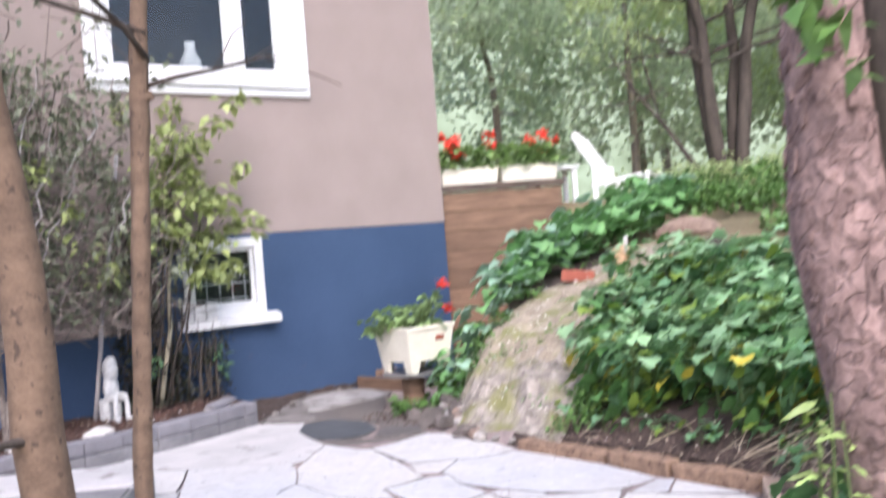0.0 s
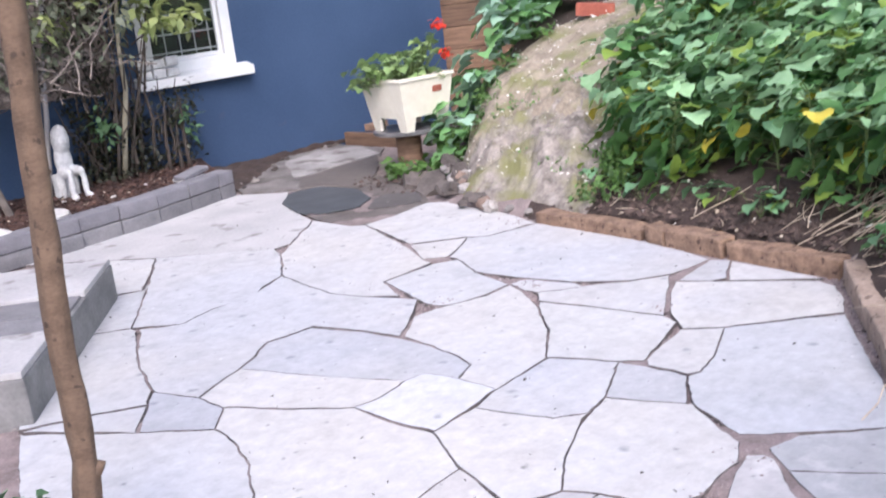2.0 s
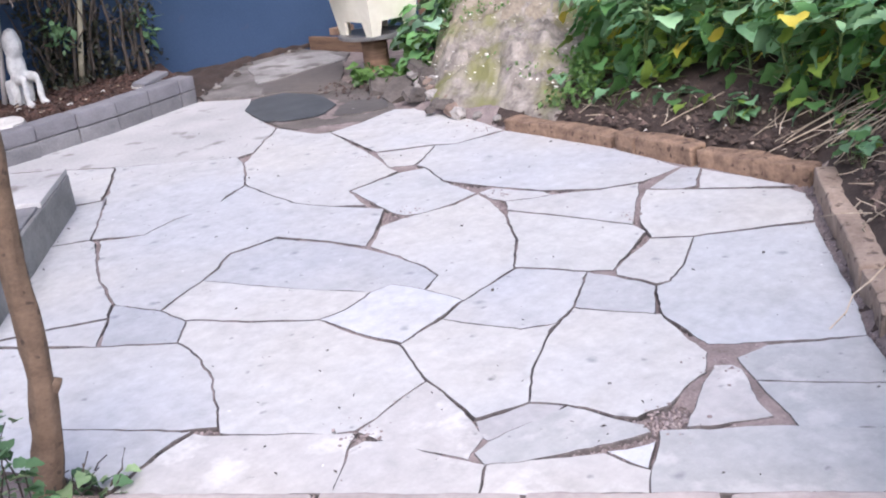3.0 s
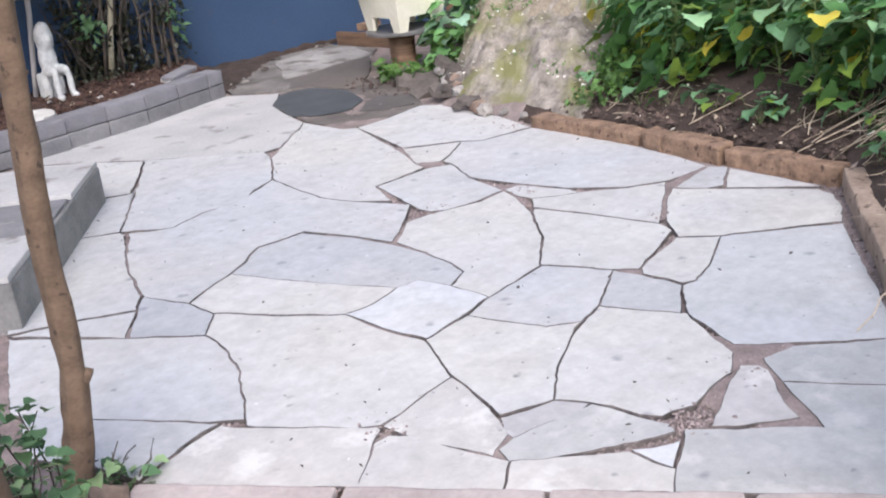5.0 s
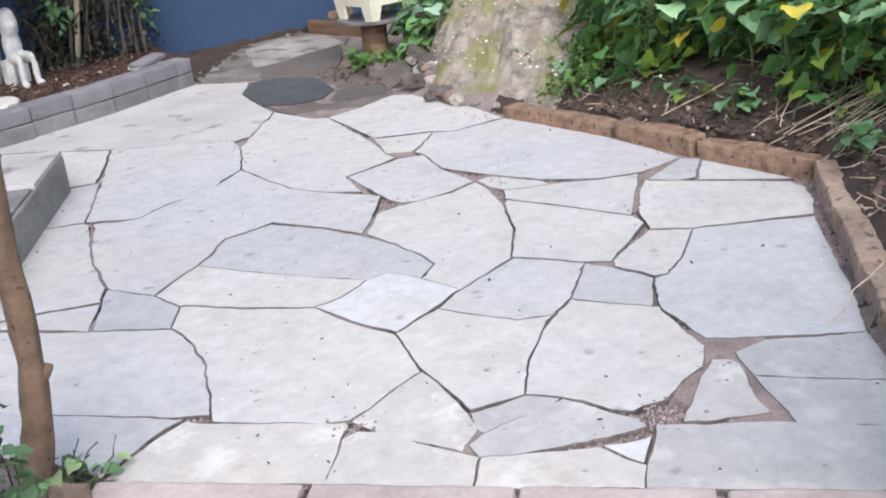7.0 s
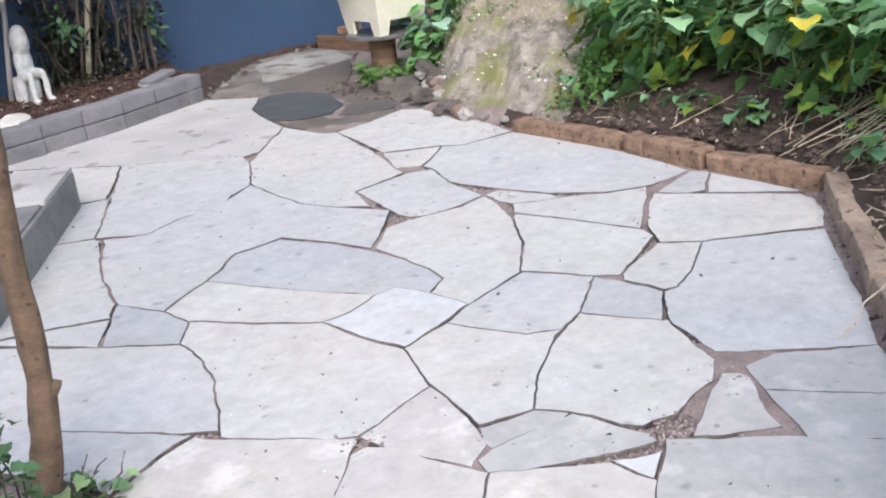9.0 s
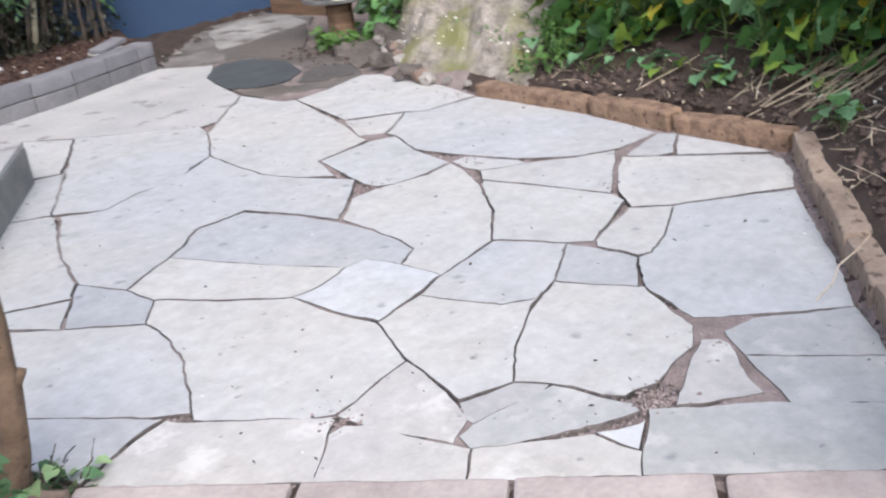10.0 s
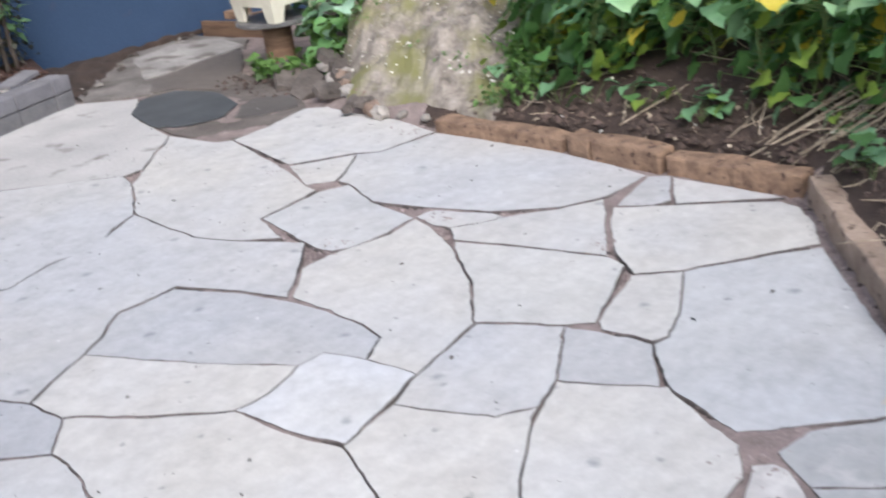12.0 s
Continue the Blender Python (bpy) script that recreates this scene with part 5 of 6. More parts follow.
thick = thing("leaning_tree", pose(0.30, 0.84, 0), "leaning tree trunk with smooth brown bark near the steps", "tree")
pts = [Vector((0.02, 0, -0.05)).lerp(Vector((-0.3, 0, 4.0)), k / 15) + Vector((0.015 * math.sin(k * 1.3), 0, 0)) for k in range(16)]
trunk_part(thick, pts, [0.092 - 0.003 * k for k in range(16)], "bark", 16, 0.12)
v, f = [], []
tube(v, f, bend((-0.05, 0, 1.02), (-0.35, -0.2, 1.05), 4, 0.02, rng), [0.02, 0.016, 0.013, 0.008], 7)
raw("branch_stub", v, f, M["dark_bark"], thick, True)
cv, cf = [], []
for k in range(9):
    leaf_cloud(cv, cf, (-0.6 + rng.gauss(0, 0.5), -0.3 + rng.gauss(0, 0.5), 4.3 + rng.gauss(0, 0.4)), (0.3, 0.3, 0.25), 40, 0.08, rng)
raw("crown", cv, cf, M["rose_dull"], thick)

big = thing("old_tree", pose(1.96, -1.02, 0), "stout tree trunk with scaly reddish brown bark", "tree")
pts, rad = [], []
for k in range(44):
    z = -0.05 + k * 0.08
    q = 0.15 * max(0.0, 1.45 - z)
    pts.append(Vector((0.06 - 0.075 * min(z, 1.6) / 1.6 + 0.03 * max(0, z - 1.6) + 0.5 * q, 0.02 - 0.75 * q, z)))
    rad.append(0.152 + 0.05 * math.exp(-z * 4) - 0.006 * z + 0.008 * noise.noise(Vector((0, 0, z * 3))))
v, f = [], []
tube(v, f, pts, rad, 30, 0.05)
raw("trunk", v, f, M["old_bark"], big, True)
# loose bark scales
bv3, bf3 = [], []
for k in range(520):
    z = rng.uniform(0.3, 3.2)
    i = min(43, int((z + 0.05) / 0.08))
    a = rng.uniform(0, 6.283)
    d = Vector((math.cos(a), math.sin(a), 0))
    c = pts[i] + d * (rad[i] + 0.003)
    c.z = z
    t = Vector((-math.sin(a), math.cos(a), 0))
    w, h = rng.uniform(0.005, 0.017), rng.uniform(0.008, 0.028)
    b = len(bv3)
    ring = [(-1, -0.7), (0, -1), (1, -0.6), (0.9, 0.6), (0, 1), (-0.9, 0.7)]
    for q in (-0.004, 0.0035):
        for x, y in ring:
            bv3.append(c + t * (x * w) + Vector((0, 0, y * h)) + d * (q + rng.uniform(-0.001, 0.003)))
    bf3.append(tuple(range(b + 6, b + 12)))
    for s in range(6):
        bf3.append((b + s, b + (s + 1) % 6, b + 6 + (s + 1) % 6, b + 6 + s))
tagged(raw("loose_bark", bv3, bf3, M["old_bark"], big), "loose scales of bark", kind="stuff")
trunk_part(big, [(0.1, -0.1, 1.1), (0.06, -0.14, 1.5), (0.03, -0.15, 1.9), (0.02, -0.15, 2.3), (0.06, -0.16, 3.4)], [0.05, 0.075, 0.085, 0.085, 0.06], "dark_bark", 14, 0.1, "limb")
cv, cf = [], []
for k in range(10):
    leaf_cloud(cv, cf, (rng.gauss(0.7, 0.4), rng.gauss(-0.6, 0.4), 3.9 + rng.gauss(0, 0.45)), (0.3, 0.3, 0.25), 34, 0.09, rng)
for x, y, z in ((-0.25, -0.06, 2.1), (-0.23, -0.11, 2.03), (-0.21, -0.14, 2.06), (-0.2, -0.16, 1.97), (-0.27, -0.04, 2.13), (-0.24, -0.1, 2.2)):
    leaf_cloud(cv, cf, (x, y, z), (0.05, 0.05, 0.06), 4, 0.11, rng)
raw("crown", cv, cf, M["weed"], big)

# lance-leaved plant and big leaves at its foot
for x, y, n, h in ((1.81, -0.96, 20, 1.06), (1.87, -0.92, 16, 0.96), (1.83, -1.04, 12, 0.98)):
    t = thing("lance_plant", pose(x, y, max(0, ground_z(x, y))), "upright plant with long pale green leaves by the trunk", "plant", "lance-leaved plants")
    v, f = [], []
    tube(v, f, bend((0, 0, -0.02), (rng.uniform(-0.05, 0.05), rng.uniform(-0.05, 0.05), h), 5, 0.02, rng), [0.008, 0.007, 0.006, 0.005, 0.003], 5)
    raw("stem", v, f, M["stalk"], t)
    for k in range(n):
        q = 0.5 + 0.5 * k / n
        put_leaf(LEAF["lance", "lance"], t, Vector((0, 0, h * q)), 137.5 * k, rng.uniform(-25, 55), rng.uniform(0.07, 0.12), rng.uniform(-20, 20))
for x, y in ((2.1, -0.74), (2.02, -0.8), (2.2, -0.68), (2.13, -0.82)):
    t = thing("large_leaf_plant", pose(x, y, max(0, ground_z(x, y))), "low plant with large soft green leaves by the kerb", "plant", "large-leaved plants")
    v, f = [], []
    for k in range(7):
        yaw = rng.uniform(0, 360)
        a, r = radians(yaw), rng.uniform(0.06, 0.16)
        p = Vector((-math.sin(a) * r * 0.7, math.cos(a) * r * 0.7, rng.uniform(0.25, 0.72) if k else 0.72))
        tube(v, f, [(0, 0, -0.02), p], [0.005, 0.003], 5, close=False)
        put_leaf(LEAF["hosta", "hosta"], t, p, yaw, rng.uniform(-60, -15), rng.uniform(0.1, 0.16), rng.uniform(-20, 20))
    raw("stem", v, f, M["stalk"], t)

# ivy round the young tree
for k in range(26):
    if k < 16:
        x, y, h = 0.47 + rng.uniform(-0.13, 0.1), 1.08 + rng.uniform(-0.24, 0.28), rng.uniform(0.14, 0.4)
        tip = Vector((rng.uniform(-0.05, 0.06), rng.uniform(-0.06, 0.06), h))
    else:
        x, y = 0.66 + rng.uniform(-0.05, 0.1), 1.17 + rng.uniform(-0.1, 0.16)
        tip = Vector((rng.uniform(0.02, 0.16), rng.uniform(0.0, 0.16), rng.uniform(0.03, 0.12)))
    t = thing("ivy_sprig", pose(x, y, 0), "small-leaved ivy sprig at the foot of the young tree", "plant", "ivy sprigs")
    v, f = [], []
    pp = bend((0, 0, -0.03), tip, 6, 0.02, rng)
    tube(v, f, pp, [0.004, 0.004, 0.003, 0.003, 0.002, 0.002], 4)
    raw("stem", v, f, M["dark_bark"], t)
    for q in range(11 if k < 16 else 5):
        p = pp[min(5, 1 + q // 2)]
        put_leaf(LEAF["ivy", "ivy_pale" if rng.random() < 0.2 else "ivy"], t, p + Vector((rng.uniform(-0.03, 0.03), rng.uniform(-0.03, 0.03), rng.uniform(-0.02, 0.03))), rng.uniform(0, 360), rng.uniform(-55, 15), rng.uniform(0.03, 0.056), rng.uniform(-30, 30))

# ---- shrubs against the house ----
bush = thing("climbing_bush", pose(3.13, 6.78, 0.15), "tall leafy bush with pale stems and yellow-green leaves by the house", "bush")
tips = [((0.0, 0, 0), (0.36, -0.12, 2.6)), ((0.06, 0.02, 0), (0.55, -0.05, 1.9)), ((-0.05, 0, 0), (0.15, -0.2, 2.2)), ((0.3, 0.03, 0), (0.4, 0.03, 1.6))]
for k, (a, c) in enumerate(tips):
    v, f = [], []
    q = 1.0 if k == 0 else 0.6
    tube(v, f, bend(a, c, 8, 0.035, rng), [r * q for r in (0.027, 0.025, 0.022, 0.019, 0.016, 0.013, 0.01, 0.005)], 8)
    raw("stem", v, f, M["grey_bark" if k == 0 else "dark_bark"], bush, True)
for x, top_z in ((-0.22, 1.4), (-0.1, 1.2), (0.12, 1.5), (0.2, 1.0), (0.42, 0.6), (0.5, 0.55), (0.58, 0.62)):
    v, f = [], []
    tube(v, f, bend((x, rng.uniform(-0.06, 0.1), 0), (x + rng.gauss(0.02, 0.06), rng.uniform(-0.05, 0.1), top_z), 6, 0.02, rng), [0.02, 0.018, 0.016, 0.014, 0.011, 0.006], 7)
    raw("stem", v, f, M["dark_bark"], bush, True)
v, f = [], []
for k in range(190):
    p0 = Vector((rng.uniform(-0.3, 0.65), rng.uniform(-0.1, 0.15), rng.uniform(0.0, 1.9)))
    if p0.x > 0.3 and p0.z > 0.45:
        continue
    p1 = p0 + Vector((rng.gauss(0, 0.12), rng.gauss(0, 0.06), rng.uniform(-0.1, 0.5)))
    tube(v, f, bend(p0, p1, 5, 0.03, rng), [0.009, 0.008, 0.007, 0.005, 0.003], 4, close=False)
raw("twig_tangle", v, f, M["dark_bark"], bush)
# dark leaf mass added as the shade inside and under the bush
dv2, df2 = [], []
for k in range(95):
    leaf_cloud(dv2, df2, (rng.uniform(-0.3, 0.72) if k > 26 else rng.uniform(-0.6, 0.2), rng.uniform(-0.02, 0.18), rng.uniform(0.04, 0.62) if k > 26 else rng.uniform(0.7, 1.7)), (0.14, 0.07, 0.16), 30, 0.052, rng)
raw("dry_leaves", dv2, df2, M["shade_leaf"], bush, False)
cv, cf = [], []
for k in range(46):
    q = rng.random()
    leaf_cloud(cv, cf, (0.35 + rng.gauss(0, 0.3), -0.15 + rng.gauss(0, 0.12), 1.25 + 1.7 * q + rng.uniform(-0.1, 0.1)), (0.16, 0.14, 0.14), 24, 0.13, rng)
raw("leaves", cv, cf, M["rose"], bush)
cv, cf = [], []
leaf_cloud(cv, cf, (0.62, -0.05, 0.4), (0.1, 0.08, 0.16), 34, 0.085, rng)
leaf_cloud(cv, cf, (-0.15, -0.1, 0.5), (0.16, 0.1, 0.2), 44, 0.085, rng)
raw("low_leaves", cv, cf, M["ivy"], bush)

shrub = thing("twiggy_shrub", pose(1.75, 6.3, 0.15), "large half-bare shrub with tangled dry twigs by the house", "shrub")
v, f = [], []
for k in range(760):
    h = rng.uniform(0.4, 4.6)
    p0 = Vector((rng.gauss(0.1, 0.55), rng.gauss(0, 0.25), h * rng.uniform(0.2, 0.8)))
    if p0.z < 0.8:
        continue
    a = rng.uniform(0, 6.283)
    p1 = p0 + Vector((math.cos(a) * rng.uniform(0.2, 0.75), math.sin(a) * rng.uniform(0.1, 0.5), rng.uniform(-0.35, 0.6)))
    pp = bend(p0, p1, 6, 0.06, rng)
    tube(v, f, pp, [0.008, 0.007, 0.006, 0.005, 0.004, 0.002], 4, close=False)
for k in range(7):
    pp = bend((rng.gauss(0, 0.15), rng.gauss(0, 0.1), 0), (rng.gauss(0, 0.6), rng.gauss(0, 0.3), rng.uniform(2.5, 4.2)), 9, 0.09, rng)
    tube(v, f, pp, [0.03, 0.028, 0.025, 0.022, 0.019, 0.016, 0.012, 0.008, 0.004], 7)
raw("twig_tangle", v, f, M["twig"], shrub)
cv, cf = [], []
for k in range(330):
    leaf_cloud(cv, cf, (rng.gauss(0.15, 0.6), rng.gauss(0.1, 0.3), rng.uniform(1.0, 3.2) if k > 90 else rng.uniform(1.0, 4.4)), (0.22, 0.18, 0.18), 16, 0.085, rng)
raw("leaves", cv, cf, M["rose_dull"], shrub)
cv, cf = [], []
for k in range(26):
    x, z = rng.choice(((0.05, 2.5), (0.1, 2.2), (0.4, 1.85), (1.0, 2.4), (1.05, 1.7), (0.5, 1.5)))
    leaf_cloud(cv, cf, (x + rng.gauss(0, 0.1), -0.25 + rng.gauss(0, 0.1), z + rng.gauss(0, 0.12)), (0.1, 0.1, 0.1), 7, 0.1, rng)
raw("fresh_leaves", cv, cf, M["rose"], shrub)
v, f = [], []
for x0, z0, x1, z1 in ((0.1, 1.2, -0.05, 2.1), (0.15, 1.5, 0.5, 2.3), (0.0, 1.4, 0.3, 2.6), (0.7, 1.5, 1.05, 2.3), (-0.1, 1.9, 0.2, 3.1), (0.4, 2.2, 0.8, 3.0)):
    v, f = [], []
    tube(v, f, bend((x0, -0.28, z0), (x1, -0.3, z1), 9, 0.07, rng), [0.009, 0.009, 0.008, 0.008, 0.007, 0.006, 0.005, 0.004, 0.002], 6)
    raw("pale_twig", v, f, M["pale_pole"], shrub, True)

# ---- greenery and woods behind the terrace ----
GREEN = {"weed": ([], []), "far_leaf": ([], [])}
for x, y, r, h, mt in ((9.6, 5.3, 0.6, 0.55, "weed"), (10.2, 4.6, 0.7, 0.5, "weed"), (10.4, 6.1, 0.7, 0.6, "far_leaf"), (11.2, 5.2, 0.8, 0.6, "far_leaf"), (9.3, 4.5, 0.5, 0.4, "weed"), (11.3, 7.0, 0.9, 0.7, "far_leaf"), (8.9, 3.7, 0.5, 0.4, "weed"), (10.0, 3.4, 0.7, 0.5, "weed"), (8.6, 2.6, 0.6, 0.5, "weed"), (9.6, 1.8, 0.8, 0.6, "far_leaf"), (11.5, 3.5, 0.9, 0.6, "far_leaf"), (8.4, 3.2, 0.35, 0.3, "weed"), (8.8, 4.4, 0.4, 0.35, "weed"), (7.9, 1.6, 0.5, 0.4, "weed"), (9.2, 5.4, 0.4, 0.4, "weed")):
    cv, cf = GREEN[mt]
    z = ground_z(x, y)
    for k in range(int(30 * r / 0.5)):
        leaf_cloud(cv, cf, (x + rng.gauss(0, r * 0.5), y + rng.gauss(0, r * 0.5), z + rng.uniform(0.02, h * 0.65)), (0.18, 0.18, 0.12), 14, 0.1, rng, LANCE if rng.random() < 0.3 else OVAL)
for mt, (cv, cf) in GREEN.items():
    tagged(raw("perennials", cv, cf, M[mt]), "dense green perennials on the upper garden slope", "plants", kind="stuff")


def tree(x, y, height, spread, stems, rng, leaf_mat, leaf, clumps, low, label, bark="mid_bark", thick=0.011):
    z0 = ground_z(x, y)
    t = thing("tree", pose(x, y, z0 - 0.1), label, "tree", "trees behind the terrace")
    heads = []
    for s in range(stems):
        v, f = [], []
        a = rng.uniform(0, 6.283)
        lean = spread * (0.12 if stems == 1 else 0.45)
        top = Vector((math.cos(a) * lean, math.sin(a) * lean, height * rng.uniform(0.75, 1.0)))
        r0 = thick * height / (1 if stems == 1 else 1.3)
        pp = bend((math.cos(a) * 0.12 * (stems > 1), math.sin(a) * 0.12 * (stems > 1), 0), top, 10, 0.08, rng)
        tube(v, f, pp, [r0 * (1.15 - 0.1 * k) for k in range(10)], 9, 0.2)
        for k in range(9):
            p0 = pp[rng.randint(3, 9)]
            b = rng.uniform(0, 6.283)
            l = spread * rng.uniform(0.4, 1.0)
            p1 = p0 + Vector((math.cos(b) * l, math.sin(b) * l, rng.uniform(-0.2, 0.5) * l))
            tube(v, f, bend(p0, p1, 5, 0.1, rng), [r0 * 0.35, r0 * 0.28, r0 * 0.2, r0 * 0.12, r0 * 0.05], 5, close=False)
            heads += [p1, p0.lerp(p1, 0.6)]
        raw("trunk", v, f, M[bark], t, True)
    cv, cf = [], []
    for k in range(clumps):
        h = rng.choice(heads)
        c = h + Vector((rng.gauss(0, 0.35 * spread), rng.gauss(0, 0.35 * spread), rng.gauss(-0.1, 0.3 * spread)))
        c.z = max(c.z, low)
        leaf_cloud(cv, cf, c, (0.55, 0.55, 0.42), 46, leaf * 0.72, rng, ROUND)
    raw("crown", cv, cf, M[leaf_mat], t)


TREE = "broad-leaved garden tree with dark stems behind the terrace"
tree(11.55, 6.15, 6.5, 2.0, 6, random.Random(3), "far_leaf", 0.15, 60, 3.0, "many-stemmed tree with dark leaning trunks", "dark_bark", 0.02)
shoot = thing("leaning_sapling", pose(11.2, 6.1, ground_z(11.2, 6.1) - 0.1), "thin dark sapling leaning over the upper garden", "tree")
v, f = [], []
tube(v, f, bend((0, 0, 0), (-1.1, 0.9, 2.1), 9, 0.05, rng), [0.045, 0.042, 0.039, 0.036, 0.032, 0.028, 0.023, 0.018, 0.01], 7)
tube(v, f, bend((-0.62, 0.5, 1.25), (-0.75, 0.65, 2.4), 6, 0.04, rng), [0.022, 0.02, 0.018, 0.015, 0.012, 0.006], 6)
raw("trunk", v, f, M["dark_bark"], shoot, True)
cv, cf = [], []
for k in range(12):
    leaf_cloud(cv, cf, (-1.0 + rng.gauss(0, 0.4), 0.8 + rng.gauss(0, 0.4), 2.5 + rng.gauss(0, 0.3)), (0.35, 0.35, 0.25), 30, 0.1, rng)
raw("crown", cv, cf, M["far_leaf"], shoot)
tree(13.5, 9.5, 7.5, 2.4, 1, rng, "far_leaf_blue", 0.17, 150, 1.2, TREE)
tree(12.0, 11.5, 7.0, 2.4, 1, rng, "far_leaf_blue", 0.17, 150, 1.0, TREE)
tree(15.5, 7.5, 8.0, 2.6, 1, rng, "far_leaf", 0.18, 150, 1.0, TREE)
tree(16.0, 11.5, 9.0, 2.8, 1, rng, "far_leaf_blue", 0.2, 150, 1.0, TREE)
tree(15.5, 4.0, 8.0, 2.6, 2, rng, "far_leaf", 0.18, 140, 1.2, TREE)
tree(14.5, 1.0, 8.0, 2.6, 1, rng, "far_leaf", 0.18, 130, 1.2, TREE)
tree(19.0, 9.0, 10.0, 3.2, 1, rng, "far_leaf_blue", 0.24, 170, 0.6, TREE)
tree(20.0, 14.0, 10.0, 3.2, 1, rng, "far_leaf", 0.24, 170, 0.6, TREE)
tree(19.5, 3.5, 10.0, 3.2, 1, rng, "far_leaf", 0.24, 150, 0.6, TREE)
# glowing backdrop far behind the garden, its haze put into the emission colour
bd = bpy.data.materials.new("haze_glow")
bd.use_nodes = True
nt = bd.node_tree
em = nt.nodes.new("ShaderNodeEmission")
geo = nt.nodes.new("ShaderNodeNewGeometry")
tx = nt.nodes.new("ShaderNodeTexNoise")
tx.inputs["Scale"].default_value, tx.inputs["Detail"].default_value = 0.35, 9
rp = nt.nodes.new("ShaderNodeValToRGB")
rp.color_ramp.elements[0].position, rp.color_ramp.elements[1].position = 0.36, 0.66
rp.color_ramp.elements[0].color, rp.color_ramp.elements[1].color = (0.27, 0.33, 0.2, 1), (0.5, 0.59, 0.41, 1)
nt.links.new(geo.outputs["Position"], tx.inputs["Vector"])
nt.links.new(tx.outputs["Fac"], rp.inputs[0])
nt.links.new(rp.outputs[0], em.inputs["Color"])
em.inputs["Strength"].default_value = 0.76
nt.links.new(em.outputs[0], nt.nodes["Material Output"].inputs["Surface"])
M["haze_glow"] = bd
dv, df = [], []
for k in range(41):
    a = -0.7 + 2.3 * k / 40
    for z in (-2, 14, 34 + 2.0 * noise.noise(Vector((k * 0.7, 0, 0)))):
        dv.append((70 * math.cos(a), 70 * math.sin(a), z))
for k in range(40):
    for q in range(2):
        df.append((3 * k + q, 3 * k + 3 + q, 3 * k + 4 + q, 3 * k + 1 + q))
woods = raw("backdrop", dv, df, M["haze_glow"])
tagged(woods, "glowing backdrop sheet painted as pale hazy green woods far behind the garden", "backdrop", kind="structure")

# ---- litter ----
v, f = [], []
for k in range(60):
    y = 0.2 + 2.6 * rng.random()
    x = foot_x(y) + 0.05 + abs(rng.gauss(0, 0.28))
    if rng.random() < 0.45:
        y = rng.uniform(0.2, 1.0)
        x = foot_x(y) + rng.uniform(0.1, 0.55)
    a = rng.uniform(0, 6.283)
    l = rng.uniform(0.05, 0.2) * (2.0 if rng.random() < 0.2 else 1)
    x1, y1 = x + math.cos(a) * l, y + math.sin(a) * l
    if x1 - foot_x(y1) < -0.05:
        continue
    tube(v, f, bend((x, y, ground_z(x, y) + 0.012), (x1, y1, ground_z(x1, y1) + rng.uniform(0.01, 0.07)), 4, 0.012, rng), [0.003, 0.0035, 0.003, 0.002], 4, close=False)
for k in range(17):
    # a bundle of cut stalks lying up the bank
    p = Vector((4.2 + rng.uniform(0, 0.22), 0.95 + rng.gauss(0, 0.14), 0))
    q = p + Vector((0.36 + rng.uniform(-0.16, 0.1), -0.32 + rng.gauss(0, 0.1), 0))
    p.z, q.z = ground_z(p.x, p.y) + rng.uniform(0.02, 0.05), ground_z(q.x, q.y) + rng.uniform(0.04, 0.14)
    tube(v, f, bend(p, q, 5, 0.015, rng), [0.0036, 0.0036, 0.003, 0.003, 0.002], 5, close=False)
tube(v, f, bend((3.14, 0.02, 0.15), (2.86, 0.06, 0.01), 5, 0.015, rng), [0.003] * 5, 4, close=False)
for k in range(38):
    x, y = (rng.gauss(4.75, 0.22), rng.gauss(1.1, 0.2)) if k < 16 else (rng.gauss(3.75, 0.3), rng.gauss(-0.05, 0.22))
    if x - foot_x(y) < 0.12:
        continue
    a = rng.gauss(0.9, 0.5)
    l = rng.uniform(0.12, 0.4)
    x1, y1 = x + math.cos(a) * l, y + math.sin(a) * l
    tube(v, f, bend((x, y, ground_z(x, y) + 0.015), (x1, y1, ground_z(x1, y1) + rng.uniform(0.02, 0.12)), 5, 0.02, rng), [0.003, 0.003, 0.0025, 0.002, 0.0015], 4, close=False)
straw = raw("dry_stalks", v, f, M["straw"])
tagged(straw, "dry straw-coloured stalks scattered on the soil", "stalks", kind="stuff")
v, f = [], []
for k in range(300):
    u = rng.random()
    if u < 0.3:
        x, y = 4.5 + rng.random() * 2.0, 3.0 + rng.random() * 1.3
        z = ground_z(x, y) + 0.06
    elif u < 0.6:
        x, y = rng.uniform(1.2, 3.6), rng.uniform(5.7, 6.9)
        z = 0.2
        if y < along(WALL, min(total - 0.01, max(0, x + 0.9)))[1] + 0.15:
            continue
    else:
        y = rng.uniform(0.3, 2.9)
        x = foot_x(y) + rng.uniform(0.05, 0.5)
        z = ground_z(x, y) + 0.01
    leaf_cloud(v, f, (x, y, z), (0.01, 0.01, 0.004), 1, 0.035, rng, OVAL, 0.9)
bits = raw("leaf_litter", v, f, M["straw"])
tagged(bits, "small fallen leaves and wood chips", "litter", kind="stuff")
v, f = [], []
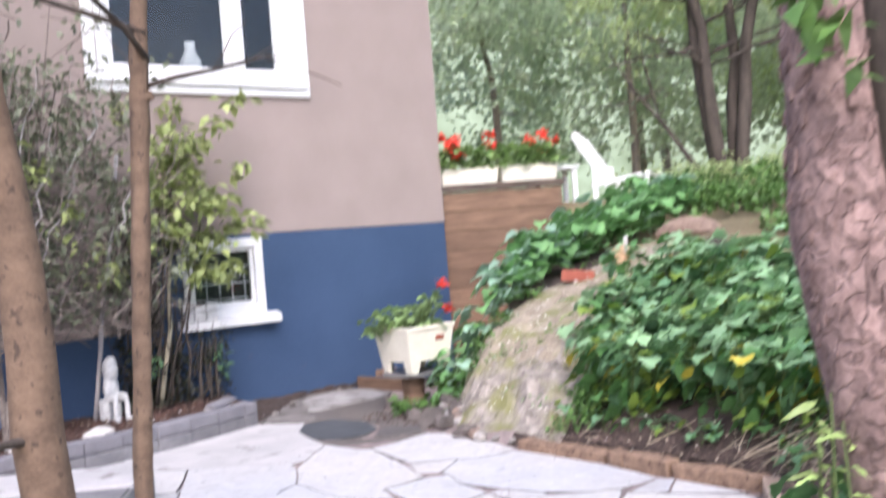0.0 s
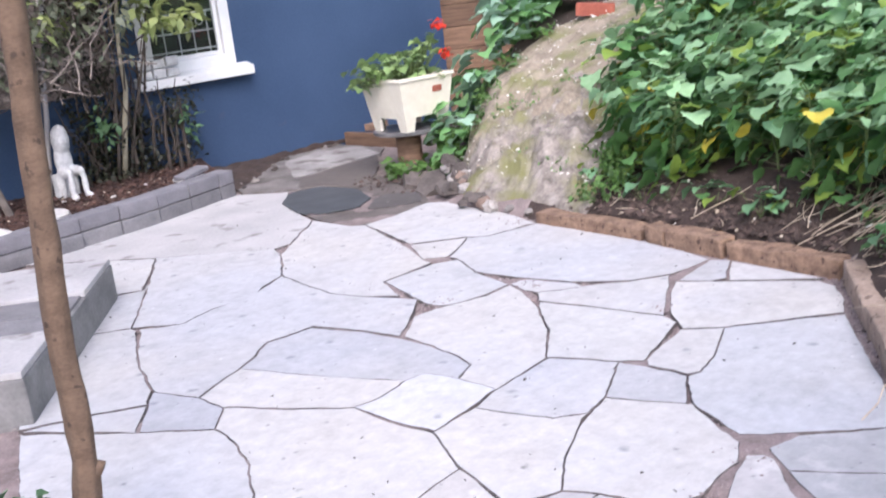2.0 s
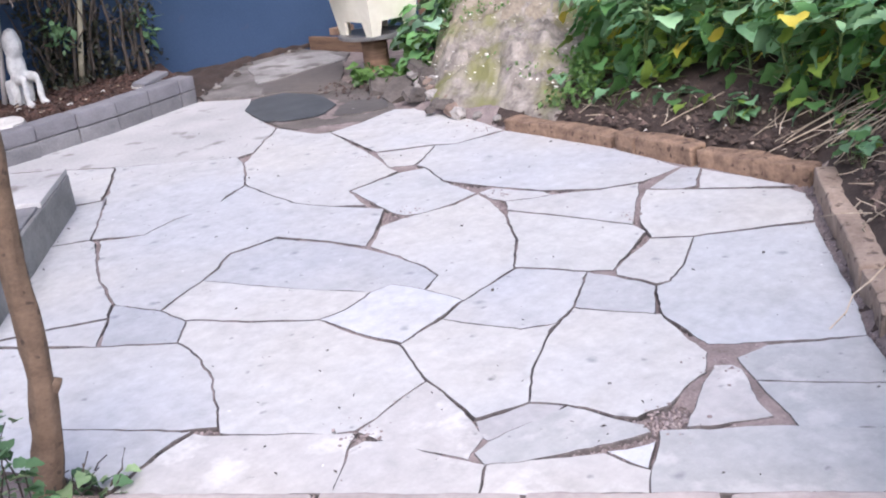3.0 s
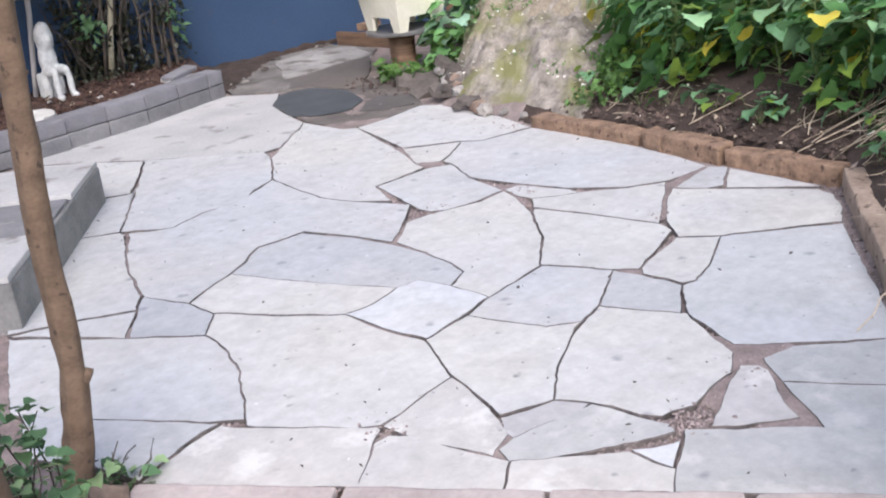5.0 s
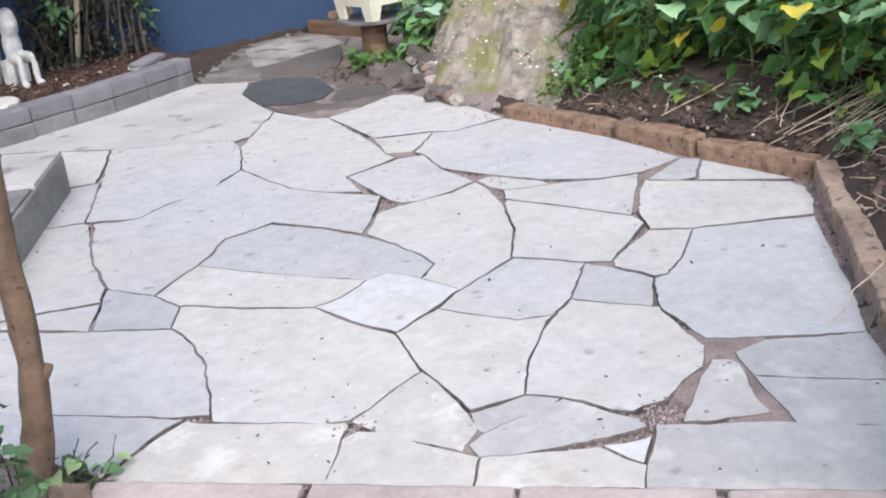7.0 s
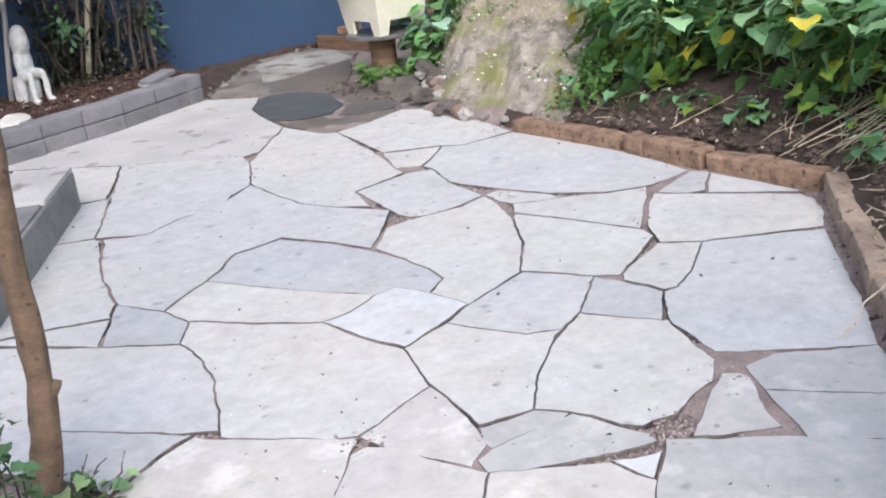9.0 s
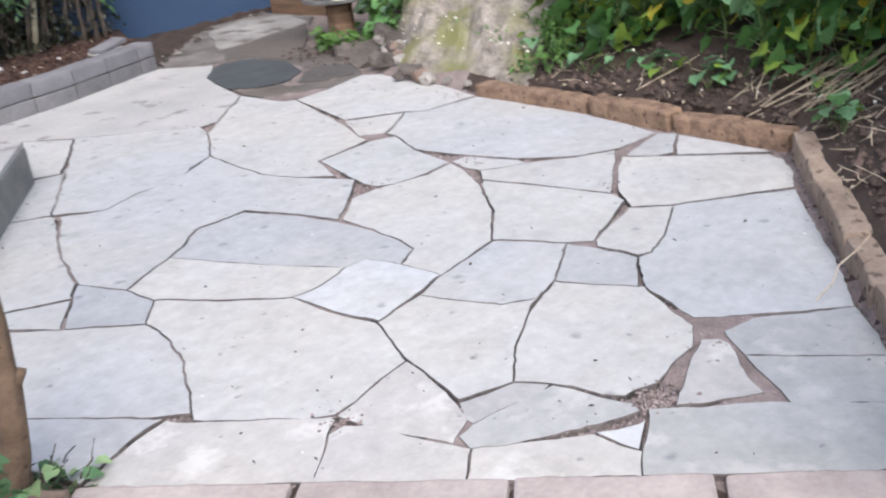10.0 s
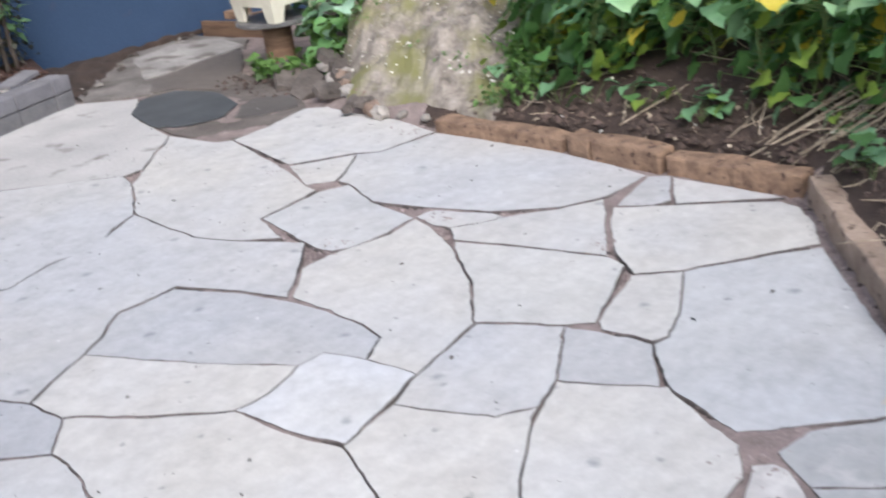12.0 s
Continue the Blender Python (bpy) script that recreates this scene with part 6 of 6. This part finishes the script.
for k in range(620):
    x = rng.uniform(4.4, 7.3)
    y0, y1 = line_at(ROCK_RIGHT, x) - 0.1, line_at(ROCK_LEFT, x) + 0.1
    y = y0 + (y1 - y0) * rng.random()
    leaf_cloud(v, f, (x, y, ground_z(x, y) + 0.06 + 0.06 * smoothstep(5.6, 5.0, x)), (0.01, 0.01, 0.02), 1, rng.uniform(0.015, 0.035), rng, OVAL, 0.8)
for k in range(26):
    y = rng.uniform(0.2, 2.9)
    x = foot_x(y) + rng.uniform(0.02, 0.6)
    leaf_cloud(v, f, (x, y, ground_z(x, y) + 0.03), (0.01, 0.01, 0.005), 1, rng.uniform(0.02, 0.04), rng, OVAL, 0.8)
petals = raw("fallen_petals", v, f, M["petal_bits"])
tagged(petals, "pale fallen petals scattered over the mossy rock", "petals", kind="stuff")
v, f = [], []
for k in range(330):
    x, y = rng.uniform(0.9, 4.2), rng.uniform(-0.3, 5.0)
    leaf_cloud(v, f, (x, y, 0.006), (0.004, 0.004, 0.001), 1, rng.choice((0.008, 0.01, 0.014, 0.02)), rng, OVAL, 0.95)
crumbs = raw("patio_crumbs", v, f, M["dark_rock"])
tagged(crumbs, "tiny dark crumbs and leaf bits on the flagstones", "litter", kind="stuff")

v, f = [], []
for k in range(2400):
    y = rng.uniform(-0.5, 2.95)
    x = foot_x(y) + (0.04 if y > 0.95 else 0.17) + abs(rng.gauss(0, 0.32))
    if rng.random() < 0.05:
        x, y = rng.uniform(4.3, 4.9), rng.uniform(4.4, 5.3)
    r = rng.choice((0.006, 0.008, 0.011, 0.016, 0.026))
    c = Vector((x, y, max(-0.004, ground_z(x, y)) + r * 0.2))
    k0 = len(v)
    for d in ((1, 0, 0), (0.3, 0.9, 0.1), (-0.8, 0.5, 0), (-0.7, -0.6, 0.1), (0.4, -0.9, 0), (0.1, 0.1, 0.75)):
        v.append(c + Vector(d) * r * rng.uniform(0.7, 1.3))
    f += [(k0 + q, k0 + (q + 1) % 5, k0 + 5) for q in range(5)]
clods = raw("soil_clods", v, f, M["clod"])
tagged(clods, "dark crumbly clods of garden soil", "soil", kind="stuff")

v, f = [], []
for k in range(2600):
    x, y = rng.uniform(1.3, 3.75), rng.uniform(5.4, 6.98)
    if y < along(WALL, min(total - 0.01, max(0, x + 0.9)))[1] + 0.16 or (x > 3.55 and y < 6.1):
        continue
    m = Euler((rng.uniform(-0.5, 0.5), rng.uniform(-0.5, 0.5), rng.uniform(0, 6.283))).to_matrix()
    l, w = rng.uniform(0.012, 0.035), rng.uniform(0.006, 0.014)
    c = Vector((x, y, 0.158 + 0.012 * rng.random() + 0.025 * noise.noise(Vector((x * 3, y * 3, 0)))))
    k0 = len(v)
    v += [c + m @ Vector(q) for q in ((-l, -w, 0), (l, -w * 0.7, 0), (l * 0.9, w, 0.002), (-l * 0.8, w, 0), (-l, -w, 0.006), (l, -w * 0.7, 0.006), (l * 0.9, w, 0.008), (-l * 0.8, w, 0.006))]
    f += [(k0 + 4, k0 + 5, k0 + 6, k0 + 7)] + [(k0 + q, k0 + (q + 1) % 4, k0 + 4 + (q + 1) % 4, k0 + 4 + q) for q in range(4)]
chips = raw("bark_chips", v, f, M["chip"])
tagged(chips, "reddish brown bark chips spread over the bed", "mulch", kind="stuff")

# ---- patio ----
patio = thing("patio", pose(0, 0, 0), "patio of large irregular grey slate flagstones with dark joints", "patio", kind="structure")
stone_rng = random.Random(21)
EDGE = []
OUTLINE = []


def flagstone(corners, tone):
    """One crazy-paving slab from its corners: split edges, narrow joint, worn arris, slight unevenness."""
    n = len(corners)
    area = sum(corners[i][0] * corners[(i + 1) % n][1] - corners[(i + 1) % n][0] * corners[i][1] for i in range(n))
    pts = [Vector((x, y, 0)) for x, y in (corners if area > 0 else corners[::-1])]
    ring = []
    for a, b in zip(pts, pts[1:] + pts[:1]):
        k = max(1, int((b - a).length / 0.03))
        for i in range(k):
            p = a.lerp(b, i / k)
            p = p + noise.noise_vector(Vector((p.x * 9, p.y * 9, 0))).xy.to_3d() * 0.009 + noise.noise_vector(Vector((p.x * 31, p.y * 31, 3))).xy.to_3d() * 0.006
            ring.append(p)
    m = len(ring)
    norm = []
    for i in range(m):
        d = (ring[(i + 1) % m] - ring[i - 1]).normalized()
        norm.append(Vector((-d.y, d.x, 0)))
    lift = stone_rng.uniform(-0.002, 0.002)
    tilt = Vector((stone_rng.uniform(-0.003, 0.003), stone_rng.uniform(-0.003, 0.003)))
    c = sum(ring, Vector()) / m
    bm = bmesh.new()
    rows = []
    for extra, z in ((0.001, -0.034), (0.0, -0.004), (0.003, 0.0)):
        row = []
        for p, q in zip(ring, norm):
            # joints are wider towards the house
            gap = (0.0014 + 0.0011 * min(3.6, max(0.0, p.y - 1.0))) * (0.4 + 1.7 * abs(noise.noise(Vector((p.x * 5, p.y * 5, 9)))))
            chip = 0.012 * max(0.0, noise.noise(Vector((p.x * 14, p.y * 14, 5))) - 0.35)
            w = p + q * (gap + extra + chip)
            row.append(bm.verts.new((w.x, w.y, z + lift + tilt.x * (w.x - c.x) + tilt.y * (w.y - c.y))))
        rows.append(row)
    for lo_row, hi_row in zip(rows, rows[1:]):
        for i in range(m):
            bm.faces.new((lo_row[i], lo_row[(i + 1) % m], hi_row[(i + 1) % m], hi_row[i]))
    bm.faces.new(rows[-1])
    o = part("flagstone", bm, M[tone], patio)
    o.data.materials.append(M["slate_side"])
    for k in range(2 * m):
        o.data.polygons[k].material_index = 1
    OUTLINE.append(np.array([(p.x, p.y) for p in pts]))
    for p, q in zip(ring, norm):
        if stone_rng.random() < 0.3:
            EDGE.append(p + q * stone_rng.uniform(-0.006, 0.002))


flagstone([(1.75, 5.4), (3.67, 5.87), (3.94, 5.5), (3.62, 4.98), (3.51, 4.47), (3.07, 4.06), (2.95, 4.06), (2.41, 4.61), (2.18, 4.9), (1.93, 5.2)], "concrete")
flagstone([(1.91, 5.21), (2.18, 4.9), (2.39, 4.62), (2.16, 4.21), (2.03, 4.01), (1.89, 4.07), (1.59, 4.3)], "slate")
flagstone([(2.39, 4.62), (2.95, 4.06), (2.9, 3.89), (2.65, 3.47), (2.49, 3.4), (2.34, 3.26), (2.12, 3.29), (1.89, 3.21), (1.7, 3.4), (1.85, 3.64), (2.14, 4.15)], "slate")
flagstone([(3.51, 4.47), (3.55, 4.05), (3.62, 4.0), (3.54, 3.7), (3.42, 3.28), (3.31, 2.99), (3.28, 2.87), (2.91, 2.83), (2.81, 2.56), (2.7, 2.7), (2.63, 2.91), (2.63, 3.13), (2.65, 3.47), (2.9, 3.89), (3.07, 4.06)], "slate")
flagstone([(3.62, 4.0), (3.87, 4.01), (4.23, 4.1), (4.43, 3.85), (4.2, 2.96), (3.83, 3.01), (3.75, 3.12), (3.47, 3.32), (3.56, 3.72)], "slate")
flagstone([(3.46, 3.31), (3.75, 3.1), (3.54, 2.95), (3.41, 2.89), (3.31, 2.99)], "slate")
flagstone([(3.75, 3.1), (3.83, 3.01), (4.19, 2.95), (4.26, 2.75), (4.22, 2.46), (4.21, 2.1), (4.12, 1.58), (3.83, 1.59), (3.63, 1.71), (3.46, 1.93), (3.37, 2.2), (3.3, 2.52), (3.41, 2.79), (3.42, 2.88), (3.54, 2.95)], "slate")
flagstone([(2.91, 2.83), (3.26, 2.85), (3.41, 2.79), (3.3, 2.52), (3.25, 2.2), (3.08, 2.18), (2.89, 2.21), (2.82, 2.26), (2.81, 2.34), (2.86, 2.58)], "warm")
flagstone([(3.35, 2.19), (3.45, 1.92), (3.44, 1.85), (3.34, 1.89), (3.24, 1.98), (3.22, 2.06), (3.26, 2.2)], "slate")
flagstone([(3.44, 1.85), (3.61, 1.7), (3.79, 1.59), (3.66, 1.49), (3.49, 1.38), (3.32, 1.25), (3.24, 1.58), (3.15, 1.88), (3.24, 1.98), (3.34, 1.89)], "slate")
flagstone([(4.1, 1.57), (4.14, 1.48), (3.9, 1.33), (3.82, 1.36), (3.74, 1.5)], "slate")
flagstone([(4.13, 1.47), (4.14, 1.28), (4.12, 0.94), (4.0, 1.1), (3.87, 1.3)], "slate")
flagstone([(3.72, 1.5), (3.86, 1.28), (4.08, 0.94), (4.05, 0.84), (3.9, 0.71), (3.76, 0.64), (3.6, 0.76), (3.34, 0.94), (3.23, 1.08), (3.36, 1.25), (3.53, 1.39)], "slate")
flagstone([(3.14, 1.86), (3.23, 1.57), (3.31, 1.24), (3.28, 1.15), (3.02, 1.04), (2.86, 0.99), (2.8, 1.06), (2.66, 1.34), (2.88, 1.55), (3.09, 1.82)], "warm")
flagstone([(3.22, 1.08), (3.33, 0.94), (3.07, 0.8), (2.9, 0.74), (2.85, 0.77), (2.83, 0.94), (2.87, 0.99), (3.03, 1.03)], "slate")
flagstone([(3.33, 0.94), (3.59, 0.75), (3.75, 0.62), (3.48, 0.4), (3.16, 0.13), (2.91, -0.05), (2.78, 0.08), (2.55, 0.32), (2.65, 0.59), (2.84, 0.76), (2.9, 0.74), (3.07, 0.8)], "warm")
flagstone([(2.79, 1.06), (2.82, 0.94), (2.84, 0.76), (2.7, 0.65), (2.64, 0.61), (2.5, 0.88), (2.63, 0.96)], "dark")
flagstone([(1.89, 3.21), (2.12, 3.29), (2.33, 3.28), (2.48, 3.38), (2.65, 3.47), (2.63, 3.12), (2.63, 2.91), (2.7, 2.7), (2.83, 2.43), (2.67, 2.26), (2.45, 2.08), (2.37, 2.33), (2.28, 2.56), (2.03, 2.57), (1.9, 2.46), (1.78, 2.38), (1.5, 2.24), (1.4, 2.47), (1.48, 2.77), (1.57, 3.03), (1.72, 3.33)], "slate")
flagstone([(2.03, 2.57), (2.27, 2.56), (2.37, 2.32), (2.44, 2.07), (2.46, 1.86), (2.45, 1.7), (2.42, 1.55), (2.29, 1.48), (2.24, 1.64), (2.15, 1.65), (1.98, 1.93), (1.78, 2.38), (1.9, 2.46)], "dark")
flagstone([(1.78, 2.38), (1.98, 1.93), (2.15, 1.65), (1.97, 1.59), (1.85, 1.6), (1.7, 1.79), (1.52, 2.06), (1.5, 2.24)], "slate")
flagstone([(2.46, 2.07), (2.66, 2.24), (2.82, 2.24), (3.07, 2.17), (3.25, 2.19), (3.21, 2.06), (3.11, 1.85), (2.9, 1.58), (2.66, 1.34), (2.55, 1.32), (2.31, 1.27), (2.29, 1.48), (2.42, 1.55), (2.45, 1.7), (2.46, 1.86)], "slate")
flagstone([(2.15, 1.65), (2.24, 1.64), (2.29, 1.48), (2.31, 1.27), (2.13, 1.23), (1.92, 1.18), (1.87, 1.39), (1.85, 1.6), (1.97, 1.59)], "pale")
flagstone([(2.66, 1.33), (2.79, 1.06), (2.63, 0.96), (2.5, 0.88), (2.37, 0.84), (2.26, 0.91), (2.19, 1.07), (2.14, 1.22), (2.31, 1.27), (2.54, 1.31)], "slate")
flagstone([(1.91, 1.18), (2.14, 1.22), (2.19, 1.07), (2.26, 0.91), (2.37, 0.84), (2.26, 0.79), (2.07, 0.67), (1.9, 0.53), (1.73, 0.59), (1.78, 0.79), (1.8, 0.9)], "slate")
flagstone([(2.5, 0.88), (2.64, 0.61), (2.65, 0.59), (2.56, 0.42), (2.5, 0.29), (2.39, 0.22), (2.26, 0.2), (2.15, 0.18), (2.04, 0.21), (2.0, 0.27), (1.99, 0.36), (1.96, 0.43), (1.9, 0.53), (2.07, 0.67), (2.26, 0.79)], "slate")
flagstone([(1.72, 0.58), (1.9, 0.53), (1.96, 0.43), (1.92, 0.42), (1.67, 0.47), (1.67, 0.51)], "rosy")
flagstone([(1.67, 0.47), (1.96, 0.42), (1.98, 0.36), (1.99, 0.26), (2.02, 0.17), (2.0, 0.13), (1.88, 0.18), (1.65, 0.31), (1.57, 0.38), (1.59, 0.45)], "grey")
flagstone([(2.44, 0.23), (2.48, 0.18), (2.47, 0.14), (2.38, 0.04), (2.28, -0.09), (2.23, -0.06), (2.08, 0.07), (2.25, 0.15)], "rosy")
flagstone([(2.53, 0.2), (2.66, 0.17), (2.91, -0.05), (2.78, -0.19), (2.67, -0.27), (2.48, 0.0), (2.43, 0.07), (2.48, 0.14)], "grey")
flagstone([(2.43, 0.07), (2.48, -0.0), (2.67, -0.27), (2.48, -0.44), (2.36, -0.29), (2.28, -0.17), (2.37, -0.03)], "grey")
flagstone([(2.02, 0.12), (2.07, 0.07), (2.21, -0.08), (2.29, -0.17), (2.41, -0.34), (2.49, -0.46), (2.27, -0.65), (1.98, -0.32), (1.76, -0.05), (1.84, 0.01), (1.95, 0.07)], "grey")
flagstone([(1.95, 0.1), (1.84, 0.17), (1.85, 0.02), (1.97, 0.09)], "pale")
flagstone([(1.58, 0.38), (1.63, 0.34), (1.83, 0.17), (1.85, 0.01), (1.76, -0.05), (1.46, 0.29), (1.53, 0.34)], "rosy")
flagstone([(1.37, 0.76), (1.43, 0.76), (1.48, 0.71), (1.53, 0.51), (1.58, 0.38), (1.53, 0.34), (1.46, 0.29), (1.2, 0.61)], "rosy")
flagstone([(1.8, 0.9), (1.78, 0.79), (1.72, 0.59), (1.67, 0.49), (1.56, 0.44), (1.48, 0.66), (1.46, 0.74), (1.45, 0.82), (1.54, 0.84), (1.7, 0.88)], "rosy")
flagstone([(1.4, 1.89), (1.52, 2.05), (1.7, 1.78), (1.85, 1.6), (1.86, 1.39), (1.91, 1.18), (1.8, 0.9), (1.7, 0.88), (1.54, 0.84), (1.45, 0.83), (1.37, 0.9), (1.16, 1.16), (1.24, 1.32), (1.33, 1.51), (1.39, 1.71)], "slate")
flagstone([(1.4, 2.47), (1.5, 2.24), (1.52, 2.05), (1.4, 1.89), (1.3, 1.99), (1.19, 2.12), (1.27, 2.26)], "dark")
flagstone([(0.85, 2.53), (1.03, 2.3), (1.19, 2.12), (1.3, 1.99), (1.4, 1.89), (1.39, 1.71), (1.33, 1.51), (1.24, 1.32), (1.18, 1.2), (1.08, 1.29), (0.99, 1.41), (0.82, 1.63), (0.64, 1.86)], "slate")
flagstone([(0.86, 2.55), (1.08, 2.47), (1.32, 2.35), (1.26, 2.25), (1.18, 2.13), (1.04, 2.31)], "slate")
flagstone([(1.7, 3.38), (1.7, 3.32), (1.57, 3.03), (1.48, 2.77), (1.4, 2.49), (1.33, 2.36), (1.08, 2.48), (0.86, 2.57), (0.97, 2.92), (1.14, 2.99), (1.37, 3.33), (1.51, 3.5)], "slate")
flagstone([(1.88, 4.06), (2.03, 4.0), (2.11, 4.1), (1.85, 3.64), (1.7, 3.4), (1.51, 3.5), (1.3, 3.62), (1.6, 4.13)], "slate")
flagstone([(0.79, 1.69), (0.83, 1.62), (1.0, 1.39), (1.11, 1.24), (1.04, 1.24), (0.89, 1.17), (0.78, 1.13), (0.72, 1.31), (0.59, 1.53), (0.67, 1.87)], "slate")
flagstone([(1.11, 1.23), (1.15, 1.17), (1.3, 0.99), (1.45, 0.82), (1.37, 0.76), (1.21, 0.61), (0.92, 0.92), (0.78, 1.12), (0.89, 1.17), (1.05, 1.23)], "rosy")

# sand between the stones: washed out to different depths
sv, sf = [], []
SX, SY = np.arange(0.6, 4.25, 0.03), np.arange(-0.8, 5.5, 0.03)
for y in SY:
    for x in SX:
        deep = noise.noise(Vector((x * 2.3, y * 2.3, 4))) + 0.6 * noise.noise(Vector((x * 7, y * 7, 2)))
        sv.append((x, y, -0.0035 - 0.018 * smoothstep(-0.14, 0.06, deep)))
for j in range(len(SY) - 1):
    for i in range(len(SX) - 1):
        x, y = SX[i], SY[j]
        if x + 0.06 < foot_x(y) and y > 1.3 - 1.18 * (x - 0.7) and x > 0.62 and not (y > 2.45 and y - 2.45 > 1.5 * (x - 0.9)) and y < 5.2 + 0.18 * (x - 1.2):
            a = j * len(SX) + i
            sf.append((a, a + 1, a + 1 + len(SX), a + len(SX)))
sand = raw("joint_sand", sv, sf, M["joint"], smooth=True)
tagged(sand, "pinkish sand filling the joints between the flagstones", "sand", kind="structure")

# grit and crumbs lying in the joints, rubble filling the wide ones
v, f = [], []
spots = np.random.default_rng(4).uniform((0.6, -0.6), (4.35, 5.6), (240000, 2))
free = np.ones(len(spots), bool)
beside = np.zeros(len(spots), bool)
for poly in OUTLINE:
    lo_p, hi_p = poly.min(0) - 0.06, poly.max(0) + 0.06
    idx = np.nonzero(free & (spots > lo_p).all(1) & (spots < hi_p).all(1))[0]
    q = spots[idx]
    inside = np.zeros(len(q), bool)
    close = np.full(len(q), 9.0)
    for (ax, ay), (bx, by) in zip(poly, np.roll(poly, -1, 0)):
        if ay != by:
            inside ^= ((ay > q[:, 1]) != (by > q[:, 1])) & (q[:, 0] < (bx - ax) * (q[:, 1] - ay) / (by - ay) + ax)
        d = np.array((bx - ax, by - ay))
        k = np.clip(((q - (ax, ay)) @ d) / (d @ d + 1e-9), 0, 1)
        close = np.minimum(close, np.hypot(*(q - (ax, ay) - k[:, None] * d).T))
    beside[idx[close < 0.06]] = True
    free[idx[inside | (close < 0.007)]] = False
for x, y in spots[free & beside]:
    if x < 0.85 or x - foot_x(y) > 0.02 or y > 5.3 or (x + 0.4 < 1.0 and y > 2.2) or (y < 1.25 - 1.18 * (x - 0.7)) or (x > 3.5 and y > 4.0):
        continue
    r = stone_rng.uniform(0.003, 0.008)
    k = len(v)
    for d in ((1, 0, 0), (0, 1, 0), (-1, 0, 0), (0, -1, 0), (0, 0, 0.8), (0, 0, -0.8)):
        v.append(Vector((x, y, stone_rng.uniform(-0.018, -0.006))) + Vector(d) * r * stone_rng.uniform(0.7, 1.3))
    f += [(k, k + 1, k + 4), (k + 1, k + 2, k + 4), (k + 2, k + 3, k + 4), (k + 3, k, k + 4)]
for p in EDGE:
    for _ in range(2):
        r = stone_rng.uniform(0.002, 0.0055)
        c = Vector((p.x + stone_rng.gauss(0, 0.006), p.y + stone_rng.gauss(0, 0.006), stone_rng.uniform(-0.014, -0.001)))
        if c.x - foot_x(c.y) > 0.0:
            continue
        k = len(v)
        for d in ((1, 0, 0), (0, 1, 0), (-1, 0, 0), (0, -1, 0), (0, 0, 0.8), (0, 0, -0.8)):
            v.append(c + Vector(d) * r * stone_rng.uniform(0.7, 1.3))
        f += [(k, k + 1, k + 4), (k + 1, k + 2, k + 4), (k + 2, k + 3, k + 4), (k + 3, k, k + 4)]
for x, y, n, sp in ((2.42, 0.22, 50, 0.05), (2.1, 0.13, 60, 0.05), (3.4, 1.3, 50, 0.04), (3.95, 0.6, 160, 0.08), (3.5, 0.24, 120, 0.06), (1.45, 0.82, 60, 0.04), (2.85, 2.3, 70, 0.05), (3.3, 2.1, 60, 0.04), (3.4, 3.3, 60, 0.06), (3.75, 0.42, 120, 0.06), (3.2, 0.02, 120, 0.05), (2.86, -0.27, 100, 0.05), (4.22, 3.1, 120, 0.12)):
    for _ in range(n):
        r = stone_rng.uniform(0.003, 0.009)
        c = Vector((stone_rng.gauss(x, sp), stone_rng.gauss(y, sp), stone_rng.uniform(-0.012, 0.003)))
        k = len(v)
        for d in ((1, 0, 0), (0, 1, 0), (-1, 0, 0), (0, -1, 0), (0, 0, 0.8), (0, 0, -0.8)):
            v.append(c + Vector(d) * r * stone_rng.uniform(0.7, 1.3))
        f += [(k, k + 1, k + 4), (k + 1, k + 2, k + 4), (k + 2, k + 3, k + 4), (k + 3, k, k + 4)]
grit = raw("joint_grit", v, f, M["grit"])
tagged(grit, "reddish brown grit and crumbs in the paving joints", "grit", kind="stuff")
